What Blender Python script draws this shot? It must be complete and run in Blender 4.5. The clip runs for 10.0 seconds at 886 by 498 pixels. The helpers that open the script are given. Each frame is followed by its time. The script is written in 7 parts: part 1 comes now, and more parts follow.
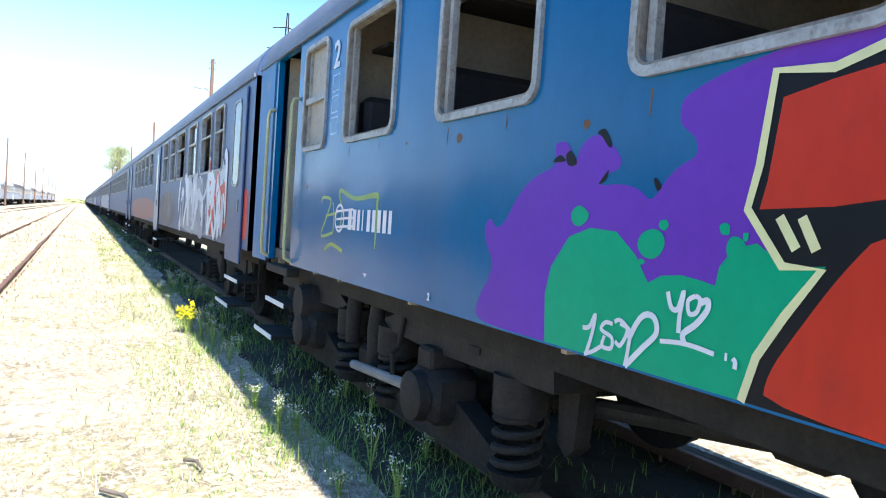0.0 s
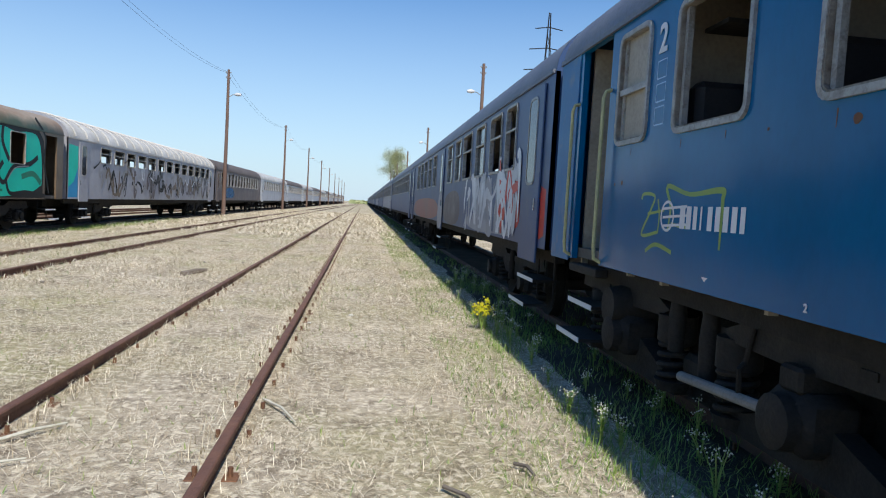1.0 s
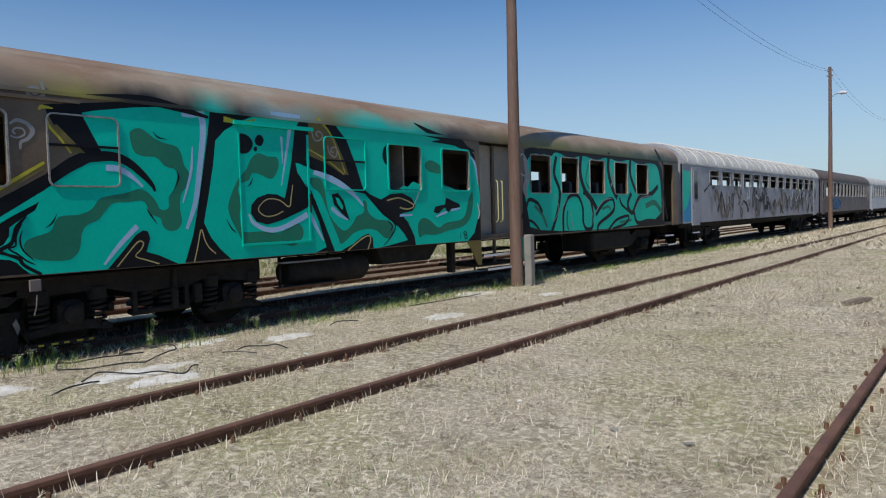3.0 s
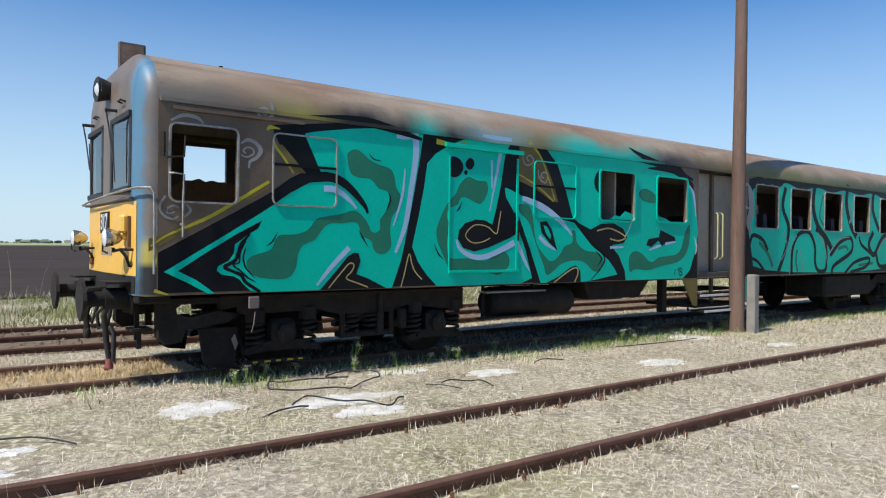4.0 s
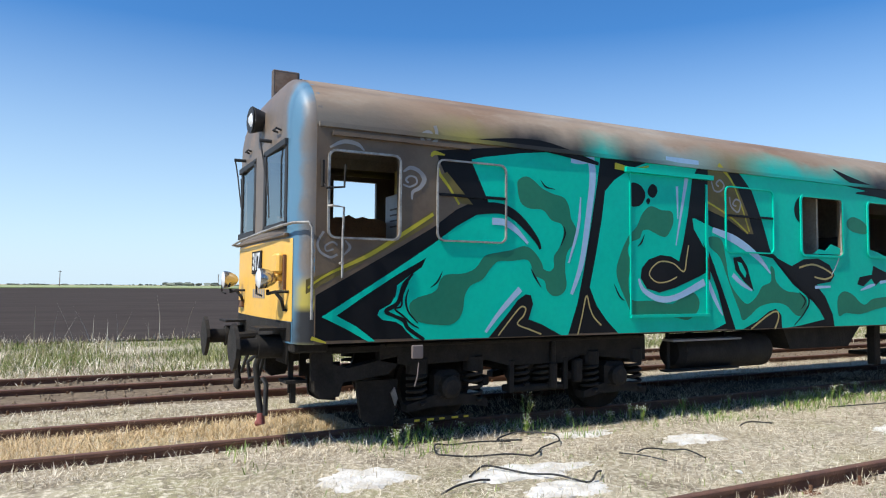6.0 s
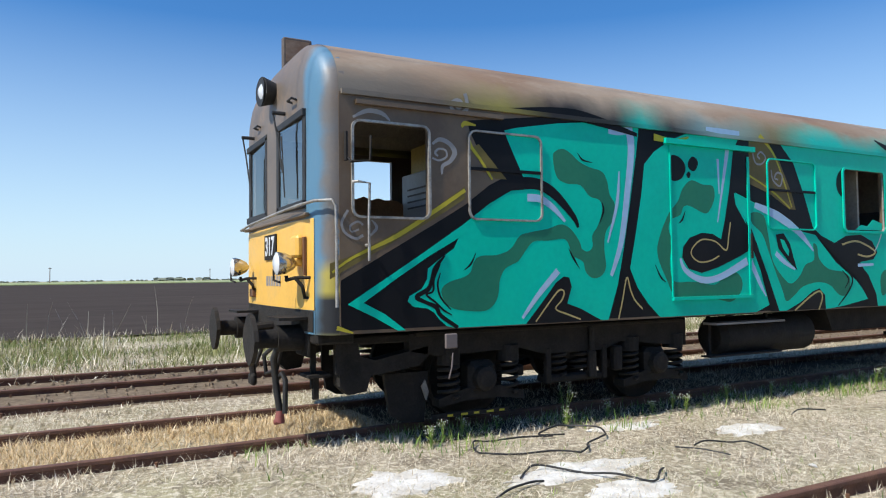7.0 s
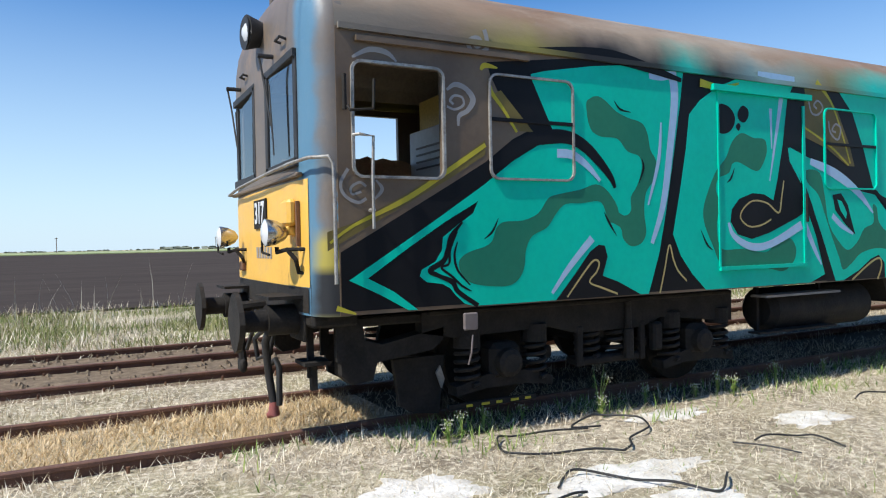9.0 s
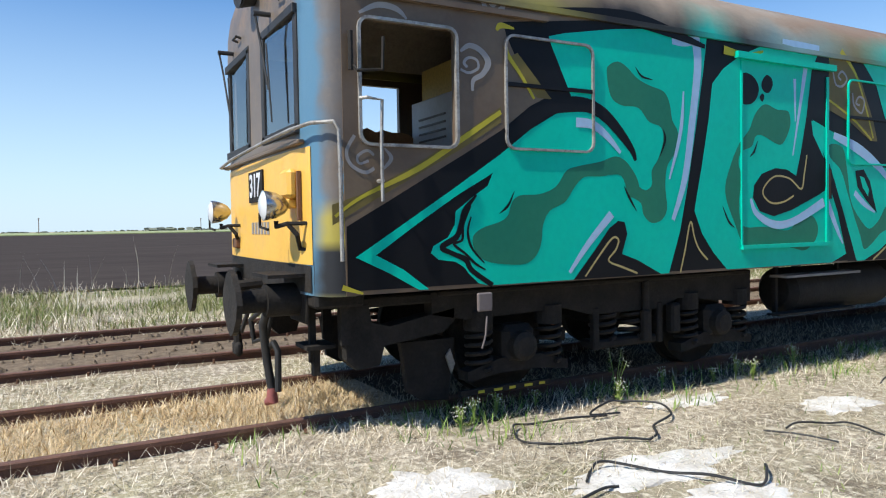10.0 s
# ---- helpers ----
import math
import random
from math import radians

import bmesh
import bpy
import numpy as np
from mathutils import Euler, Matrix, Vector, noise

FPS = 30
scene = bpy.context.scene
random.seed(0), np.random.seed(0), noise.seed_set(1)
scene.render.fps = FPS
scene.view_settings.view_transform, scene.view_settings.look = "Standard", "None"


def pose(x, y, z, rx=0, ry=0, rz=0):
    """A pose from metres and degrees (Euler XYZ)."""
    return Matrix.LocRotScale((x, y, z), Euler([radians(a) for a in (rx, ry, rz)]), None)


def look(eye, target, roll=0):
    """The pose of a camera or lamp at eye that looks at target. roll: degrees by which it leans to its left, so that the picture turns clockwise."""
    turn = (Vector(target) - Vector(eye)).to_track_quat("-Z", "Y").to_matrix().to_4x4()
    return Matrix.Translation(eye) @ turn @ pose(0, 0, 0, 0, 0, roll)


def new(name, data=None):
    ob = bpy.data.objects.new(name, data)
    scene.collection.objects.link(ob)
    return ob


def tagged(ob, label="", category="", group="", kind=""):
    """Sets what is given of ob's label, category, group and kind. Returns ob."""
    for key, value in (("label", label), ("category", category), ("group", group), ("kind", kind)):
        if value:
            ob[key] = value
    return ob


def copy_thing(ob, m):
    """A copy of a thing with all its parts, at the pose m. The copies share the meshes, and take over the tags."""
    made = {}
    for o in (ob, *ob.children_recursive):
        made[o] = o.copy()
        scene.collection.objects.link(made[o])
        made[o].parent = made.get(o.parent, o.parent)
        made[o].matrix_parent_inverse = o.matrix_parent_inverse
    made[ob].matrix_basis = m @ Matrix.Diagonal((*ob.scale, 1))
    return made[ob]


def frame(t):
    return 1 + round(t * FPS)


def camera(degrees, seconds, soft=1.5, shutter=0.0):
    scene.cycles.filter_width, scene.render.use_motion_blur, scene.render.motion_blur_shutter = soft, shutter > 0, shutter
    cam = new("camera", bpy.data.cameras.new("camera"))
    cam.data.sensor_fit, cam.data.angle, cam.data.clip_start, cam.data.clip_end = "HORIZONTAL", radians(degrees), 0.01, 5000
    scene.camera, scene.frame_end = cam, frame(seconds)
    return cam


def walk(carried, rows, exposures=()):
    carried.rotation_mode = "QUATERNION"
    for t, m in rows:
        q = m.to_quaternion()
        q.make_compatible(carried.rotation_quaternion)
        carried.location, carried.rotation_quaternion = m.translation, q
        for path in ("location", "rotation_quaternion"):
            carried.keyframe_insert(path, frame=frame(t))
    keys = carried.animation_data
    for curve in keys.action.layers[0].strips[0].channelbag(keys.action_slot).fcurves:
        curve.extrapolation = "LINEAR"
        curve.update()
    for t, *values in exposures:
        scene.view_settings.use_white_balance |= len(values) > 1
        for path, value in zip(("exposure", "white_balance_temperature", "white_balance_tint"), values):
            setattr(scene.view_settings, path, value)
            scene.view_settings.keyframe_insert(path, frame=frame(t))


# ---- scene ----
cam = camera(64.5, 10.0, soft=1.1)
PATH = [
    (0, (-0.063, 0.064, 1.615), (0.856, 1.839, 1.545), 3.8),
    (0.5, (-0.182, 0.306, 1.625), (0.422, 2.212, 1.553), 3.6),
    (1, (-0.423, 0.486, 1.59), (-0.193, 2.469, 1.468), 3.3),
    (1.5, (-0.717, 0.653, 1.584), (-0.649, 2.646, 1.422), 3.7),
    (2, (-1.037, 0.955, 1.597), (-1.534, 2.888, 1.469), 2.6),
    (2.5, (-1.421, 1.196, 1.639), (-2.369, 2.949, 1.472), 1.8),
    (2.7, (-1.567, 1.279, 1.644), (-2.661, 2.946, 1.492), -0.1),
    (3.8, (-2.522, 1.613, 1.62), (-4.031, 2.926, 1.631), 0.1),
    (4, (-2.671, 1.622, 1.653), (-4.269, 2.825, 1.645), 0.6),
    (4.5, (-3.094, 1.596, 1.632), (-4.813, 2.619, 1.648), 0.8),
    (5, (-3.414, 1.557, 1.692), (-5.165, 2.52, 1.767), 0.9),
    (5.5, (-3.705, 1.673, 1.679), (-5.449, 2.646, 1.785), 0.4),
    (5.7, (-3.823, 1.72, 1.671), (-5.6, 2.631, 1.791), 0.6),
    (6.8, (-4.624, 1.613, 1.572), (-6.374, 2.578, 1.64), -0.4),
    (7, (-4.77, 1.637, 1.576), (-6.534, 2.577, 1.654), -0.7),
    (7.5, (-5.074, 1.672, 1.582), (-6.881, 2.527, 1.652), -0.7),
    (8, (-5.342, 1.73, 1.592), (-7.116, 2.654, 1.616), -0.7),
    (8.5, (-5.523, 1.91, 1.614), (-7.289, 2.849, 1.574), -1.1),
    (9, (-5.668, 2.005, 1.604), (-7.441, 2.931, 1.587), -1.2),
    (9.5, (-5.895, 1.991, 1.628), (-7.665, 2.922, 1.621), -0.8),
    (10, (-6.117, 2.022, 1.553), (-7.871, 2.98, 1.484), -1.0),
]
from mathutils.geometry import delaunay_2d_cdt

walk(cam, [(t, look(eye, target, roll)) for t, eye, target, roll in PATH],
     exposures=((0, 1.5), (0.3, 1.12), (0.6, 0.65), (1, 0.15), (1.5, -0.05), (2, -0.31), (2.5, -0.38), (4, 0.17), (5, 0.33), (5.7, 0.34), (7.2, 0.27), (8, 0.28), (10, 0.36)))

# ---- light ----
SUN_EL, SUN_ROT = radians(52), math.pi - 0.16
world = bpy.data.worlds.new("sky")
scene.world = world
world.use_nodes = True
wn = world.node_tree
sky = wn.nodes.new("ShaderNodeTexSky")
sky.sky_type, sky.sun_disc = "NISHITA", False
sky.sun_elevation, sky.sun_rotation = SUN_EL, SUN_ROT
sky.air_density, sky.dust_density, sky.ozone_density = 1.0, 0.5, 2.0
wn.nodes["Background"].inputs[1].default_value = 0.117
# pale haze towards the horizon
hue = wn.nodes.new("ShaderNodeHueSaturation")
hue.inputs["Saturation"].default_value = 1.3
coord, split, haze, veil = (wn.nodes.new("ShaderNode" + k) for k in ("TexCoord", "SeparateXYZ", "ValToRGB", "Mix"))
veil.data_type = "RGBA"
veil.inputs["B"].default_value = (4.9, 6.2, 7.4, 1)
haze.color_ramp.elements[0].color, haze.color_ramp.elements[1].color = (0.85, 0.85, 0.85, 1), (0, 0, 0, 1)
haze.color_ramp.elements[1].position = 0.34
wn.links.new(sky.outputs[0], hue.inputs["Color"])
wn.links.new(coord.outputs["Generated"], split.inputs[0])
wn.links.new(split.outputs[2], haze.inputs[0])
wn.links.new(haze.outputs[0], veil.inputs["Factor"])
deep = wn.nodes.new("ShaderNodeMix")
deep.data_type, deep.blend_type = "RGBA", "MULTIPLY"
deep.inputs["Factor"].default_value = 1.0
deep.inputs["B"].default_value = (0.72, 0.93, 1.1, 1)
wn.links.new(hue.outputs[0], deep.inputs["A"])
wn.links.new(deep.outputs["Result"], veil.inputs["A"])
wn.links.new(veil.outputs["Result"], wn.nodes["Background"].inputs[0])
sun_data = bpy.data.lights.new("sun", "SUN")
sun_data.energy, sun_data.angle, sun_data.color = 4.6, radians(0.55), (1.0, 0.95, 0.87)
sun = new("sun", sun_data)
sun_dir = Vector((math.sin(SUN_ROT) * math.cos(SUN_EL), math.cos(SUN_ROT) * math.cos(SUN_EL), math.sin(SUN_EL)))
sun.matrix_world = look(sun_dir * 60, (0, 0, 0))


# ---- materials ----
def mat(name, a, b=None, rough=0.6, metal=0.0, scale=3.0, fine=40.0, bump=0.15, dirt=None, dirt_amt=0.5, coat=0.0,
        island=False, stretch=(1, 1, 1), spec=0.5, alpha=1.0, wave=0.0):
    """Two-scale mottled surface: colour a to b by broad noise, dirt by a second noise, fine relief."""
    m = bpy.data.materials.new(name)
    m.use_nodes = True
    nt = m.node_tree
    N, Lk = nt.nodes, nt.links
    p = N["Principled BSDF"]
    b = b or tuple(c * 0.75 for c in a)
    tc = N.new("ShaderNodeTexCoord")
    mp = N.new("ShaderNodeMapping")
    mp.inputs["Scale"].default_value = stretch
    Lk.new(tc.outputs["Object"], mp.inputs[0])
    n1 = N.new("ShaderNodeTexNoise")
    n1.inputs["Scale"].default_value, n1.inputs["Detail"].default_value = scale, 6
    Lk.new(mp.outputs[0], n1.inputs[0])
    r1 = N.new("ShaderNodeValToRGB")
    r1.color_ramp.elements[0].position, r1.color_ramp.elements[1].position = 0.32, 0.68
    r1.color_ramp.elements[0].color, r1.color_ramp.elements[1].color = (*a, 1), (*b, 1)
    if island:
        g = N.new("ShaderNodeNewGeometry")
        mx = N.new("ShaderNodeMath")
        mx.operation = "MULTIPLY_ADD"
        mx.inputs[1].default_value = 0.6
        h = N.new("ShaderNodeMath")
        h.operation = "MULTIPLY"
        h.inputs[1].default_value = 0.5
        Lk.new(n1.outputs[0], h.inputs[0])
        Lk.new(g.outputs["Random Per Island"], mx.inputs[0])
        Lk.new(h.outputs[0], mx.inputs[2])
        Lk.new(mx.outputs[0], r1.inputs[0])
    else:
        Lk.new(n1.outputs[0], r1.inputs[0])
    col = r1.outputs[0]
    n2 = N.new("ShaderNodeTexNoise")
    n2.inputs["Scale"].default_value, n2.inputs["Detail"].default_value = fine, 5
    Lk.new(mp.outputs[0], n2.inputs[0])
    if dirt:
        n3 = N.new("ShaderNodeTexNoise")
        n3.inputs["Scale"].default_value, n3.inputs["Detail"].default_value, n3.inputs["Roughness"].default_value = scale * 2.3, 9, 0.7
        Lk.new(mp.outputs[0], n3.inputs[0])
        r3 = N.new("ShaderNodeValToRGB")
        r3.color_ramp.elements[0].position, r3.color_ramp.elements[1].position = 0.5, 0.72
        r3.color_ramp.elements[1].color = (dirt_amt, dirt_amt, dirt_amt, 1)
        Lk.new(n3.outputs[0], r3.inputs[0])
        md = N.new("ShaderNodeMix")
        md.data_type = "RGBA"
        md.inputs["B"].default_value = (*dirt, 1)
        Lk.new(r3.outputs[0], md.inputs["Factor"])
        Lk.new(col, md.inputs["A"])
        col = md.outputs["Result"]
    hv = N.new("ShaderNodeMix")
    hv.data_type, hv.blend_type = "RGBA", "MULTIPLY"
    hv.inputs["Factor"].default_value = 0.14 if "spray" in name or "paint" in name else 0.45
    r2 = N.new("ShaderNodeValToRGB")
    r2.color_ramp.elements[0].position, r2.color_ramp.elements[1].position = 0.3, 0.6
    r2.color_ramp.elements[0].color = (0.55, 0.55, 0.55, 1)
    Lk.new(n2.outputs[0], r2.inputs[0])
    Lk.new(col, hv.inputs["A"])
    Lk.new(r2.outputs[0], hv.inputs["B"])
    Lk.new(hv.outputs["Result"], p.inputs["Base Color"])
    p.inputs["Roughness"].default_value, p.inputs["Metallic"].default_value = rough, metal
    p.inputs["Specular IOR Level"].default_value = spec
    p.inputs["Coat Weight"].default_value, p.inputs["Coat Roughness"].default_value = coat, 0.15
    p.inputs["Alpha"].default_value = alpha
    if bump:
        bp = N.new("ShaderNodeBump")
        bp.inputs["Strength"].default_value, bp.inputs["Distance"].default_value = bump, 0.02
        Lk.new(n2.outputs[0], bp.inputs["Height"])
        Lk.new(bp.outputs[0], p.inputs["Normal"])
        if wave:
            # shallow dents in sheet metal
            n4, b4 = N.new("ShaderNodeTexNoise"), N.new("ShaderNodeBump")
            n4.inputs["Scale"].default_value, n4.inputs["Detail"].default_value = 1.3, 2
            b4.inputs["Strength"].default_value, b4.inputs["Distance"].default_value = wave, 0.06
            Lk.new(tc.outputs["Object"], n4.inputs[0])
            Lk.new(n4.outputs[0], b4.inputs["Height"])
            Lk.new(b4.outputs[0], bp.inputs["Normal"])
    return m


def glass_mat(name, tint, rough=0.03, alpha=0.35):
    m = bpy.data.materials.new(name)
    m.use_nodes = True
    p = m.node_tree.nodes["Principled BSDF"]
    p.inputs["Base Color"].default_value = (*tint, 1)
    p.inputs["Roughness"].default_value, p.inputs["Alpha"].default_value = rough, alpha
    p.inputs["IOR"].default_value = 1.5
    return m


M_RAIL = mat("rusty_rail", (0.12, 0.058, 0.042), (0.19, 0.095, 0.06), 0.75, 0.1, 4, 90, 0.3, (0.08, 0.04, 0.03), 0.6)
M_BASE = mat("rusty_baseplate", (0.13, 0.06, 0.035), (0.2, 0.1, 0.05), 0.85, 0.1, 6, 60, 0.4)
M_SLEEPER = mat("grey_sleeper", (0.17, 0.13, 0.1), (0.24, 0.2, 0.16), 0.9, 0, 5, 50, 0.4)
M_ROOFRUST = mat("rusty_roof", (0.27, 0.21, 0.15), (0.19, 0.1, 0.055), 0.6, 0.1, 0.9, 22, 0.15, (0.4, 0.34, 0.26), 0.65, stretch=(1, 0.5, 1))
M_ROOFDARK = mat("dark_roof", (0.14, 0.115, 0.1), (0.1, 0.08, 0.07), 0.75, 0, 0.8, 20, 0.1, (0.2, 0.15, 0.12), 0.5)
M_ROOFPALE = mat("pale_roof", (0.62, 0.6, 0.56), (0.5, 0.48, 0.44), 0.6, 0, 0.8, 20, 0.1, (0.35, 0.3, 0.25), 0.4)
M_ROOFBLUE = mat("grey_blue_roof", (0.16, 0.18, 0.22), (0.11, 0.13, 0.17), 0.55, 0, 0.8, 20, 0.1, (0.2, 0.19, 0.18), 0.4)
M_BROWN = mat("brown_side_paint", (0.115, 0.076, 0.047), (0.175, 0.125, 0.078), 0.42, 0, 1.5, 30, 0.06, (0.2, 0.15, 0.1), 0.35)
M_BLUE = mat("blue_coach_paint", (0.0, 0.125, 0.3), (0.0, 0.095, 0.235), 0.2, 0, 0.7, 25, 0.02, (0.02, 0.13, 0.3), 0.35, spec=0.24, wave=0.25, stretch=(1, 1, 0.5))
M_NAVY = mat("faded_navy_paint", (0.03, 0.075, 0.19), (0.025, 0.055, 0.14), 0.45, 0, 0.8, 25, 0.05, (0.13, 0.13, 0.15), 0.5)
M_GREYCAR = mat("weathered_grey_paint", (0.4, 0.4, 0.42), (0.3, 0.3, 0.33), 0.55, 0, 0.8, 25, 0.05, (0.2, 0.17, 0.15), 0.5)
M_WHITECAR = mat("weathered_white_paint", (0.62, 0.63, 0.65), (0.5, 0.52, 0.55), 0.5, 0, 0.8, 25, 0.05, (0.4, 0.36, 0.32), 0.5)
M_BROWNCAR = mat("dull_brown_paint", (0.17, 0.14, 0.13), (0.12, 0.1, 0.1), 0.6, 0, 0.8, 25, 0.05, (0.3, 0.28, 0.26), 0.5)
M_BLACKIRON = mat("grimy_black_iron", (0.014, 0.013, 0.012), (0.026, 0.023, 0.02), 0.8, 0.0, 5, 40, 0.3, (0.04, 0.034, 0.028), 0.5, spec=0.25)
M_GREYIRON = mat("dusty_grey_iron", (0.02, 0.018, 0.016), (0.034, 0.03, 0.026), 0.75, 0.1, 5, 40, 0.3, (0.055, 0.044, 0.032), 0.5, spec=0.25)
M_ALU = mat("dull_aluminium", (0.46, 0.45, 0.42), (0.3, 0.28, 0.25), 0.5, 0.3, 8, 60, 0.15, (0.13, 0.1, 0.075), 0.8)
M_GASKET = mat("dirty_window_seal", (0.3, 0.28, 0.24), (0.16, 0.13, 0.1), 0.7, 0.1, 9, 60, 0.2, (0.07, 0.05, 0.04), 0.8)
M_BEIGE = mat("beige_lining", (0.45, 0.4, 0.31), (0.36, 0.32, 0.25), 0.6, 0, 2, 30, 0.05, (0.25, 0.21, 0.16), 0.4)
M_SEAT = mat("dark_seat_vinyl", (0.03, 0.03, 0.035), (0.05, 0.045, 0.045), 0.5, 0, 4, 40, 0.1)
M_FLOORIN = mat("dirty_coach_floor", (0.09, 0.08, 0.07), (0.13, 0.12, 0.1), 0.8, 0, 3, 40, 0.1)
M_GLASS = glass_mat("dusty_glass", (0.5, 0.55, 0.58), 0.08, 0.35)
def screen_mat():
    """Old windscreen glass: partly mirror, partly clear."""
    m = bpy.data.materials.new("windscreen_glass")
    m.use_nodes = True
    N, Lk = m.node_tree.nodes, m.node_tree.links
    gl, tr, mx = N.new("ShaderNodeBsdfGlossy"), N.new("ShaderNodeBsdfTransparent"), N.new("ShaderNodeMixShader")
    gl.inputs["Roughness"].default_value = 0.06
    gl.inputs["Color"].default_value = (0.85, 0.9, 0.92, 1)
    mx.inputs[0].default_value = 0.4
    Lk.new(gl.outputs[0], mx.inputs[2])
    Lk.new(tr.outputs[0], mx.inputs[1])
    Lk.new(mx.outputs[0], N["Material Output"].inputs[0])
    return m


M_SCREEN = screen_mat()
M_DARKGLASS = glass_mat("dark_glass", (0.03, 0.035, 0.04), 0.06, 0.9)
M_WOOD = mat("weathered_pole_wood", (0.13, 0.075, 0.055), (0.19, 0.12, 0.09), 0.85, 0, 5, 60, 0.4, (0.26, 0.2, 0.16), 0.4, stretch=(1, 1, 0.08))
M_CONC = mat("grey_concrete", (0.3, 0.28, 0.25), (0.22, 0.21, 0.19), 0.9, 0, 4, 50, 0.2)
M_YELLOW = mat("yellow_cab_paint", (0.85, 0.5, 0.09), (0.78, 0.44, 0.07), 0.45, 0, 1.5, 30, 0.05, (0.55, 0.36, 0.16), 0.45)
M_TEAL = mat("teal_spray", (0.0, 0.62, 0.44), (0.0, 0.53, 0.375), 0.35, 0, 0.8, 18, 0.03, (0.0, 0.64, 0.5), 0.4, spec=0.15)
M_BLACKP = mat("black_spray", (0.008, 0.009, 0.011), (0.014, 0.014, 0.016), 0.4, 0, 1.2, 18, 0.03, spec=0.13)
M_DGREEN = mat("dark_green_spray", (0.02, 0.19, 0.12), (0.035, 0.22, 0.13), 0.4, 0, 1.2, 18, 0.03, spec=0.13)
M_LAV = mat("lavender_spray", (0.36, 0.55, 0.75), (0.42, 0.6, 0.78), 0.4, 0, 1.2, 18, 0.03, spec=0.13)
M_YELP = mat("yellow_spray", (0.55, 0.48, 0.05), (0.4, 0.34, 0.05), 0.45, 0, 1.2, 18, 0.03, spec=0.13)
M_OLIVE = mat("olive_spray", (0.2, 0.16, 0.05), (0.14, 0.11, 0.05), 0.45, 0, 1.2, 18, 0.03, spec=0.13)
M_GOLDLINE = mat("gold_line_spray", (0.52, 0.42, 0.16), (0.45, 0.36, 0.14), 0.45, 0, 1.2, 18, 0.03)
M_WHITEP = mat("white_spray", (0.72, 0.74, 0.76), (0.62, 0.64, 0.67), 0.45, 0, 1.2, 18, 0.03)
M_GREYP = mat("grey_spray", (0.34, 0.33, 0.32), (0.24, 0.23, 0.22), 0.45, 0, 1.2, 18, 0.03)
M_PURPLE = mat("purple_spray", (0.145, 0.04, 0.41), (0.125, 0.035, 0.35), 0.35, 0, 0.8, 18, 0.03, spec=0.13)
M_GREEN = mat("green_spray", (0.0, 0.36, 0.18), (0.0, 0.31, 0.15), 0.35, 0, 0.8, 18, 0.03, spec=0.13)
M_RED = mat("red_spray", (0.62, 0.045, 0.02), (0.45, 0.03, 0.015), 0.38, 0, 1.6, 14, 0.03, (0.24, 0.03, 0.025), 0.5, stretch=(1, 1, 0.5), spec=0.15)
M_PALEYEL = mat("pale_yellow_spray", (0.68, 0.66, 0.32), (0.6, 0.6, 0.34), 0.4, 0, 1.2, 18, 0.03)
M_LIME = mat("lime_spray", (0.24, 0.36, 0.05), (0.16, 0.29, 0.06), 0.4, 0, 1.2, 18, 0.03)
M_SKYB = mat("light_blue_paint", (0.012, 0.13, 0.32), (0.03, 0.17, 0.36), 0.5, 0, 2, 25, 0.05, (0.3, 0.24, 0.16), 0.5)
M_CHROME = mat("lamp_chrome", (0.6, 0.6, 0.6), (0.5, 0.5, 0.5), 0.2, 0.9, 3, 30, 0.03)
M_LENS = glass_mat("lamp_lens", (0.8, 0.82, 0.84), 0.1, 0.8)
M_RUBBER = mat("black_rubber", (0.02, 0.02, 0.02), (0.03, 0.03, 0.03), 0.6, 0, 6, 40, 0.1)
M_REDHOSE = mat("faded_red_coupling", (0.4, 0.12, 0.1), (0.3, 0.1, 0.09), 0.6, 0, 6, 40, 0.1)
M_HANDYEL = mat("pale_yellow_rail", (0.55, 0.52, 0.24), (0.45, 0.43, 0.22), 0.5, 0, 5, 40, 0.1, (0.3, 0.25, 0.15), 0.4)
M_LIME_DUST = mat("white_lime_patch", (0.8, 0.79, 0.75), (0.56, 0.52, 0.45), 0.95, 0, 5, 40, 0.5)
M_STRAW = mat("dry_straw", (0.92, 0.84, 0.67), (0.46, 0.38, 0.26), 0.8, 0, 0.6, 20, 0, (0.4, 0.35, 0.2), 0.75, island=True, spec=0.2)
M_OLDSTRAW = mat("rotten_straw", (0.12, 0.095, 0.07), (0.24, 0.19, 0.13), 0.9, 0, 0.6, 20, 0, island=True, spec=0.1)
M_GRASS = mat("green_grass", (0.11, 0.23, 0.03), (0.27, 0.34, 0.08), 0.7, 0, 0.7, 20, 0, island=True)
M_BURNT = mat("golden_straw", (0.82, 0.64, 0.38), (0.5, 0.36, 0.18), 0.8, 0, 0.6, 20, 0, island=True)
M_FIELD = mat("ploughed_soil", (0.05, 0.041, 0.036), (0.07, 0.057, 0.05), 1.0, 0, 0.25, 3, 0.9, (0.035, 0.028, 0.024), 0.7, stretch=(1, 0.15, 1), spec=0.03)
M_VERGE = mat("rank_verge_grass", (0.1, 0.16, 0.035), (0.3, 0.3, 0.12), 0.75, 0, 0.35, 20, 0, (0.36, 0.3, 0.18), 0.7, island=True, spec=0.2)
M_LEAF = mat("spring_leaf", (0.26, 0.3, 0.13), (0.36, 0.38, 0.18), 0.7, 0, 0.3, 10, 0, island=True)
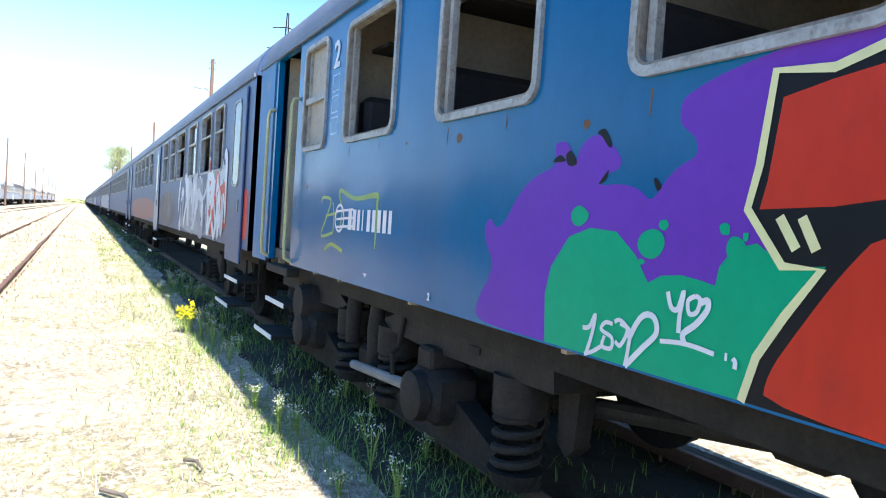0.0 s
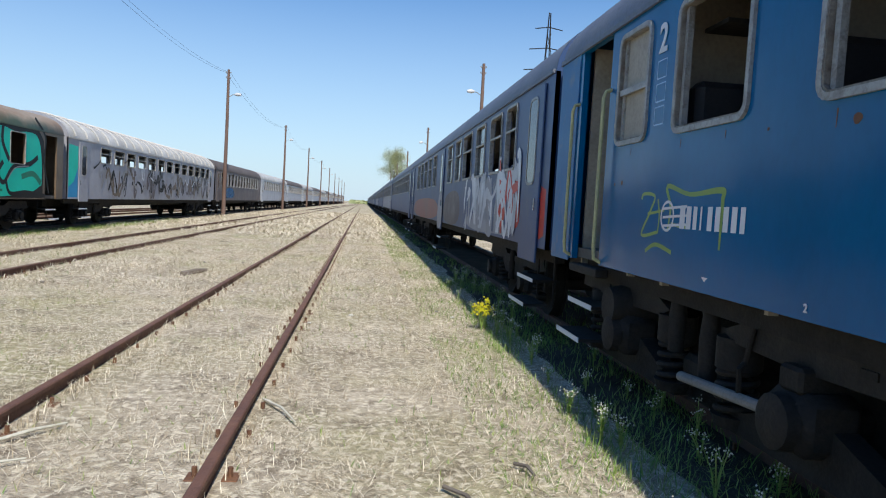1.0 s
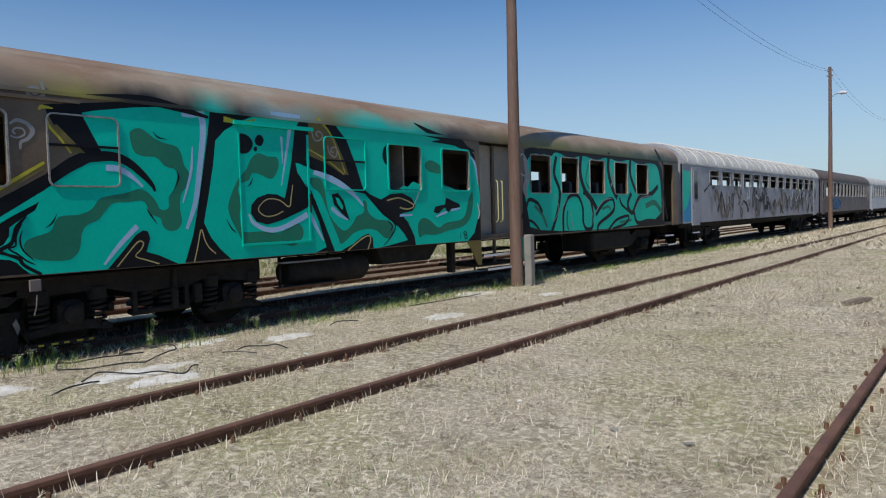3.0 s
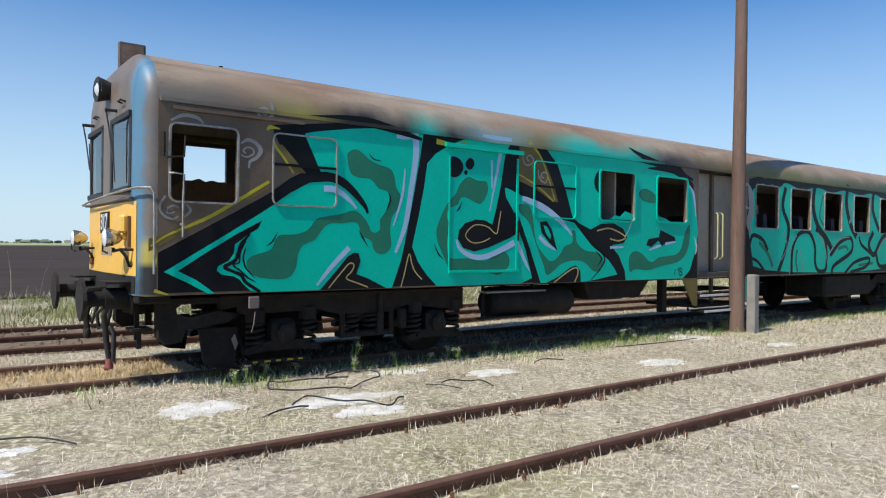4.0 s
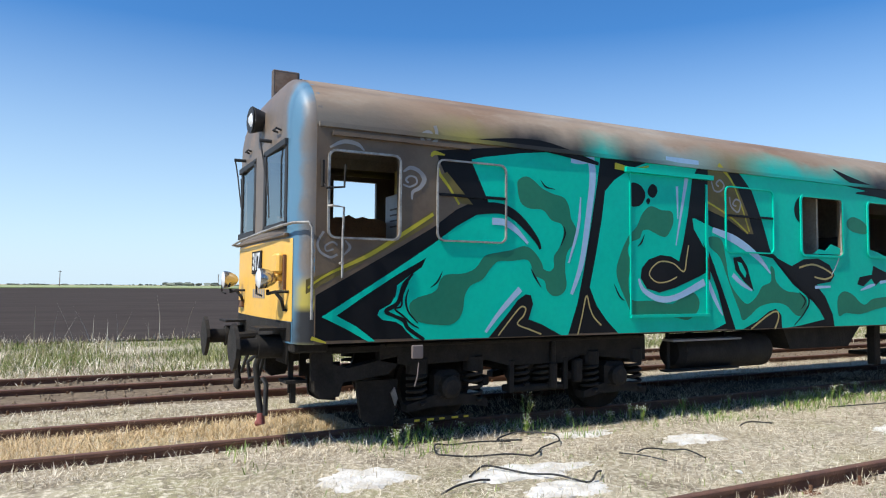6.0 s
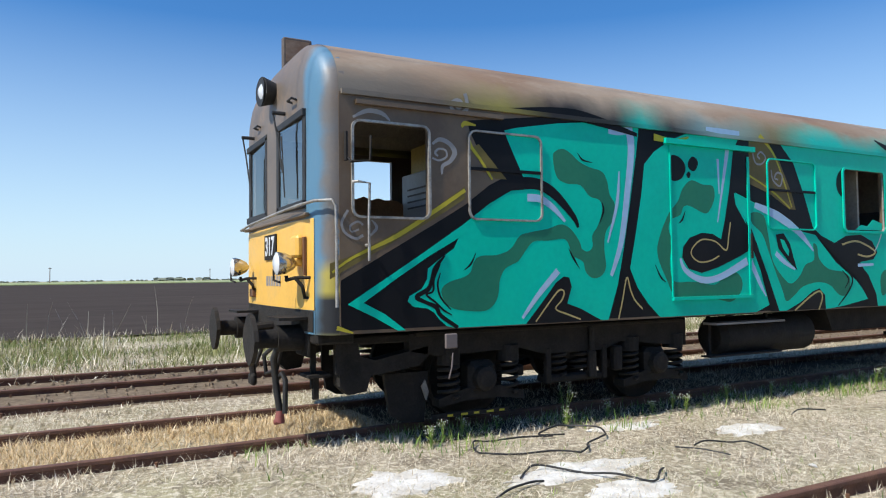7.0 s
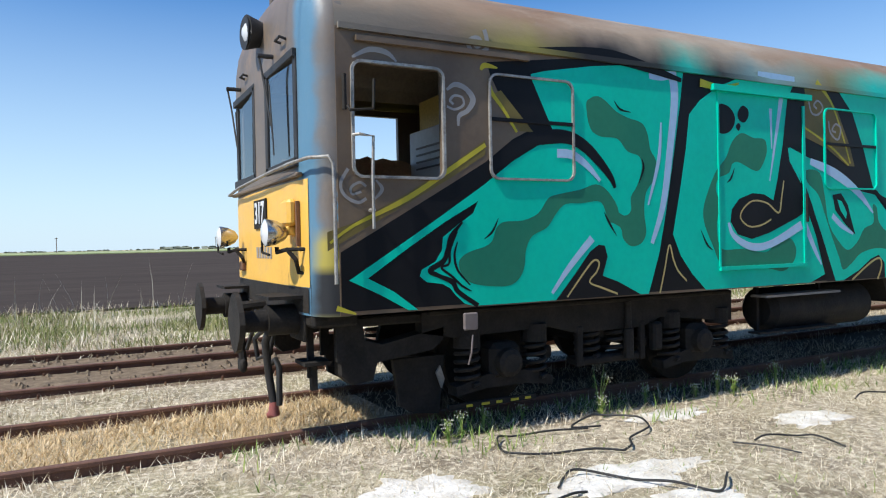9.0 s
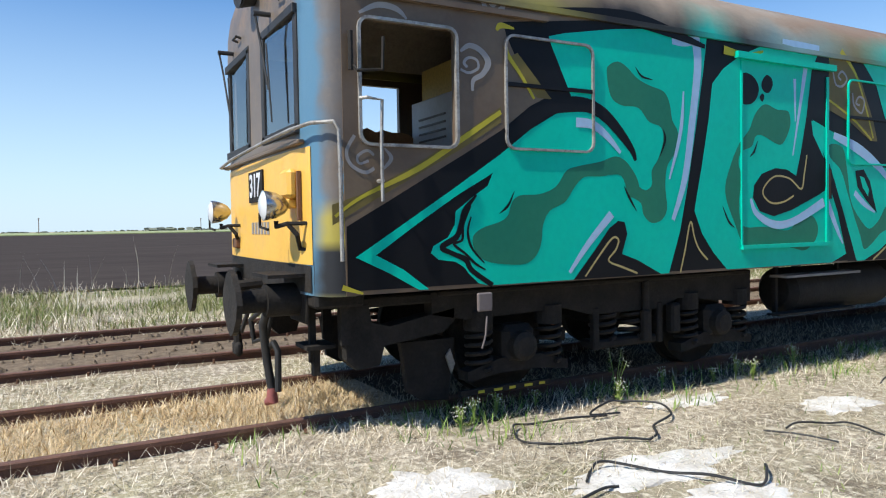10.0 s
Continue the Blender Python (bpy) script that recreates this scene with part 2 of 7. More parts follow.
M_BARK = mat("tree_bark", (0.12, 0.1, 0.08), (0.18, 0.15, 0.12), 0.9, 0, 3, 30, 0.3)
M_SHRUB = mat("far_woods", (0.17, 0.2, 0.15), (0.24, 0.26, 0.2), 0.9, 0, 0.02, 0.4, 0)
M_RAPE = mat("flowering_field", (0.34, 0.37, 0.16), (0.25, 0.31, 0.14), 0.9, 0, 0.02, 0.3, 0)
M_FLOWER = mat("yellow_petal", (0.75, 0.68, 0.02), (0.65, 0.58, 0.02), 0.6, 0, 5, 40, 0)
M_SEED = mat("pale_seed_head", (0.62, 0.6, 0.5), (0.5, 0.48, 0.38), 0.8, 0, 5, 40, 0)
M_TORN = mat("torn_plywood", (0.5, 0.27, 0.13), (0.38, 0.2, 0.1), 0.8, 0, 3, 40, 0.2)
M_DOORGREY = mat("grey_beige_door_paint", (0.42, 0.38, 0.31), (0.34, 0.31, 0.26), 0.5, 0, 1.5, 30, 0.05, (0.2, 0.17, 0.13), 0.5)
M_CABYEL = mat("olive_yellow_lining", (0.7, 0.56, 0.18), (0.6, 0.48, 0.16), 0.5, 0, 2, 30, 0.05)
M_RUSTSTAIN = mat("rust_stain", (0.2, 0.09, 0.04), (0.13, 0.07, 0.04), 0.8, 0, 8, 40, 0.2)


def ground_mat():
    m = mat("dry_grass_ground", (0.54, 0.47, 0.36), (0.36, 0.305, 0.225), 0.95, 0, 0.9, 55, 0.9, (0.2, 0.165, 0.12), 0.75, spec=0.1)
    N, Lk = m.node_tree.nodes, m.node_tree.links
    p = N["Principled BSDF"]
    old = p.inputs["Base Color"].links[0].from_socket
    tc = N.new("ShaderNodeTexCoord")
    for scale, lo, hi, col in ((0.35, 0.46, 0.66, (0.31, 0.3, 0.13, 1)), (1.7, 0.54, 0.68, (0.15, 0.12, 0.085, 1)), (9.0, 0.5, 0.66, (0.2, 0.165, 0.12, 1)), (16.0, 0.5, 0.64, (0.74, 0.67, 0.52, 1)), (5.0, 0.68, 0.76, (0.62, 0.6, 0.55, 1))):
        nz, rp, mx = N.new("ShaderNodeTexNoise"), N.new("ShaderNodeMapRange"), N.new("ShaderNodeMix")
        nz.inputs["Scale"].default_value, nz.inputs["Detail"].default_value = scale, 7
        rp.inputs["From Min"].default_value, rp.inputs["From Max"].default_value = lo, hi
        rp.inputs["To Max"].default_value = 0.75
        mx.data_type = "RGBA"
        mx.inputs["B"].default_value = col
        Lk.new(tc.outputs["Object"], nz.inputs[0])
        Lk.new(nz.outputs[0], rp.inputs[0])
        Lk.new(rp.outputs[0], mx.inputs["Factor"])
        Lk.new(old, mx.inputs["A"])
        old = mx.outputs["Result"]
    Lk.new(old, p.inputs["Base Color"])
    return m


M_GROUND = ground_mat()
M_STONY = mat("brown_ballast", (0.25, 0.19, 0.13), (0.13, 0.1, 0.072), 1.0, 0, 6.0, 45, 1.0, (0.36, 0.3, 0.2), 0.6, spec=0.05)
# dark soil tone with the trains' shade painted into it
M_SHADE_BED = mat("shade_dark_bed", (0.075, 0.065, 0.05), (0.11, 0.095, 0.075), 1.0, 0, 1.2, 45, 1.0, (0.045, 0.04, 0.032), 0.7, spec=0.05)


# ---- mesh helpers ----
class Geo:
    """Collects vertices and faces; ob() links them as one mesh."""

    def __init__(self):
        self.v, self.f, self.smooth = [], [], False

    def add(self, verts, faces):
        k = len(self.v)
        self.v += [tuple(p) for p in verts]
        self.f += [tuple(i + k for i in q) for q in faces]
        return self

    def box(self, x0, x1, y0, y1, z0, z1, bevel=0.0):
        b = min(bevel, abs(x1 - x0) / 3, abs(y1 - y0) / 3, abs(z1 - z0) / 3)
        if b <= 0:
            v = [(x, y, z) for x in (x0, x1) for y in (y0, y1) for z in (z0, z1)]
            return self.add(v, [(0, 1, 3, 2), (4, 6, 7, 5), (0, 4, 5, 1), (2, 3, 7, 6), (0, 2, 6, 4), (1, 5, 7, 3)])
        bm = bmesh.new()
        bmesh.ops.create_cube(bm, size=1)
        bmesh.ops.scale(bm, vec=(x1 - x0, y1 - y0, z1 - z0), verts=bm.verts)
        bmesh.ops.translate(bm, vec=((x0 + x1) / 2, (y0 + y1) / 2, (z0 + z1) / 2), verts=bm.verts)
        bmesh.ops.bevel(bm, geom=bm.edges[:], offset=b, segments=1, affect="EDGES")
        bm.verts.index_update()
        self.add([v.co[:] for v in bm.verts], [[v.index for v in f.verts] for f in bm.faces])
        bm.free()
        return self

    def tube(self, pts, r, n=8, cap=True):
        """A round bar along pts; r is one radius or one for each point."""
        P = [Vector(p) for p in pts]
        rr = r if isinstance(r, (list, tuple)) else [r] * len(P)
        rings = []
        side = None
        for i, p in enumerate(P):
            d = (P[min(i + 1, len(P) - 1)] - P[max(i - 1, 0)]).normalized()
            if side is None:
                side = d.cross(Vector((0.31, 0.17, 0.93))).normalized()
            side = (side - d * side.dot(d)).normalized()
            up = d.cross(side)
            rings.append([p + (side * math.cos(a) + up * math.sin(a)) * rr[i] for a in (2 * math.pi * k / n for k in range(n))])
        v = [q for ring in rings for q in ring]
        f = [(i * n + k, i * n + (k + 1) % n, (i + 1) * n + (k + 1) % n, (i + 1) * n + k) for i in range(len(P) - 1) for k in range(n)]
        if cap:
            f += [tuple(range(n))[::-1], tuple((len(P) - 1) * n + k for k in range(n))]
        return self.add(v, f)

    def cyl(self, a, b, r, n=16):
        return self.tube([a, b], r, n)

    def prism(self, outline, axis, lo, hi):
        """A flat outline of two coordinates, pushed along axis from lo to hi."""
        def at(p, w):
            return {"x": (w, p[0], p[1]), "y": (p[0], w, p[1]), "z": (p[0], p[1], w)}[axis]
        n = len(outline)
        v = [at(p, lo) for p in outline] + [at(p, hi) for p in outline]
        f = [tuple(range(n))[::-1], tuple(range(n, 2 * n))] + [(i, (i + 1) % n, n + (i + 1) % n, n + i) for i in range(n)]
        return self.add(v, f)

    def panel(self, place, us, zs, holes, thick):
        """A wall over the grid us x zs, with holes (u0, u1, z0, z1) cut through; place(u, z, depth) gives the point."""
        us = sorted(set([round(u, 4) for u in us] + [round(h[k], 4) for h in holes for k in (0, 1)]))
        zs = sorted(set([round(z, 4) for z in zs] + [round(h[k], 4) for h in holes for k in (2, 3)]))
        us, zs = [u for u in us], [z for z in zs]

        def solid(i, j):
            if i < 0 or j < 0 or i >= len(us) - 1 or j >= len(zs) - 1:
                return False
            u, z = (us[i] + us[i + 1]) / 2, (zs[j] + zs[j + 1]) / 2
            return not any(h[0] < u < h[1] and h[2] < z < h[3] for h in holes)
        nz, nu = len(zs), len(us)
        self_v = [place(u, z, d) for d in (0, thick) for u in us for z in zs]

        def at(i, j, k):
            return k * nu * nz + i * nz + j
        faces = []
        for i in range(nu - 1):
            for j in range(nz - 1):
                if not solid(i, j):
                    continue
                faces.append((at(i, j, 0), at(i + 1, j, 0), at(i + 1, j + 1, 0), at(i, j + 1, 0)))
                faces.append((at(i, j, 1), at(i, j + 1, 1), at(i + 1, j + 1, 1), at(i + 1, j, 1)))
                for di, dj, p, q in ((-1, 0, (i, j), (i, j + 1)), (1, 0, (i + 1, j + 1), (i + 1, j)), (0, -1, (i + 1, j), (i, j)), (0, 1, (i, j + 1), (i + 1, j + 1))):
                    if not solid(i + di, j + dj):
                        faces.append((at(*p, 0), at(*q, 0), at(*q, 1), at(*p, 1)))
        return self.add(self_v, faces)

    def ob(self, name, material, parent=None, label="", smooth=False):
        me = bpy.data.meshes.new(name)
        me.from_pydata(self.v, [], self.f)
        bm = bmesh.new()
        bm.from_mesh(me)
        loose = [v for v in bm.verts if not v.link_faces]
        bmesh.ops.delete(bm, geom=loose, context="VERTS")
        bmesh.ops.recalc_face_normals(bm, faces=bm.faces)
        bm.to_mesh(me)
        bm.free()
        me.materials.append(material)
        if smooth:
            me.polygons.foreach_set("use_smooth", [True] * len(me.polygons))
            me.set_sharp_from_angle(angle=radians(40))
        o = new(name, me)
        if parent:
            o.parent = parent
        if label:
            tagged(o, label)
        return o


def empty(name, place, label, category, group="", kind=""):
    e = new(name)
    e.location = place
    e.empty_display_size = 0.2
    return tagged(e, label, category, group, kind)


def chaikin(pts, rounds=2):
    """A closed outline with its corners rounded off."""
    P = [Vector(p) for p in pts]
    for _ in range(rounds):
        P = [q for i in range(len(P)) for q in (P[i].lerp(P[(i + 1) % len(P)], 0.25), P[i].lerp(P[(i + 1) % len(P)], 0.75))]
    return P


def curve2(pts, closed=True, steps=6):
    """A smooth curve through pts (Catmull-Rom), for painted outlines."""
    P = [Vector((*p, 0)).to_2d() if len(p) == 2 else Vector(p) for p in pts]
    n = len(P)
    out = []
    for i in range(n if closed else n - 1):
        g = (lambda k: P[k % n]) if closed else (lambda k: P[max(0, min(n - 1, k))])
        a, b, c, d = g(i - 1), g(i), g(i + 1), g(i + 2)
        for s in range(steps):
            t = s / steps
            out.append(0.5 * (2 * b + (c - a) * t + (2 * a - 5 * b + 4 * c - d) * t * t + (3 * b - a - 3 * c + d) * t ** 3))
    if not closed:
        out.append(P[-1])
    return out


# ---- ground, field and distance ----
def quad_sheet(x0, x1, y0, y1, z, nx, ny, wob=0.0):
    g = Geo()
    xs = [x0 + (x1 - x0) * i / nx for i in range(nx + 1)]
    ys = [y0 + (y1 - y0) * j / ny for j in range(ny + 1)]
    g.v = [(x, y, z + (wob * noise.noise((x * 0.7, y * 0.7, 3.1)) if wob else 0)) for x in xs for y in ys]
    g.f = [(i * (ny + 1) + j, (i + 1) * (ny + 1) + j, (i + 1) * (ny + 1) + j + 1, i * (ny + 1) + j + 1) for i in range(nx) for j in range(ny)]
    return g


def spaced(lo, hi, near_lo, near_hi, step, grow):
    """Grid lines, close together between near_lo and near_hi and wider outwards."""
    mid = [near_lo + step * i for i in range(int((near_hi - near_lo) / step) + 1)]
    up, s = [mid[-1]], step
    while up[-1] < hi:
        s *= grow
        up.append(up[-1] + s)
    dn, s = [mid[0]], step
    while dn[-1] > lo:
        s *= grow
        dn.append(dn[-1] - s)
    return dn[:0:-1] + mid + up[1:]


g = Geo()
gx, gy = spaced(-2600, 2600, -19, 6, 0.5, 1.5), spaced(-900, 3200, -4, 30, 0.5, 1.4)
for x in gx:
    for y in gy:
        near = abs(x) < 30 and -20 < y < 60
        g.v.append((x, y, (0.035 * noise.noise((x * 0.5, y * 0.35, 3.1)) - 0.01) if near else -0.01))
ng = len(gy)
g.f = [(i * ng + j, (i + 1) * ng + j, (i + 1) * ng + j + 1, i * ng + j + 1) for i in range(len(gx) - 1) for j in range(len(gy) - 1)]
tagged(g.ob("ground", M_GROUND, smooth=True), "dry bleached grass ground of an old rail yard", "ground", kind="structure")

field = quad_sheet(-330, -26, -500, 900, 0.05, 60, 120, 0.06)
tagged(field.ob("field", M_FIELD, smooth=True), "dark brown ploughed field beyond the tracks", "field", kind="structure")
rape = Geo().box(-900, -335, -900, 1500, -0.3, 0.35)
tagged(rape.ob("far_field", M_RAPE), "far yellow-green flowering crop field", "field", kind="structure")


# ---- railway tracks ----
def rail_geo(x, y0, y1, z):
    """Flat-bottomed rail: foot, web and rounded head."""
    o = [(-0.07, -0.15), (0.07, -0.15), (0.07, -0.138), (0.012, -0.12), (0.012, -0.045), (0.035, -0.035), (0.035, -0.008), (0.026, 0), (-0.026, 0), (-0.035, -0.008), (-0.035, -0.035), (-0.012, -0.045), (-0.012, -0.12), (-0.07, -0.138)]
    return Geo().prism([(x + a, z + b) for a, b in o], "y", y0, y1)


def track(label, rails, y0, y1, z=0.10, plates=(0, 40), bend=None):
    t = empty("railway_track", ((rails[0] + rails[-1]) / 2, 0, 0), label, "railway track", kind="structure")
    c = (rails[0] + rails[-1]) / 2
    for x in rails:
        if bend:
            g = Geo()
            ys = [y0] + [bend[0] + (y1 - bend[0]) * k / 24 for k in range(25)]
            for a, b in zip(ys[:-1], ys[1:]):
                part_g = rail_geo(x - c, a, b, z)
                k = len(g.v)
                n = len(part_g.v) // 2
                part_g.v = [(vx + bend[1] * (max(0, vy - bend[0]) / (y1 - bend[0])) ** 2, vy, vz) for vx, vy, vz in part_g.v]
                g.add(part_g.v, part_g.f[2:])
            g.ob("rail", M_RAIL, t)
        else:
            rail_geo(x - c, y0, y1, z).ob("rail", M_RAIL, t)
    gp = Geo()
    y = plates[0]
    while y < plates[1]:
        for x in rails:
            for s in (-1, 1):
                gp.box(x - c + s * 0.055, x - c + s * 0.15, y - 0.07, y + 0.07, z - 0.15, z - 0.115, 0.008)
                gp.cyl((x - c + s * 0.1, y, z - 0.12), (x - c + s * 0.1, y, z - 0.06), 0.016, 6)
        y += 0.65
    if gp.v:
        tagged(gp.ob("baseplate", M_BASE, t), "rusty baseplates and bolts", kind="stuff")
    return t


track("rusty track under the blue coaches, overgrown", (2.37, 3.875), -30, 480, plates=(-4, 12))
track("rusty unused track sunk in dry grass", (-1.2, -2.705), -30, 480, plates=(-2, 30))
track("rusty siding sunk in dry grass", (-6.4, -7.905), -30, 330, plates=(-4, 30), bend=(30, 4.6))
track("rusty track under the painted railcar", (-11.3, -12.805), -60, 480, plates=(-12, 30))
track("rusty back track with a third rail alongside", (-14.6, -16.1, -17.45), -60, 480, plates=(-14, 40))


# ---- coaches ----
HW, SILL, EAVE, TOP, FULL, FAR = 1.42, 1.10, 3.22, 4.03, 2.0, 1.0


def roof_pt(a, lift=0.0):
    c, q = math.cos(a), abs(math.sin(a)) ** (2 / FULL)
    return (abs(c) ** (2 / FULL) * (1 if c > 0 else -FAR) * (HW + lift), EAVE + q * (TOP - EAVE + lift))


def end_outline(inset=0.0):
    arc = [roof_pt(math.pi * k / 20, -inset) for k in range(21)]
    return [(-HW * FAR + inset, SILL), (HW - inset, SILL)] + arc


def rounded(y0, y1, z0, z1, r, n=4):
    out = []
    for cy, cz, a0 in ((y1 - r, z1 - r, 0), (y0 + r, z1 - r, 90), (y0 + r, z0 + r, 180), (y1 - r, z0 + r, 270)):
        for k in range(n + 1):
            a = radians(a0 + 90 * k / n)
            out.append((cy + r * math.cos(a), cz + r * math.sin(a)))
    return out


def ring(g, hole, x_in, x_out, w=0.034, r=0.065):
    """Rounded window frame round a hole, from x_in to x_out."""
    y0, y1, z0, z1 = hole
    a, b = rounded(y0 - w, y1 + w, z0 - w, z1 + w, r + w), rounded(y0 + 0.004, y1 - 0.004, z0 + 0.004, z1 - 0.004, r)
    n = len(a)
    v = [(x_in, *p) for p in a] + [(x_in, *p) for p in b] + [(x_out, *p) for p in a] + [(x_out, *p) for p in b]
    f = []
    for i in range(n):
        j = (i + 1) % n
        f += [(2 * n + i, 2 * n + j, 3 * n + j, 3 * n + i), (i, j, 2 * n + j, 2 * n + i), (n + i, 3 * n + i, 3 * n + j, n + j)]
    return g.add(v, f)


def cut_flat(polys, holes, s, x, strip=False):
    """Flat painted faces in the plane x, with the window holes cut out of them."""
    bm = bmesh.new()
    if strip:
        rows = [[bm.verts.new((s * (x + 0.00003 * (i % 30)), *p)) for p in pair] for i, pair in enumerate(polys)]
        for (a, b), (c, d) in zip(rows[:-1], rows[1:]):
            bm.faces.new((a, b, d, c))
    for poly in polys if not strip else ():
        n = len(poly)
        pts, _, tris, *_ = delaunay_2d_cdt([Vector(p) for p in poly], [(i, (i + 1) % n) for i in range(n)], [], 1, 1e-5)
        vs = [bm.verts.new((s * x, p[0], p[1])) for p in pts]
        for tri in tris:
            bm.faces.new([vs[i] for i in tri])
    ys = [v.co.y for v in bm.verts]
    zs = [v.co.z for v in bm.verts]
    used = [h for h in holes if h[1] > min(ys) and h[0] < max(ys) and h[3] > min(zs) and h[2] < max(zs)]
    for h in used:
        for co, no in (((0, h[0], 0), (0, 1, 0)), ((0, h[1], 0), (0, 1, 0)), ((0, 0, h[2]), (0, 0, 1)), ((0, 0, h[3]), (0, 0, 1))):
            bmesh.ops.bisect_plane(bm, geom=bm.verts[:] + bm.edges[:] + bm.faces[:], plane_co=co, plane_no=no)
        dead = [f for f in bm.faces if h[0] < f.calc_center_median().y < h[1] and h[2] < f.calc_center_median().z < h[3]]
        bmesh.ops.delete(bm, geom=dead, context="FACES")
    bm.verts.index_update()
    g = Geo()
    g.add([v.co[:] for v in bm.verts], [[v.index for v in f.verts] for f in bm.faces])
    bm.free()
    return g


class Side:
    """Spray paint on one side of a coach: outlines and strokes in metres along and up."""

    def __init__(self, coach, s, holes=(), y0=0.0, x=HW):
        self.coach, self.s, self.holes, self.y0, self.x, self.k = coach, s, holes, y0, x, 1

    def put(self, polys, material, name, layer, strip=False):
        g = cut_flat([[(p[0] - self.y0, p[1]) for p in q] for q in polys], self.holes, self.s, self.x + 0.0012 * layer, strip)
        if g.v:
            g.ob(name, material, self.coach)

    def shape(self, pts, material, layer, soft=True, name="painted_shape"):
        self.put([chaikin(pts) if soft else pts], material, name, layer)

    def blob(self, pts, material, layer, name="painted_shape"):
        self.put([curve2(pts, steps=4)], material, name, layer)

    def stroke(self, pts, w, material, layer, name="painted_stroke", soft=True):
        ws = w if isinstance(w, (list, tuple)) else [w] * len(pts)
        P = curve2([(p[0], p[1], q) for p, q in zip(pts, ws)], closed=False) if soft else [Vector((*p, q)) for p, q in zip(pts, ws)]
        L, R = [], []
        for i, p in enumerate(P):
            d = (P[min(i + 1, len(P) - 1)] - P[max(i - 1, 0)]).to_2d()
            if d.length < 1e-6:
                d = Vector((1, 0))
            d.normalize()
            q = Vector((-d.y, d.x)) * max(p.z, 0.004) / 2
            L.append((p.x + q.x, p.y + q.y))
            R.append((p.x - q.x, p.y - q.y))
        self.put(list(zip(L, R)), material, name, layer, True)


def bogie(coach, y, name="bogie", near=False, skip=0):
    """Two wheelsets, side frames with coil springs and axle boxes, standing on the rails."""
    iron = M_GREYIRON if near else M_BLACKIRON
    for w in (-1.25, 1.25):
        g = Geo()
        for s in (-0.7525, 0.7525):
            g.cyl((s - 0.065, y + w, 0.56), (s + 0.065, y + w, 0.56), 0.46, 28)
            g.cyl((s - 0.09 if s > 0 else s + 0.06, y + w, 0.56), (s - 0.06 if s > 0 else s + 0.09, y + w, 0.56), 0.485, 28)
        g.cyl((-1.0, y + w, 0.56), (1.0, y + w, 0.56), 0.085, 12)
        g.ob("wheelset", iron, coach)
    for s in (-1, 1):
        if s == skip:
            continue
        g = Geo()
        x0, x1 = s * 0.93, s * 1.08
        out = [(y - 2.0, 0.80), (y - 1.9, 0.98), (y - 0.8, 1.0), (y - 0.5, 0.86), (y + 0.5, 0.86), (y + 0.8, 1.0), (y + 1.9, 0.98), (y + 2.0, 0.80),
               (y + 1.7, 0.74), (y + 0.9, 0.76), (y + 0.55, 0.56), (y - 0.55, 0.56), (y - 0.9, 0.76), (y - 1.7, 0.74)]
        g.prism(out, "x", min(x0, x1), max(x0, x1))
        g.box(min(x0, x1), max(x0, x1), y - 2.08, y - 1.98, 0.5, 0.95, 0.02)
        g.ob("side_frame", iron, coach)
        for w in (-1.25, 1.25):
            gb = Geo().box(min(s * 0.9, s * 1.2), max(s * 0.9, s * 1.2), y + w - 0.17, y + w + 0.17, 0.4, 0.72, 0.05)
            gb.cyl((s * 1.19, y + w, 0.56), (s * 1.26, y + w, 0.56), 0.12, 14)
            gb.box(min(s * 0.95, s * 1.1), max(s * 0.95, s * 1.1), y + w - 0.5, y + w + 0.5, 0.36, 0.44, 0.02)
            gb.ob("axle_box", iron, coach)
            for k in (-0.36, 0.36):
                coil = [(s * 1.03 + 0.085 * math.cos(a), y + w + k + 0.085 * math.sin(a), 0.44 + 0.34 * a / (10 * math.pi)) for a in [math.pi / 5 * i for i in range(51)]]
                Geo().tube(coil, 0.019, 6).ob("coil_spring", iron, coach, smooth=True)
        gd = Geo().tube([(s * 1.16, y - 0.28, 0.5), (s * 1.16, y - 0.28, 0.78)], 0.05, 10).tube([(s * 1.16, y - 0.28, 0.75), (s * 1.16, y - 0.28, 1.08)], 0.035, 10)
        gd.ob("damper", iron, coach)
    Geo().box(-1.0, 1.0, y - 0.28, y + 0.28, 0.5, 0.9, 0.04).ob("bolster", iron, coach)


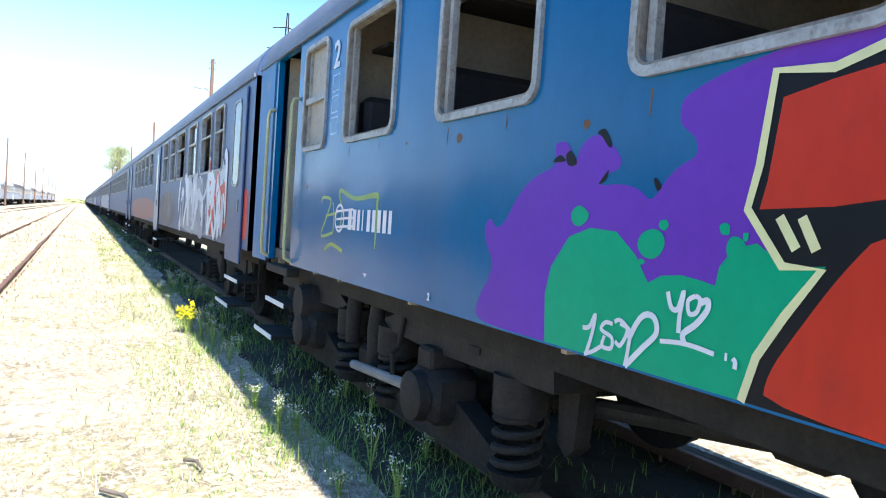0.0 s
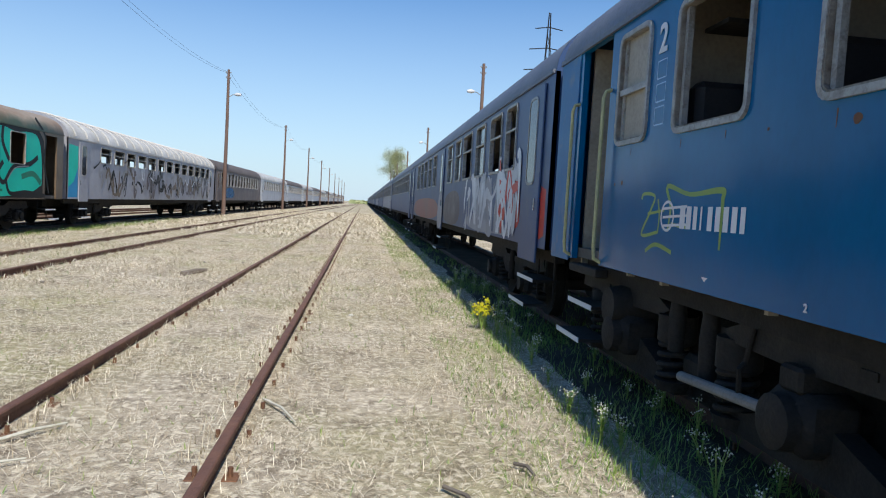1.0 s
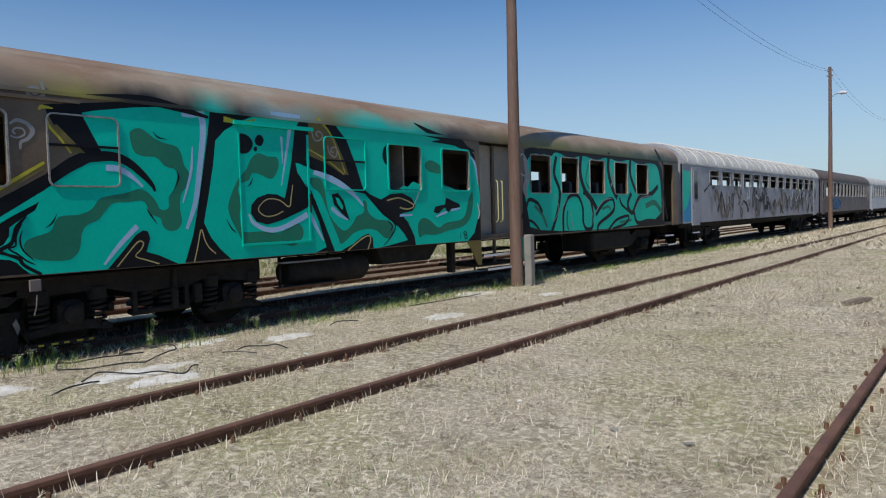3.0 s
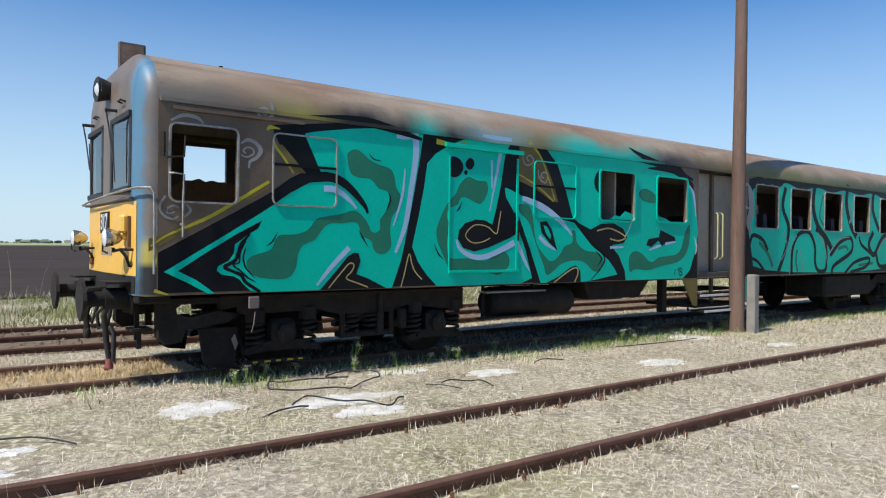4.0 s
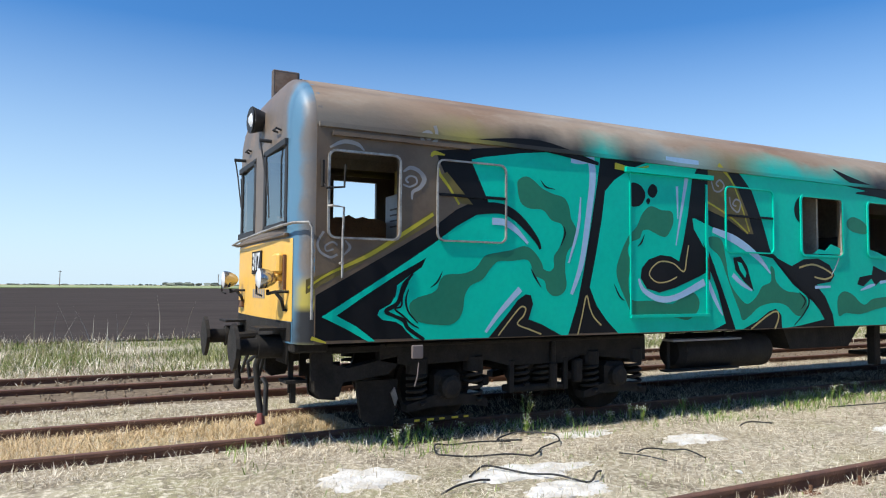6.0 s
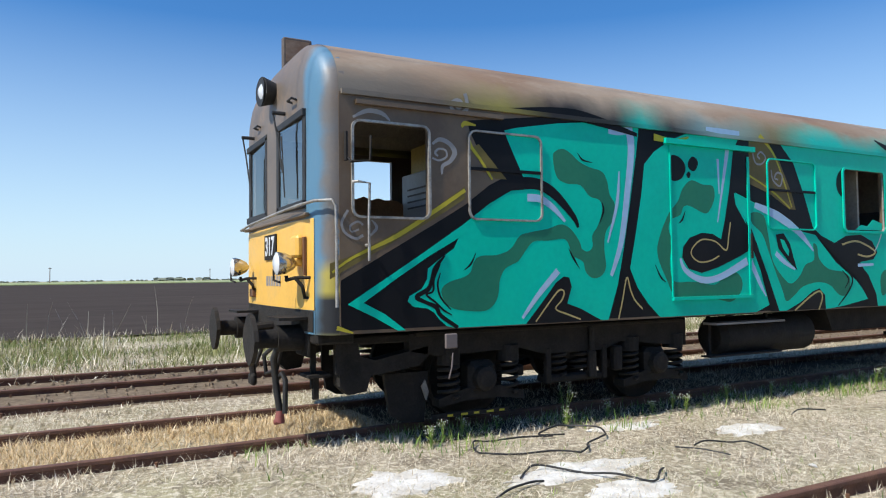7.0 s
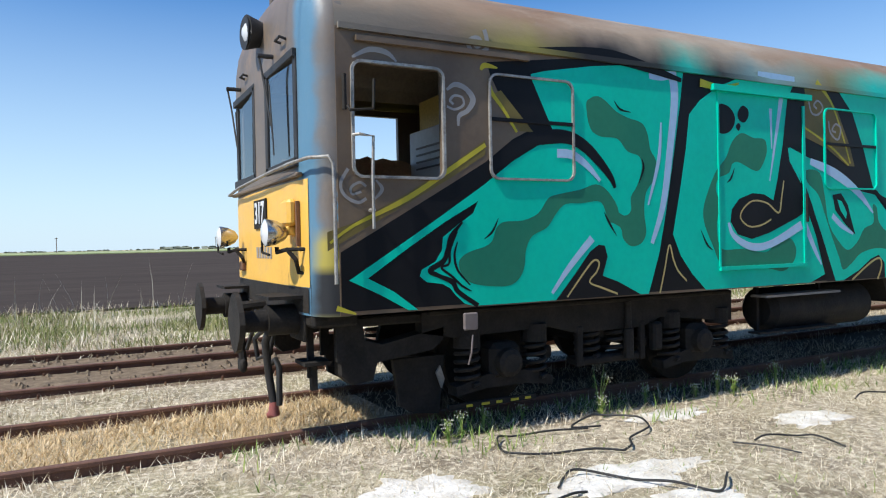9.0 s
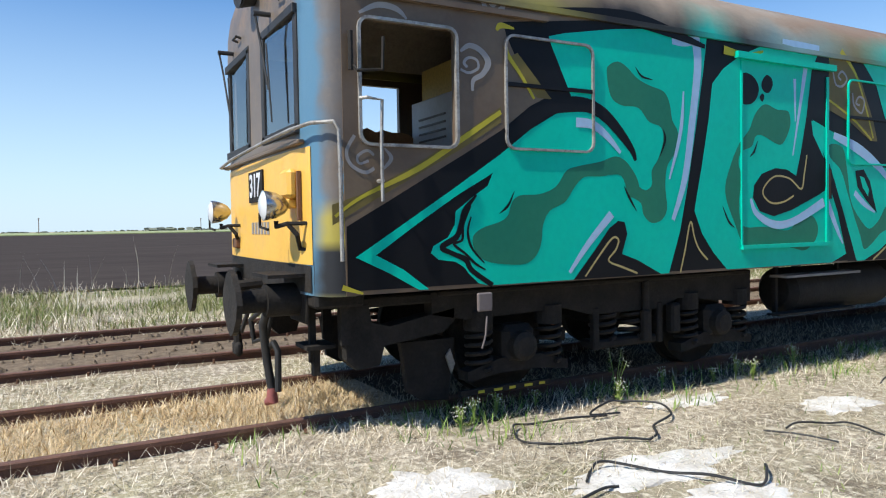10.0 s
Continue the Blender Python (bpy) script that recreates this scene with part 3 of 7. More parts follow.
def coach(name, origin, L, label, paint, roof, windows, doors, bogies, group="", s=1, far_windows=None, glass=None, lining=M_BEIGE, ribs=0,
          front=True, frames=M_ALU, interior=True, bars=True, blind=(), frame_w=0.034, under=(0.55, 0.32, 1.18, 0.17)):
    """A bogie coach along y; s is the side (+1 or -1 along x) that the walk passes. windows and doors: (y0, y1, z0, z1), doors open or shut."""
    c = empty(name, origin, label, "railway carriage", group)
    open_doors = [d[:4] for d in doors if d[4] == "open"]
    holes = list(windows) + open_doors
    body = Geo()
    zs = [SILL, EAVE]
    ys = [0.0, L]
    body.panel(lambda u, z, d: (s * (HW - d), u, z), ys, zs, [(h[0], h[1], max(h[2], SILL - 0.01), h[3]) for h in holes], 0.06)
    fw = far_windows if far_windows is not None else windows
    body.panel(lambda u, z, d: (-s * (HW * FAR - d), u, z), ys, zs, list(fw), 0.06)
    body.prism(end_outline(0.002), "y", L - 0.05, L)
    if front:
        body.prism(end_outline(0.002), "y", 0.0, 0.05)
    body.ob("body", paint, c)
    # roof skin with the gutter along its edge
    r = Geo()
    ny = max(2, int(L / 2))
    prof = [roof_pt(math.pi * k / 22) for k in range(23)]
    v = [(x, L * j / ny, z) for j in range(ny + 1) for x, z in prof]
    r.add(v, [(j * 23 + k, j * 23 + k + 1, (j + 1) * 23 + k + 1, (j + 1) * 23 + k) for j in range(ny) for k in range(22)])
    for q in (-1, 1):
        r.box(q * HW - 0.005, q * HW + q * 0.03, 0.02, L - 0.02, EAVE - 0.02, EAVE + 0.025)
    for k in range(ribs):
        y = L * (k + 0.5) / ribs
        pr = [roof_pt(math.pi * (i + 0.6) / 21.2, 0.03) for i in range(21)]
        r.tube([(x, y, z) for x, z in pr], 0.03, 6)
    r.ob("roof", roof, c, smooth=True)
    # floor and inner lining
    Geo().box(-HW + 0.07, HW - 0.07, 0.06, L - 0.06, SILL + 0.004, SILL + 0.1).ob("floor", M_FLOORIN, c)
    if interior:
        lin = Geo()
        prof = [roof_pt(math.pi * (k + 0.4) / 12.8, -0.14) for k in range(13)]
        lin.add([(x, y, z) for y in (0.08, L - 0.08) for x, z in prof], [(k, k + 1, 13 + k + 1, 13 + k) for k in range(12)])
        lin.ob("ceiling_lining", lining, c)
    Geo().box(-under[0], under[0], 0.1, L - 0.1, SILL - under[1], SILL - 0.03).ob("underframe", M_BLACKIRON, c)
    for q in (-1, 1):
        Geo().box(q * under[2] - 0.06, q * under[2] + 0.06, 0.15, L - 0.15, SILL - under[3], SILL - 0.005).ob("solebar", M_BLACKIRON, c)
    for i, h in enumerate(windows):
        f = ring(Geo(), h, s * (HW - (0.05 if frame_w > 0.02 else 0.012)), s * (HW + 0.022), frame_w)
        w = f.ob("window", frames, c)
        if bars:
            zb = h[3] - 0.38 * (h[3] - h[2])
            Geo().box(s * HW - 0.02, s * HW + 0.012, h[0], h[1], zb - 0.016, zb + 0.016).ob("crossbar", frames, w)
        if glass and i not in blind:
            Geo().box(s * (HW - 0.03) - 0.003, s * (HW - 0.03) + 0.003, h[0], h[1], h[2], h[3]).ob("pane", glass, w)
    for d in doors:
        if d[4] == "shut":
            g = Geo().box(s * (HW + 0.004), s * (HW + 0.03), d[0], d[1], d[2], d[3], 0.01)
            dd = g.ob("door", d[5] if len(d) > 5 else paint, c)
            ym = (d[0] + d[1]) / 2
            hh = (ym - 0.2, ym + 0.2, 1.95, 3.0)
            ring(Geo(), hh, s * (HW + 0.028), s * (HW + 0.04), 0.03, 0.1).ob("door_window_frame", frames, dd)
            Geo().prism(rounded(*hh, 0.1), "x", s * (HW + 0.03), s * (HW + 0.034)).ob("door_pane", M_DARKGLASS, dd)
            Geo().cyl((s * (HW + 0.06), d[0] + 0.08, 1.6), (s * (HW + 0.06), d[0] + 0.08, 1.75), 0.012, 8).ob("handle", M_CHROME, dd)
        for k, zz in enumerate((0.42, 0.72)):
            Geo().box(s * (HW - 0.3 + 0.12 * (1 - k)), s * (HW + 0.02 + 0.1 * (1 - k)), d[0] + 0.05, d[1] - 0.05, zz, zz + 0.03).ob("step", M_BLACKIRON, c)
            xe = s * (HW + 0.02 + 0.1 * (1 - k))
            Geo().box(xe - 0.004, xe + 0.004, d[0] + 0.05, d[1] - 0.05, zz - 0.005, zz + 0.04).ob("step_edge", M_WHITEP, c)
            if k == 0:
                for yy in (d[0] + 0.08, d[1] - 0.08):
                    Geo().box(s * (HW - 0.26) - 0.01, s * (HW - 0.26) + 0.01, yy - 0.02, yy + 0.02, 0.42, 1.05).ob("step_bracket", M_BLACKIRON, c)
    for y in bogies:
        bogie(c, y)
    return c


BLUE_X, TEAL_X = 3.12, -12.02


def inset(ws, d=0.022):
    return [(a + d, b - d, c + d, e - d) for a, b, c, e in ws]


def shift(ws, y0):
    return [(a - y0, b - y0, c, d) for a, b, c, d in ws]


# the near blue coach, its windows stripped
SILL = 1.15
B0 = -15.8
blue_win = [(5.72, 6.36, 2.19, 3.1), (4.27, 5.23, 2.19, 3.08), (2.66, 3.64, 2.19, 3.08), (1.08, 2.06, 2.195, 3.08)] + \
           [(1.08 - 1.6 * k, 2.06 - 1.6 * k, 2.2, 3.08) for k in range(1, 9)]
blue_doors = [(6.6 - B0, 7.42 - B0, 1.0, 3.2, "open")]
blue = coach("blue_coach", (BLUE_X, B0, 0), 24.0, "blue passenger coach with sprayed lettering and missing windows", M_BLUE, M_ROOFBLUE,
             inset(shift(blue_win, B0)), blue_doors, [3.6], group="blue coach rake", s=-1, bars=False)
second_win = [(10.45, 11.15, 2.2, 3.1), (11.55, 12.5, 2.2, 3.1), (13.1, 14.05, 2.2, 3.1), (14.65, 15.8, 2.2, 3.1), (16.2, 17.1, 2.2, 3.1), (17.7, 18.65, 2.2, 3.1)] + \
             [(21.6 + 1.6 * k, 22.5 + 1.6 * k, 2.2, 3.1) for k in range(5)]
second_doors = [(8.85 - 8.5, 9.8 - 8.5, 0.96, 3.14, "shut"), (19.4 - 8.5, 20.4 - 8.5, 0.96, 3.14, "shut"), (30.7 - 8.5, 31.6 - 8.5, 0.96, 3.14, "shut")]
second = coach("weathered_coach", (BLUE_X, 8.5, 0), 23.5, "faded navy coach with white sprayed lettering along its flank", M_NAVY, M_ROOFBLUE,
               shift(second_win, 8.5), second_doors, [3.2, 20.3], group="blue coach rake", s=-1, glass=M_DARKGLASS, blind=(0, 1, 3))
row_win = [(2.2 + 1.55 * k, 3.15 + 1.55 * k, 2.2, 3.05) for k in range(13)]
row_doors = [(0.5, 1.4, 0.96, 3.14, "shut"), (22.3, 23.2, 0.96, 3.14, "shut")]
for k, (pm, rm, lab) in enumerate(((M_NAVY, M_ROOFBLUE, "faded navy coach in a long standing rake"), (M_GREYCAR, M_ROOFBLUE, "weathered grey coach in a long standing rake"))):
    row = coach("weathered_coach", (BLUE_X, 32.3 + 23.9 * k, 0), 23.7, lab, pm, rm, row_win, row_doors, [3.2, 20.5], group="blue coach rake", s=-1, glass=M_DARKGLASS, interior=False)
    for j in range(1, 8):
        copy_thing(row, pose(BLUE_X, 32.3 + 23.9 * (2 * j + k), 0))

# the painted railcar, its cab end towards the field
SILL, TOP, FULL, FAR = 1.09, 3.91, 2.3, 1.1
T0 = 3.72
teal_win = [(10.9, 11.83, 2.13, 2.97), (12.47, 13.4, 2.15, 2.97), (15.88, 16.82, 2.12, 3.03), (17.38, 18.3, 2.12, 3.03), (18.98, 19.88, 2.12, 3.03), (20.55, 21.45, 2.12, 3.03), (22.1, 23.0, 2.12, 3.03), (3.85, 4.6, 2.12, 2.97)]
teal_doors = [(13.8 - T0, 15.45 - T0, 1.1, 3.2, "open"), (24.35 - T0, 25.2 - T0, 1.05, 3.12, "open")]
teal_holes = shift(teal_win, T0)
def roof_sprayed():
    """Rusty roof whose lower edge caught the colours sprayed along the side."""
    m = mat("sprayed_roof", (0.35, 0.29, 0.22), (0.23, 0.14, 0.085), 0.6, 0, 0.9, 22, 0.15, (0.42, 0.37, 0.3), 0.7, stretch=(1, 0.45, 1), spec=0.3)
    N, Lk = m.node_tree.nodes, m.node_tree.links
    p = N["Principled BSDF"]
    old = p.inputs["Base Color"].links[0].from_socket
    tc, sep, nz = N.new("ShaderNodeTexCoord"), N.new("ShaderNodeSeparateXYZ"), N.new("ShaderNodeTexNoise")
    nz.inputs["Scale"].default_value, nz.inputs["Detail"].default_value = 1.6, 5
    Lk.new(tc.outputs["Object"], sep.inputs[0])
    Lk.new(tc.outputs["Object"], nz.inputs[0])
    up, along, mask = N.new("ShaderNodeMath"), N.new("ShaderNodeMapRange"), N.new("ShaderNodeMapRange")
    up.operation = "MULTIPLY_ADD"
    up.inputs[1].default_value = -0.5
    Lk.new(nz.outputs[0], up.inputs[0])
    Lk.new(sep.outputs[2], up.inputs[2])
    mask.inputs["From Min"].default_value, mask.inputs["From Max"].default_value = 3.02, 3.3
    mask.inputs["To Min"].default_value, mask.inputs["To Max"].default_value = 0.95, 0.0
    Lk.new(up.outputs[0], mask.inputs[0])
    along.inputs["From Max"].default_value = 21.98
    Lk.new(sep.outputs[1], along.inputs[0])
    ramp = N.new("ShaderNodeValToRGB")
    cols = ((1.0, (0.16, 0.13, 0.1)), (1.7, (0.3, 0.27, 0.07)), (2.3, (0.02, 0.02, 0.022)), (3.2, (0.02, 0.03, 0.03)), (3.6, (0.0, 0.45, 0.37)), (4.0, (0.03, 0.03, 0.03)),
            (4.8, (0.25, 0.42, 0.42)), (5.8, (0.2, 0.17, 0.08)), (6.6, (0.0, 0.5, 0.42)), (8.2, (0.0, 0.45, 0.37)), (9.0, (0.02, 0.03, 0.04)), (10.0, (0.12, 0.1, 0.08)), (12.0, (0.2, 0.19, 0.07)), (20.0, (0.05, 0.1, 0.08)))
    ramp.color_ramp.elements[0].color = (0.2, 0.18, 0.15, 1)
    ramp.color_ramp.elements[1].color = (0.1, 0.09, 0.08, 1)
    for y, c in cols:
        ramp.color_ramp.elements.new(y / 21.98).color = (*c, 1)
    Lk.new(along.outputs[0], ramp.inputs[0])
    mx = N.new("ShaderNodeMix")
    mx.data_type = "RGBA"
    Lk.new(mask.outputs[0], mx.inputs["Factor"])
    Lk.new(old, mx.inputs["A"])
    Lk.new(ramp.outputs[0], mx.inputs["B"])
    Lk.new(mx.outputs["Result"], p.inputs["Base Color"])
    return m


teal = coach("painted_railcar", (TEAL_X, T0, 0), 25.7 - T0, "old railcar covered in teal and black spray lettering", M_BROWN, roof_sprayed(),
             teal_holes, teal_doors, [22.0 - T0], group="painted coach rake", s=1, under=(0.35, 0.1, 0.9, 0.06), front=False, bars=False, frames=M_ALU, frame_w=0.018,
             far_windows=[(1.15, 1.8, 2.4, 3.14), (20.5 - T0, 21.3 - T0, 2.62, 2.95), (22.5 - T0, 23.1 - T0, 2.62, 2.95), (13.0 - T0, 13.25 - T0, 2.4, 2.9)])
TOP, FULL, FAR = 4.03, 2.0, 1.0
c2_win = [(29.1 + 1.52 * k - 26.1, 30.2 + 1.52 * k - 26.1, 2.5, 3.06) for k in range(13)]
c2 = coach("grey_coach", (TEAL_X, 26.1, 0), 23.7, "pale grey coach scrawled with black tags, windows gone", M_GREYCAR, M_ROOFPALE, c2_win,
           [(0.9, 1.75, 1.0, 3.12, "shut"), (22.0, 22.9, 1.0, 3.12, "shut")], [3.4, 20.2], group="painted coach rake", s=1, ribs=22, interior=False)
c3 = coach("brown_coach", (TEAL_X, 50.2, 0), 21.2, "dull brown coach with pale window posts", M_BROWNCAR, M_ROOFDARK, [(2.0 + 1.35 * k, 2.9 + 1.35 * k, 2.15, 3.05) for k in range(13)],
           [(0.5, 1.4, 1.0, 3.12, "shut"), (19.6, 20.5, 1.0, 3.12, "shut")], [3.0, 18.2], group="painted coach rake", s=1, interior=False)
c4 = coach("white_coach", (TEAL_X, 71.8, 0), 23.2, "off-white coach with dark window openings", M_WHITECAR, M_ROOFPALE, row_win, row_doors, [3.2, 20.2], group="painted coach rake", s=1, interior=False, glass=M_DARKGLASS)
c5 = coach("grey_coach", (TEAL_X, 95.4, 0), 23.2, "grey coach with a dark roof", M_WHITECAR, M_ROOFDARK, row_win, row_doors, [3.2, 20.2], group="painted coach rake", s=1, interior=False, glass=M_DARKGLASS)
for j in range(5):
    copy_thing(c4, pose(TEAL_X, 119.0 + 47.2 * j, 0))
    copy_thing(c5, pose(TEAL_X, 142.6 + 47.2 * j, 0))


# ---- painted railcar: cab end and fittings ----
TOP, FULL = 3.91, 2.3
PLAN = [(1.42, 0.06), (1.418, 0.02), (1.408, -0.025), (1.39, -0.065), (1.36, -0.1), (1.315, -0.13), (1.25, -0.155), (1.15, -0.175), (0.9, -0.195), (0.45, -0.21), (0.0, -0.215)]
PLAN = PLAN + [(-x * 1.1, y) for x, y in PLAN[-2::-1]]
ARC = [0.0]
for p, q in zip(PLAN[:-1], PLAN[1:]):
    ARC.append(ARC[-1] + math.hypot(q[0] - p[0], q[1] - p[1]))


def cab_pt(u, z, d):
    for i in range(len(ARC) - 2):
        if u <= ARC[i + 1]:
            break
    k = (u - ARC[i]) / (ARC[i + 1] - ARC[i])
    x = PLAN[i][0] * (1 - k) + PLAN[i + 1][0] * k
    y = PLAN[i][1] * (1 - k) + PLAN[i + 1][1] * k
    h = max(0.0, (z - EAVE) / (TOP - EAVE))
    w = max(0.0, 1 - h ** FULL) ** (1 / FULL)
    return (x * w * (1 - d * 0.7), y * (1 - h ** 4) + d, z)


def cab_u(x):
    """Distance along the cab's plan to the place x across it."""
    for i in range(len(PLAN) - 1):
        if PLAN[i][0] >= x >= PLAN[i + 1][0]:
            k = (PLAN[i][0] - x) / (PLAN[i][0] - PLAN[i + 1][0])
            return ARC[i] + k * (ARC[i + 1] - ARC[i])
    return 0.0


def cab_y(x, z=2.0):
    return cab_pt(cab_u(x), z, 0)[1]


screens = [(0.2, 1.0), (-1.16, -0.3)]
cab_holes = [(cab_u(b), cab_u(a), 2.27, 3.08) for a, b in screens]
g = Geo().panel(cab_pt, ARC, [1.075, 2.1, EAVE] + [EAVE + (TOP - EAVE) * (1 - (1 - k / 7) ** 2) * 0.999 for k in range(1, 8)], cab_holes, 0.05)


def cab_paint():
    """Brown front, sky blue sprayed down its corner, rust bleeding through."""
    m = mat("cab_front_paint", (0.13, 0.105, 0.085), (0.18, 0.145, 0.115), 0.5, 0, 1.5, 30, 0.06, (0.34, 0.22, 0.12), 0.5)
    nt = m.node_tree
    N, Lk = nt.nodes, nt.links
    p = N["Principled BSDF"]
    old = p.inputs["Base Color"].links[0].from_socket
    tc, sep, nz = N.new("ShaderNodeTexCoord"), N.new("ShaderNodeSeparateXYZ"), N.new("ShaderNodeTexNoise")
    nz.inputs["Scale"].default_value, nz.inputs["Detail"].default_value = 3.0, 4
    Lk.new(tc.outputs["Object"], sep.inputs[0])
    Lk.new(tc.outputs["Object"], nz.inputs[0])
    ma = N.new("ShaderNodeMath")
    ma.operation = "MULTIPLY_ADD"
    ma.inputs[1].default_value = 0.22
    Lk.new(nz.outputs[0], ma.inputs[0])
    Lk.new(sep.outputs[0], ma.inputs[2])
    rp = N.new("ShaderNodeValToRGB")
    rp.color_ramp.interpolation = "EASE"
    for pos, v in ((0.0, 0), (0.22, 0.05), (0.45, 0.85), (0.72, 0.85), (0.9, 0.1), (0.97, 0)):
        e = rp.color_ramp.elements.new(pos)
        e.color = (v, v, v, 1)
    mr = N.new("ShaderNodeMapRange")
    mr.inputs["From Min"].default_value, mr.inputs["From Max"].default_value = 0.92, 1.56
    Lk.new(ma.outputs[0], mr.inputs[0])
    Lk.new(mr.outputs[0], rp.inputs[0])
    mx = N.new("ShaderNodeMix")
    mx.data_type = "RGBA"
    mx.inputs["B"].default_value = (0.08, 0.22, 0.34, 1)
    Lk.new(rp.outputs[0], mx.inputs["Factor"])
    Lk.new(old, mx.inputs["A"])
    # black and yellow sprayed round the lower corner
    low, edge, both = N.new("ShaderNodeMapRange"), N.new("ShaderNodeMapRange"), N.new("ShaderNodeMath")
    tint, m2, zr = N.new("ShaderNodeValToRGB"), N.new("ShaderNodeMix"), N.new("ShaderNodeMapRange")
    edge.inputs["From Min"].default_value, edge.inputs["From Max"].default_value = 1.3, 1.46
    Lk.new(ma.outputs[0], edge.inputs[0])
    low.inputs["From Min"].default_value, low.inputs["From Max"].default_value = 1.62, 1.75
    low.inputs["To Min"].default_value, low.inputs["To Max"].default_value = 1.0, 0.0
    Lk.new(sep.outputs[2], low.inputs[0])
    both.operation = "MULTIPLY"
    Lk.new(low.outputs[0], both.inputs[0])
    Lk.new(edge.outputs[0], both.inputs[1])
    zr.inputs["From Min"].default_value, zr.inputs["From Max"].default_value = 0.98, 1.75
    Lk.new(sep.outputs[2], zr.inputs[0])
    tint.color_ramp.elements[0].color, tint.color_ramp.elements[1].color = (0.08, 0.075, 0.05, 1), (0.3, 0.25, 0.08, 1)
    for pos, c in ((0.1, (0.16, 0.15, 0.06, 1)), (0.16, (0.015, 0.016, 0.018, 1)), (0.52, (0.015, 0.016, 0.018, 1)), (0.62, (0.38, 0.32, 0.06, 1)), (0.85, (0.4, 0.33, 0.07, 1))):
        tint.color_ramp.elements.new(pos).color = c
    Lk.new(zr.outputs[0], tint.inputs[0])
    m2.data_type = "RGBA"
    Lk.new(both.outputs[0], m2.inputs["Factor"])
    Lk.new(mx.outputs["Result"], m2.inputs["A"])
    Lk.new(tint.outputs[0], m2.inputs["B"])
    Lk.new(m2.outputs["Result"], p.inputs["Base Color"])
    return m


cab = g.ob("cab_front", cab_paint(), teal, "brown cab front with sky-blue corners", smooth=True)
# yellow warning panel, curved with the front
g = Geo()
n = 14
for k in range(n + 1):
    x = 1.22 - 2.6 * k / n
    for z in (1.29, 2.11):
        g.v.append((x, cab_y(x) - 0.006, z))
g.f = [(2 * k, 2 * k + 1, 2 * k + 3, 2 * k + 2) for k in range(n)]
g.ob("warning_panel", M_YELLOW, cab, "faded yellow front panel with rust stains")
g = Geo()
for k in range(n + 1):
    x = 1.2 - 2.55 * k / n
    for z in (SILL + 0.005, 1.285):
        g.v.append((x, cab_y(x) - 0.008, z))
g.f = [(2 * k, 2 * k + 1, 2 * k + 3, 2 * k + 2) for k in range(n)]
g.ob("headstock", M_GREYIRON, cab, "grimy black headstock plate below the yellow panel")
Geo().box(-0.29, 0.17, -0.235, -0.215, 1.77, 2.03).ob("number_board", M_BLACKIRON, cab)


def text_mesh(name, body, size, material, parent, m, squeeze=1.0):
    cu = bpy.data.curves.new(name, "FONT")
    cu.body, cu.size, cu.align_x, cu.align_y, cu.extrude = body, size, "CENTER", "CENTER", 0.002
    cu.offset = size * 0.02
    tmp = new(name, cu)
    me = bpy.data.meshes.new_from_object(tmp.evaluated_get(bpy.context.evaluated_depsgraph_get()))
    bpy.data.objects.remove(tmp)
    me.materials.clear()
    me.materials.append(material)
    o = new(name, me)
    o.parent = parent
    o.matrix_local = m @ Matrix.Diagonal((squeeze, 1, 1, 1))
    return o


text_mesh("running_number", "317", 0.27, M_WHITEP, cab, pose(-0.06, -0.239, 1.9, 90, 0, 0), 0.9)
for k in range(6):
    Geo().box(-0.26 + 0.1 * k, -0.2 + 0.1 * k, cab_y(-0.4) - 0.014, cab_y(-0.4) - 0.007, 1.5, 1.6).ob("lettering_bar", M_GREYP, cab)
for a, b in screens:
    g = Geo()
    for (x0, x1), (z0, z1) in (((a - 0.05, b + 0.05), (3.06, 3.13)), ((a - 0.05, b + 0.05), (2.22, 2.29)), ((a - 0.05, a + 0.03), (2.25, 3.1)), ((b - 0.03, b + 0.05), (2.25, 3.1))):
        ym = max(cab_y(x0), cab_y(x1))
        g.box(x0, x1, min(cab_y(x0), cab_y(x1)) - 0.008, ym + 0.03, z0, z1, 0.006)
    w = g.ob("windscreen", M_RUBBER, cab, "black rubber windscreen frame")
    Geo().add([(a, cab_y(a) + 0.004, 2.25), (b, cab_y(b) + 0.004, 2.25), (b, cab_y(b) + 0.004, 3.1), (a, cab_y(a) + 0.004, 3.1)], [(0, 1, 2, 3)]).ob("pane", M_SCREEN, w)
    xm = a + 0.25
    g = Geo().tube([(xm, -0.33, 3.2), (xm + 0.02, -0.3, 3.0), (xm + 0.12, -0.27, 2.6)], 0.009, 6).tube([(xm + 0.1, -0.275, 2.95), (xm + 0.16, -0.26, 2.35)], 0.007, 6)
    g.cyl((xm, -0.18, 3.2), (xm, -0.34, 3.2), 0.02, 8)
    g.ob("wiper", M_RUBBER, cab)
    Geo().tube([(a + 0.48, -0.18, 3.25), (a + 0.48, -0.25, 3.27), (a + 0.62, -0.25, 3.27), (a + 0.62, -0.18, 3.25)], 0.012, 6).ob("grab_handle", M_RUBBER, cab)
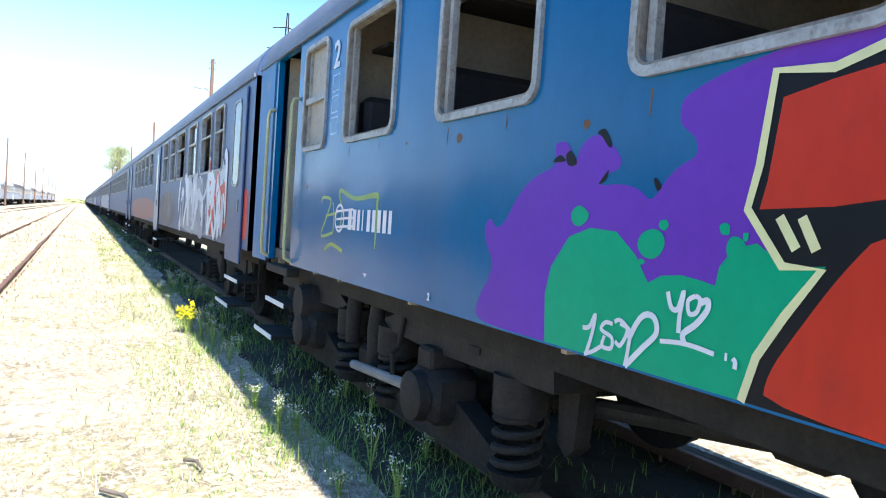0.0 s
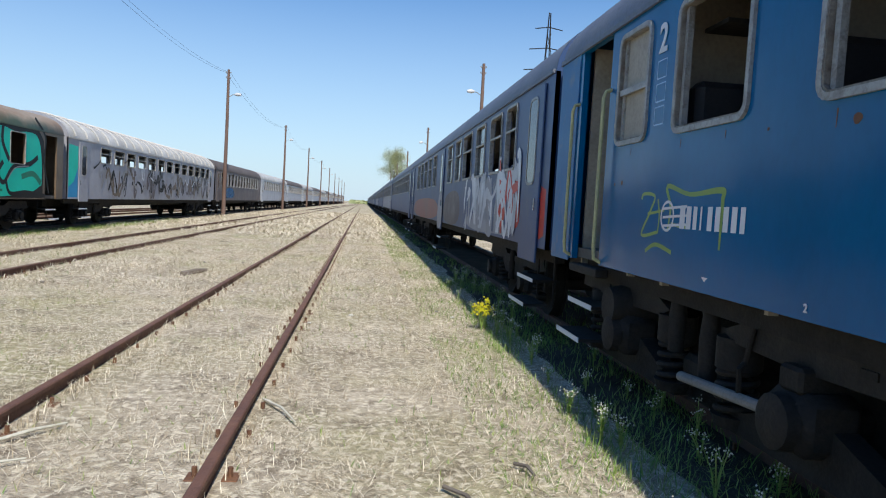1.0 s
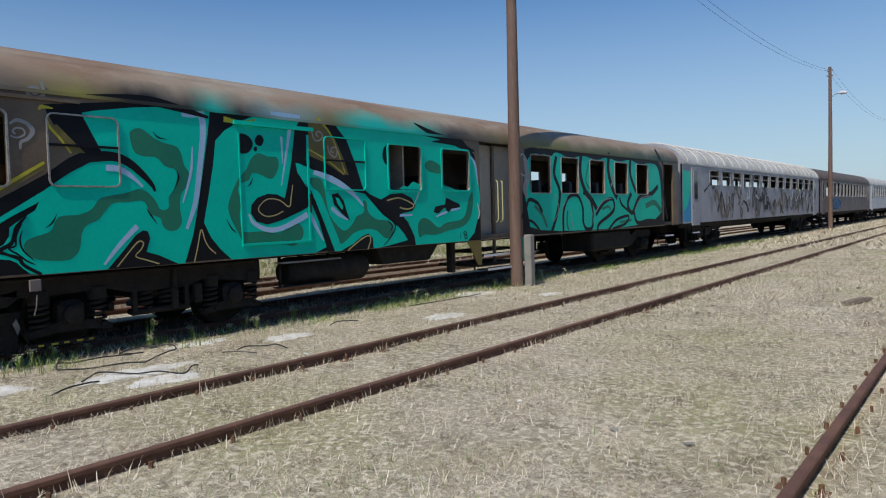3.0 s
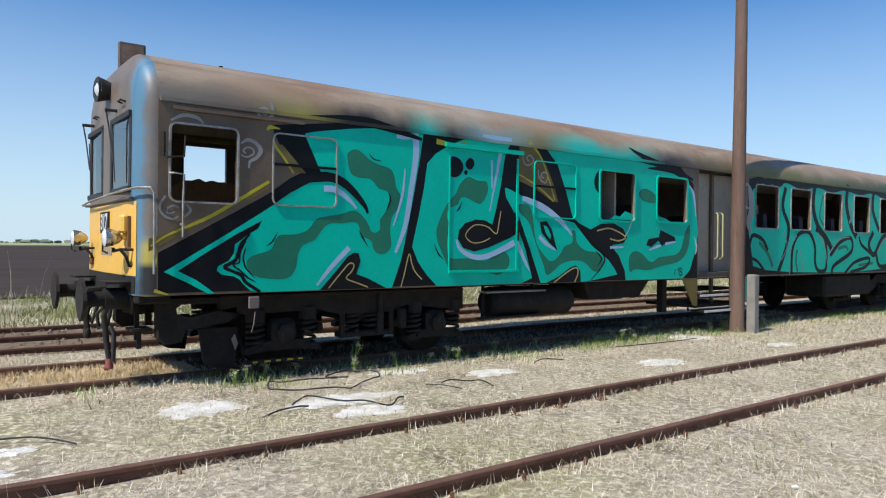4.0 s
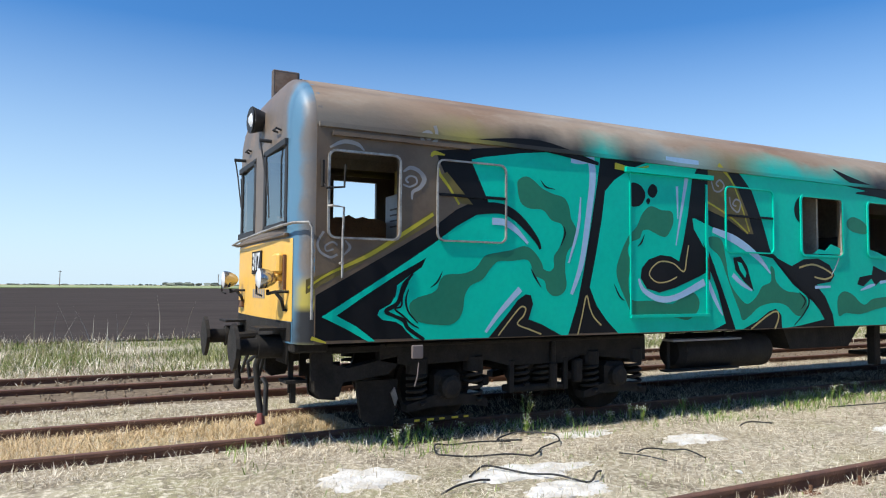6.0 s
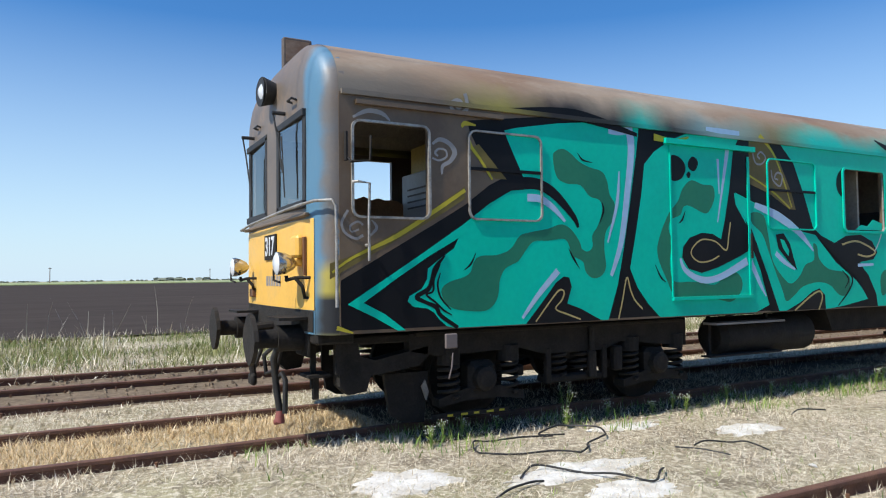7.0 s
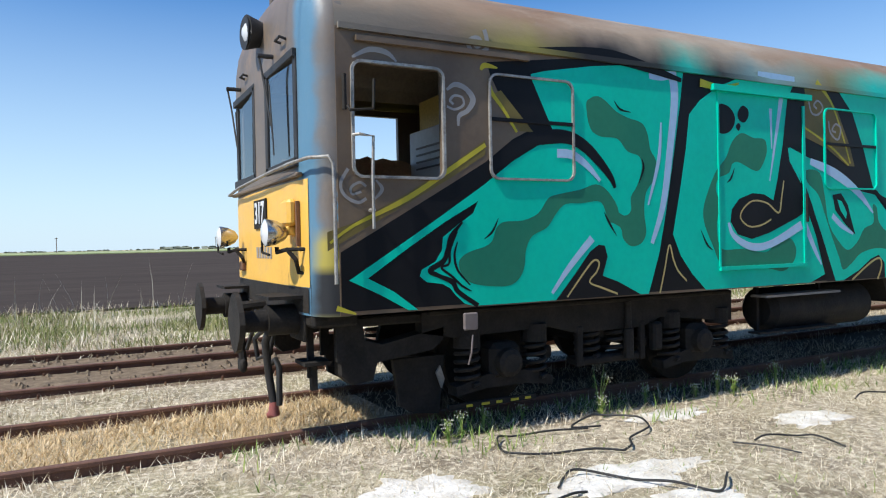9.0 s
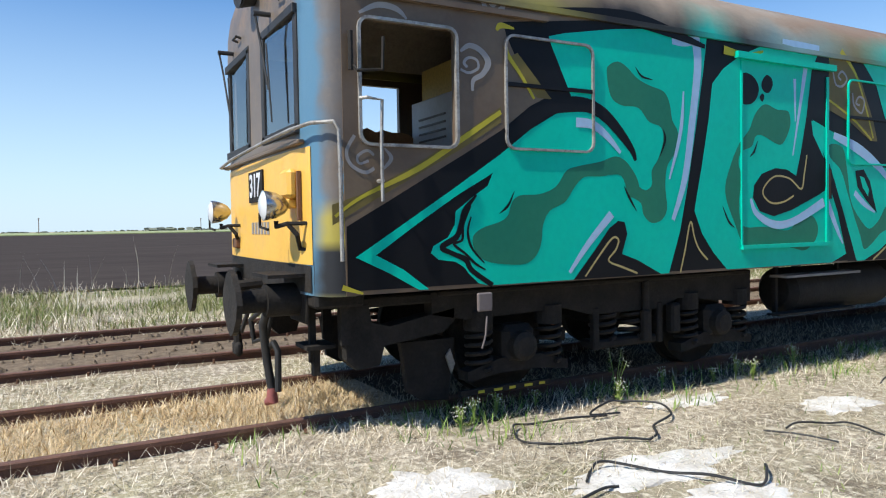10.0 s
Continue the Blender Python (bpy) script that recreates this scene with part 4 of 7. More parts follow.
# handrail under the windscreens, round the corner and down the side
hr = [(-1.42, -0.14, 2.16), (-1.38, -0.25, 2.16), (-0.6, -0.3, 2.18), (0, -0.31, 2.19), (0.6, -0.3, 2.21), (1.1, -0.27, 2.23), (1.34, -0.2, 2.25), (1.46, -0.08, 2.25), (1.475, -0.05, 2.2), (1.475, -0.045, 1.9), (1.475, -0.045, 1.32)]
Geo().tube(hr, 0.014, 8).ob("handrail", M_ALU, cab, smooth=True)
Geo().box(-1.3, 1.15, -0.235, -0.18, 2.13, 2.165, 0.01).ob("waist_strip", M_BROWN, cab)
Geo().tube([(1.5, 0.06, 2.62), (1.55, 0.06, 2.58), (1.55, 0.24, 2.6), (1.55, 0.25, 2.82)], 0.012, 6).cyl((1.46, 0.05, 2.6), (1.46, 0.05, 2.86), 0.018, 8).ob("mirror_bracket", M_GREYIRON, cab)
Geo().tube([(1.44, 0.12, 2.42), (1.49, 0.15, 2.42), (1.49, 0.26, 2.41), (1.49, 0.25, 2.1), (1.49, 0.25, 1.72)], 0.013, 6).cyl((1.42, 0.25, 1.86), (1.5, 0.25, 1.86), 0.015, 6).ob("door_handrail", M_ALU, cab)
# top headlight with its hood, destination box
g = Geo().tube([(0.0, -0.1, 3.51), (0.0, -0.2, 3.51), (0.02, -0.34, 3.51), (0.02, -0.345, 3.51), (0.02, -0.27, 3.51)], [0.09, 0.11, 0.155, 0.145, 0.11], 22)
top_lamp = g.ob("top_headlight", M_RUBBER, cab, "black hooded headlight", smooth=True)
Geo().tube([(0.02, -0.275, 3.51), (0.02, -0.34, 3.51), (0.02, -0.37, 3.51)], [0.105, 0.09, 0.03], 18).ob("lens", M_LENS, top_lamp, smooth=True)
Geo().box(-0.24, -0.16, -0.06, 0.26, 3.72, 4.19, 0.012).ob("destination_box", M_ROOFDARK, cab)
Geo().box(-0.162, -0.154, -0.03, 0.23, 3.92, 4.16).ob("destination_panel", M_ROOFRUST, cab)
Geo().cyl((0.5, 1.0, 3.8), (0.5, 1.0, 3.9), 0.014, 8).cyl((0.5, 1.0, 3.89), (0.5, 1.0, 3.91), 0.024, 8).ob("roof_vent", M_GREYIRON, teal)
# twin lower lamps on brackets
for x in (-0.95, 0.95):
    y0 = cab_y(x)
    y0 += 0.05
    g = Geo().tube([(x, y0 - 0.11, 1.71), (x, y0 - 0.14, 1.71), (x, y0 - 0.2, 1.71), (x, y0 - 0.26, 1.71), (x, y0 - 0.29, 1.71)], [0.02, 0.06, 0.092, 0.106, 0.108], 20)
    lamp = g.ob("headlight", M_CHROME, cab, "chrome headlight bowl", smooth=True)
    Geo().tube([(x, y0 - 0.291, 1.71), (x, y0 - 0.31, 1.71)], [0.1, 0.065], 18).ob("lens", M_LENS, lamp, smooth=True)
    g = Geo().tube([(x, y0 - 0.2, 1.6), (x, y0 - 0.2, 1.56), (x + 0.14, y0 - 0.16, 1.58), (x + 0.17, y0 - 0.1, 1.5), (x + 0.1, y0 - 0.06, 1.4), (x + 0.2, y0, 1.4)], 0.018, 7)
    g.tube([(x + 0.14, y0 - 0.16, 1.58), (x + 0.2, y0, 1.58)], 0.015, 6).tube([(x - 0.14, y0 - 0.28, 1.66), (x - 0.14, y0 - 0.28, 1.56), (x, y0 - 0.26, 1.54)], 0.011, 6)
    g.ob("lamp_bracket", M_BLACKIRON, lamp)
    s = -1 if x < 0 else 1
    Geo().box(x + 0.19, x + 0.24, y0 - 0.012, y0 - 0.004, 1.38, 1.62).ob("rust_streak", M_RUSTSTAIN, cab)
g = Geo().box(0.8, 1.03, cab_y(0.9) - 0.08, cab_y(0.9), 1.76, 1.97, 0.03).box(0.84, 0.98, cab_y(0.9) - 0.07, cab_y(0.9), 1.69, 1.76, 0.01)
g.ob("socket_box", M_YELLOW, cab)
Geo().box(1.04, 1.075, cab_y(1.0) - 0.03, cab_y(1.0) - 0.004, 1.6, 1.95).ob("box_hinge", M_RUSTSTAIN, cab)
Geo().box(-0.95, -0.8, cab_y(-0.9) - 0.05, cab_y(-0.9), 1.37, 1.46, 0.01).ob("small_lamp", M_RUSTSTAIN, cab)
# buffer beam, buffers, coupling and hoses
Geo().box(-1.25, 1.25, -0.16, 0.2, 0.98, 1.33, 0.02).ob("buffer_beam", M_BLACKIRON, teal)
for x in (-0.875, 0.875):
    g = Geo().tube([(x, -0.14, 1.03), (x, -0.42, 1.03)], 0.12, 16).tube([(x, -0.41, 1.03), (x, -0.63, 1.03)], 0.085, 14).box(x - 0.2, x + 0.2, -0.18, -0.15, 0.86, 1.2, 0.01)
    g.box(x - 0.22, x + 0.22, -0.45, -0.15, 1.2, 1.225)
    buf = g.ob("buffer", M_BLACKIRON, teal, smooth=True)
    head = [(x + 0.235 * math.cos(radians(a)) * (0.93 if a % 90 else 1), 1.03 + 0.235 * math.sin(radians(a)) * (0.93 if a % 90 else 1)) for a in (0, 25, 65, 90, 115, 155, 180, 205, 245, 270, 295, 335)]
    Geo().prism(head, "y", -0.665, -0.625).ob("buffer_head", M_GREYIRON, buf)
g = Geo().tube([(0, -0.16, 1.1), (0, -0.42, 1.08), (0.0, -0.46, 1.0), (0, -0.4, 0.94)], 0.045, 8).tube([(0, -0.4, 1.04), (0, -0.44, 0.75), (0.02, -0.42, 0.55)], 0.035, 8)
g.box(-0.08, 0.08, -0.46, -0.4, 0.5, 0.62, 0.02)
g.ob("draw_hook", M_BLACKIRON, teal, smooth=True)
g = Geo().tube([(0.62, -0.2, 1.0), (0.52, -0.3, 0.95), (0.45, -0.33, 0.8), (0.44, -0.3, 0.5), (0.45, -0.27, 0.28)], 0.034, 10)
g.tube([(0.44, -0.28, 0.62), (0.5, -0.26, 0.66), (0.54, -0.24, 0.6), (0.52, -0.24, 0.28)], 0.026, 8)
hose = g.ob("brake_hose", M_RUBBER, teal, smooth=True)
Geo().tube([(0.56, -0.26, 0.99), (0.64, -0.2, 1.03)], 0.045, 10).tube([(0.45, -0.27, 0.3), (0.45, -0.27, 0.2), (0.4, -0.3, 0.18)], [0.035, 0.05, 0.03], 10).ob("hose_coupling", M_REDHOSE, hose, smooth=True)
Geo().tube([(0.3, -0.2, 0.98), (0.1, -0.34, 0.8), (0.12, -0.32, 0.62), (0.3, -0.26, 0.68), (0.36, -0.22, 0.95)], 0.022, 8).ob("jumper_cable", M_RUBBER, teal, smooth=True)
Geo().tube([(-0.4, -0.2, 1.0), (-0.5, -0.34, 0.78), (-0.42, -0.3, 0.64), (-0.3, -0.24, 0.9)], 0.022, 8).ob("jumper_cable", M_RUBBER, teal, smooth=True)
g = Geo().box(0.86, 0.9, -0.1, -0.05, 0.55, 1.0).box(0.74, 1.02, -0.16, 0.06, 0.66, 0.69).box(0.86, 0.92, -0.08, -0.03, 0.45, 0.68)
g.ob("shunter_step", M_GREYIRON, teal)
for x in (-0.75, 0.75, 1.15):
    Geo().box(x - 0.02, x + 0.02, 0.05, 0.12, 0.7, 1.0).ob("bracket", M_BLACKIRON, teal)
# front bogie of the railcar: coil-sprung axle boxes under a plate frame, guard plates ahead of the wheels
AXLES = (1.61, 3.97)
for y in AXLES:
    g = Geo()
    for q in (-0.7525, 0.7525):
        g.cyl((q - 0.065, y, 0.54), (q + 0.065, y, 0.54), 0.44, 28)
        g.cyl((q - math.copysign(0.09, q), y, 0.54), (q - math.copysign(0.06, q), y, 0.54), 0.47, 28)
    g.cyl((-1.0, y, 0.54), (1.0, y, 0.54), 0.085, 12)
    g.ob("wheelset", M_BLACKIRON, teal)
Geo().box(-1.0, 1.0, 2.6, 2.98, 0.62, 0.95, 0.04).ob("bolster", M_BLACKIRON, teal)
for y in (0.95, 2.2, 3.4, 4.5):
    Geo().box(-0.95, 0.95, y - 0.05, y + 0.05, 0.5, 0.62, 0.02).ob("brake_beam", M_BLACKIRON, teal)
for s in (-1, 1):
    def band(a, b):
        return min(s * a, s * b), max(s * a, s * b)
    frame_side = [(0.8, 1.03), (4.47, 1.03), (4.47, 0.72), (4.2, 0.74), (3.45, 0.82), (3.2, 0.74), (2.4, 0.74), (2.1, 0.82), (1.1, 0.8), (0.8, 0.86)]
    Geo().prism(frame_side, "x", *band(1.0, 1.13)).ob("side_frame", M_BLACKIRON, teal)
    Geo().box(*band(0.98, 1.16), 0.85, 4.45, 1.0, 1.045, 0.012).ob("frame_flange", M_BLACKIRON, teal)
    Geo().prism([(0.1, 0.97), (0.1, 0.58), (0.18, 0.5), (0.36, 0.52), (0.4, 0.66), (0.9, 0.72), (1.0, 0.8), (1.0, 0.9), (0.45, 0.8), (0.3, 0.84), (0.28, 0.97)], "x", *band(0.95, 1.13)).ob("front_horn", M_BLACKIRON, teal)
    Geo().box(*band(0.95, 1.12), 0.1, 1.0, 0.95, 1.03, 0.015).ob("front_bar", M_BLACKIRON, teal)
    Geo().prism([(0.6, 0.64), (0.66, 0.24), (0.78, 0.17), (1.02, 0.14), (1.08, 0.64)], "x", *band(0.92, 0.98)).ob("guard_plate", M_BLACKIRON, teal)
    Geo().prism([(0.98, 0.5), (1.02, 0.56), (1.06, 0.44), (1.03, 0.36)], "x", *band(1.0, 1.02)).ob("guard_edge", M_CONC, teal)
    for y in AXLES:
        g = Geo().box(*band(0.92, 1.16), y - 0.16, y + 0.16, 0.4, 0.72, 0.05)
        g.tube([(s * 1.15, y, 0.55), (s * 1.22, y, 0.55), (s * 1.24, y, 0.55)], [0.13, 0.12, 0.08], 16)
        g.ob("axle_box", M_GREYIRON, teal)
        Geo().prism([(y - 0.5, 0.3), (y - 0.5, 0.38), (y - 0.2, 0.46), (y + 0.2, 0.46), (y + 0.5, 0.38), (y + 0.5, 0.3), (y + 0.2, 0.34), (y - 0.2, 0.34)], "x", *band(0.98, 1.14)).ob("axle_arm", M_BLACKIRON, teal)
        for k in (-0.35, 0.35):
            coil = [(s * 1.06 + 0.1 * math.cos(q), y + k + 0.1 * math.sin(q), 0.38 + 0.36 * q / (10 * math.pi)) for q in [math.pi / 6 * i for i in range(61)]]
            Geo().tube(coil, 0.02, 6).ob("coil_spring", M_GREYIRON, teal, smooth=True)
            Geo().cyl((s * 1.06, y + k, 0.7), (s * 1.06, y + k, 0.86), 0.12, 16).ob("spring_pot", M_BLACKIRON, teal)
    for y in (2.62, 2.96):
        coil = [(s * 1.0 + 0.11 * math.cos(q), y + 0.11 * math.sin(q), 0.5 + 0.28 * q / (8 * math.pi)) for q in [math.pi / 6 * i for i in range(49)]]
        Geo().tube(coil, 0.022, 6).ob("bolster_spring", M_GREYIRON, teal, smooth=True)
    Geo().box(*band(0.92, 1.12), 2.42, 3.2, 0.42, 0.5, 0.02).ob("spring_plank", M_BLACKIRON, teal)
    for y in (2.4, 3.17):
        Geo().box(*band(1.08, 1.14), y, y + 0.07, 0.42, 0.8, 0.01).ob("spring_hanger", M_BLACKIRON, teal)
    Geo().tube([(s * 1.16, 3.0, 0.46), (s * 1.16, 3.0, 0.74), (s * 1.16, 3.0, 0.75), (s * 1.16, 3.0, 1.0)], [0.05, 0.05, 0.032, 0.032], 10).ob("damper", M_GREYIRON, teal)
    Geo().box(*band(1.1, 1.2), 3.3, 3.42, 0.5, 0.78, 0.02).ob("brake_hanger", M_BLACKIRON, teal)
Geo().tube([(1.0, 5.02, 0.78), (1.0, 5.1, 0.78), (1.0, 6.75, 0.78), (1.0, 6.85, 0.78)], [0.18, 0.25, 0.25, 0.18], 20).ob("air_reservoir", M_BLACKIRON, teal, smooth=True)
for y in (5.4, 6.5):
    Geo().box(0.96, 1.04, y - 0.03, y + 0.03, 0.98, 1.1).ob("reservoir_strap", M_BLACKIRON, teal)
Geo().prism([(7.05, 1.06), (8.85, 1.06), (8.55, 0.76), (7.2, 0.76)], "x", 0.35, 1.2).ob("battery_box", M_BLACKIRON, teal)
Geo().box(0.95, 1.1, 9.42, 9.56, 0.42, 1.08, 0.015).ob("hanger_post", M_GREYIRON, teal)
Geo().box(0.3, 1.3, 15.6, 18.2, 0.5, 1.06, 0.06).ob("battery_box", M_BLACKIRON, teal)
Geo().box(1.15, 1.35, 4.75, 6.0, 0.95, 0.975).ob("footboard", M_CONC, teal)
Geo().box(1.15, 1.3, 4.7, 6.0, 0.56, 0.58).ob("footboard", M_GREYIRON, teal)
for y in (4.85, 5.9):
    Geo().box(1.12, 1.16, y - 0.02, y + 0.02, 0.56, 1.08).ob("footboard_bracket", M_BLACKIRON, teal)
Geo().box(1.1, 1.14, 1.04, 1.92, 0.19, 0.235).ob("marker_bar", M_BLACKIRON, teal)
tag = Geo().box(1.43, 1.46, 1.02, 1.15, 0.9, 1.04, 0.01).tube([(1.45, 1.1, 0.86), (1.46, 1.08, 0.72), (1.44, 1.06, 0.62)], 0.008, 6)
tag.ob("junction_box", M_BROWNCAR, teal)
for k in range(5):
    Geo().box(1.141, 1.145, 1.2 + 0.15 * k, 1.2 + 0.15 * k + 0.06 + 0.02 * (k % 2), 0.2, 0.222).ob("yellow_mark", M_YELP, teal)

# painted-over windows and the luggage door on the side
for h in ((5.04, 5.88, 2.13, 2.98), (9.36, 10.3, 2.13, 3.0)):
    hh = (h[0] - T0, h[1] - T0, h[2], h[3])
    w = ring(Geo(), hh, HW - 0.01, HW + 0.024, 0.014, 0.07).ob("window", M_TEAL if h[0] > 9 else M_ALU, teal, "painted-over window frame")
    Geo().box(HW, HW + 0.02, hh[0], hh[1], 2.6, 2.63).ob("crossbar", M_BLACKP, w)
for hh in teal_holes[:2]:
    ring(Geo(), hh, HW + 0.012, HW + 0.03, 0.03, 0.06).ob("window_surround", M_TEAL if hh[0] > 2 else M_ALU, teal)
g = Geo()
for y0, y1, z0, z1 in ((7.68, 7.7, 1.3, 3.1), (8.98, 9.02, 1.28, 3.0)):
    g.box(HW, HW + 0.018, y0 - T0, y1 - T0, z0, z1)
g.box(HW, HW + 0.035, 7.68 - T0, 9.02 - T0, 1.27, 1.31)
g.box(HW, HW + 0.05, 7.6 - T0, 9.1 - T0, 3.06, 3.12)
g.ob("luggage_door_trim", M_TEAL, teal)
Geo().box(HW + 0.04, HW + 0.06, 8.98 - T0, 9.0 - T0, 1.75, 2.05).ob("door_pull", M_GREYIRON, teal)
Geo().box(HW, HW + 0.045, 0.15, 1.7, 3.12, 3.16).ob("rain_strip", M_BROWN, teal)
# recessed doorway with its folding leaf, grab rail and skirt
d0, d1 = 13.8 - T0, 15.45 - T0
for y0, y1 in ((d0, d0 + 0.78), (d0 + 0.86, d1)):
    leaf = Geo().box(HW - 0.3, HW - 0.26, y0, y1, 1.12, 3.18, 0.01).ob("door_leaf", M_DOORGREY, teal, "grey-brown folding door leaf")
Geo().box(HW - 0.26, HW - 0.2, d0 + 0.78, d0 + 0.86, 0.5, 3.18, 0.01).ob("door_post", M_BROWN, teal)
Geo().tube([(HW - 0.1, d0 + 0.74, 1.45), (HW - 0.04, d0 + 0.74, 1.5), (HW - 0.04, d0 + 0.74, 2.35), (HW - 0.1, d0 + 0.74, 2.4), (HW - 0.1, d0 + 0.92, 2.4), (HW - 0.04, d0 + 0.92, 2.35), (HW - 0.04, d0 + 0.92, 1.5), (HW - 0.1, d0 + 0.92, 1.45)], 0.016, 8).ob("grab_rail", M_HANDYEL, teal)
Geo().prism([(d0 - 0.5, SILL), (d0, SILL), (d0, 0.55), (d0 - 0.12, 0.55)], "x", HW - 0.03, HW - 0.002).ob("skirt", M_OLIVE, teal)
Geo().prism([(d1 + 0.4, SILL), (d1, SILL), (d1, 0.55), (d1 + 0.1, 0.55)], "x", HW - 0.03, HW - 0.002).ob("skirt", M_TEAL, teal)
Geo().box(HW - 1.2, HW - 0.05, d0, d1, 0.5, 0.56).box(HW - 0.9, HW - 0.3, d0, d1, 0.8, 0.86).ob("step_well", M_BLACKIRON, teal)
# broken panes left in two windows
for y0, pts in ((10.9, [(0.3, 0.0), (0.45, 0.07), (0.58, 0.05), (0.72, 0.15), (0.93, 0.1), (0.93, 0.0)]), (12.47, [(0.0, 0.0), (0.0, 0.22), (0.1, 0.1), (0.3, 0.06), (0.5, 0.0)]), (12.47, [(0.0, 0.82), (0.0, 0.4), (0.07, 0.55), (0.05, 0.7), (0.12, 0.82)])):
    Geo().prism([(y0 + a - T0, 2.15 + b) for a, b in pts], "x", HW - 0.03, HW - 0.024).ob("broken_pane", M_TEAL, teal)
# inside: partitions, cab desk, seats
Geo().box(-1.3, 1.3, 2.0, 2.04, SILL, 3.3).ob("partition", M_CABYEL, teal)
Geo().box(-1.3, -0.35, 1.86, 1.99, SILL, 2.92, 0.01).ob("cab_locker", M_WHITECAR, teal)
for k in range(4):
    Geo().box(-1.1, -0.5, 1.845, 1.859, 2.46 + 0.08 * k, 2.48 + 0.08 * k).ob("locker_vent", M_BROWNCAR, teal)
Geo().box(-1.25, 1.25, -0.05, 0.45, SILL, 2.05, 0.04).ob("driving_desk", M_ROOFDARK, teal)
g = Geo()
random.seed(5)
jag = [(0.3, 2.0)] + [(0.3 + 0.1 * k, 2.52 + random.uniform(0, 0.07) - 0.06 * math.sin(k * 0.4)) for k in range(18)] + [(2.0, 2.0)]
Geo().prism(jag, "x", -1.3, -1.27).ob("torn_panel", M_TORN, teal)
for y in (9.0 - 1.2, 8.0 + 1.0):
    Geo().box(-1.25, 1.25, y - 0.02, y + 0.02, SILL, 3.3).ob("partition", M_BEIGE, teal)
for y in (7.4, 8.5, 12.9, 14.5, 16.1, 17.7):
    for x in (-0.85, 0.85):
        g = Geo().box(x - 0.42, x + 0.42, y - 0.06, y + 0.06, SILL + 0.1, 2.45, 0.04).box(x - 0.42, x + 0.42, y - 0.45, y, SILL + 0.3, SILL + 0.5, 0.04)
        g.ob("bench_seat", M_SEAT, teal)

# graffiti; lettering in bold outlines on the passing side
tp = Side(teal, 1, teal_holes + [(d0, d1, 1.0, 3.3)], T0, HW)
bp = Side(blue, -1, shift(blue_win, B0), B0, HW)
# first word on the railcar, from the cab to the middle door
# black ground of the first word, yellow edge above it
tp.shape([(3.73, 1.11), (3.73, 1.48), (3.73, 1.55), (4.00, 1.70), (4.32, 1.88), (4.66, 2.07), (4.99, 2.26), (5.26, 2.46), (5.44, 2.55), (5.12, 2.85), (5.05, 2.98), (5.02, 3.08), (5.90, 3.20), (13.20, 3.20), (13.62, 2.90), (13.74, 2.30), (13.78, 1.09)], M_BLACKP, 1, soft=False)
tp.shape([(3.63, 1.70), (3.84, 1.77), (4.27, 1.99), (4.66, 2.22), (4.99, 2.44), (4.99, 2.32), (4.66, 2.12), (4.27, 1.91), (3.84, 1.68), (3.63, 1.56)], M_OLIVE, 2, soft=False)
tp.stroke([(3.65, 1.62), (3.84, 1.75), (4.27, 1.95), (4.66, 2.19), (4.99, 2.40)], [0.02, 0.024, 0.04, 0.04, 0.035], M_YELP, 3)
tp.stroke([(5.04, 2.89), (5.07, 2.82), (5.18, 2.69), (5.30, 2.52)], [0.035, 0.036, 0.03, 0.024], M_YELP, 4)
tp.stroke([(5.12, 3.04), (5.00, 3.05), (4.96, 3.01)], [0.015, 0.045, 0.024], M_YELP, 3)
tp.stroke([(3.69, 1.14), (3.84, 1.09)], [0.04, 0.015], M_YELP, 3)
tp.shape([(5.07, 2.82), (5.33, 2.53), (5.47, 2.53), (5.15, 2.86)], M_OLIVE, 2, soft=False)
# first letter with its arrow and rippled edge
tp.shape([(3.79, 1.34), (4.15, 1.56), (4.54, 1.80), (4.98, 2.08), (5.04, 2.02), (4.86, 1.91), (4.60, 1.77), (4.26, 1.56), (3.94, 1.35), (4.15, 1.24), (4.35, 1.09), (4.27, 1.09), (4.04, 1.22)], M_TEAL, 3.5, soft=False)
tp.shape([(4.98, 2.08), (5.26, 2.28), (5.48, 2.40), (5.69, 2.52), (5.46, 2.98), (5.45, 3.02), (5.60, 3.06), (6.10, 3.15), (6.50, 3.20), (7.23, 3.20), (7.18, 2.88), (7.09, 2.40), (6.98, 1.87), (6.88, 1.46), (6.74, 1.09), (4.85, 1.09), (4.77, 1.11), (4.69, 1.18), (4.64, 1.24), (4.57, 1.28), (4.43, 1.30), (4.37, 1.35), (4.39, 1.40), (4.51, 1.46), (4.57, 1.55), (4.58, 1.65), (4.72, 1.75), (4.86, 1.84), (4.92, 1.96)], M_TEAL, 3, soft=False)
tp.stroke([(4.76, 1.77), (4.66, 1.66), (4.62, 1.55), (4.58, 1.46), (4.46, 1.39), (4.55, 1.34), (4.66, 1.29), (4.71, 1.21), (4.89, 1.09)], [0.015, 0.045, 0.04, 0.045, 0.045, 0.035, 0.045, 0.04, 0.04], M_BLACKP, 5)
tp.stroke([(4.71, 1.69), (4.64, 1.55), (4.63, 1.44), (4.56, 1.41), (4.65, 1.34), (4.74, 1.26), (4.83, 1.21)], [0.01, 0.024, 0.02, 0.02, 0.02, 0.02, 0.01], M_BLACKP, 5)
tp.stroke([(4.71, 1.61), (4.68, 1.50), (4.71, 1.38), (4.82, 1.26)], [0.01, 0.02, 0.02, 0.01], M_BLACKP, 5)
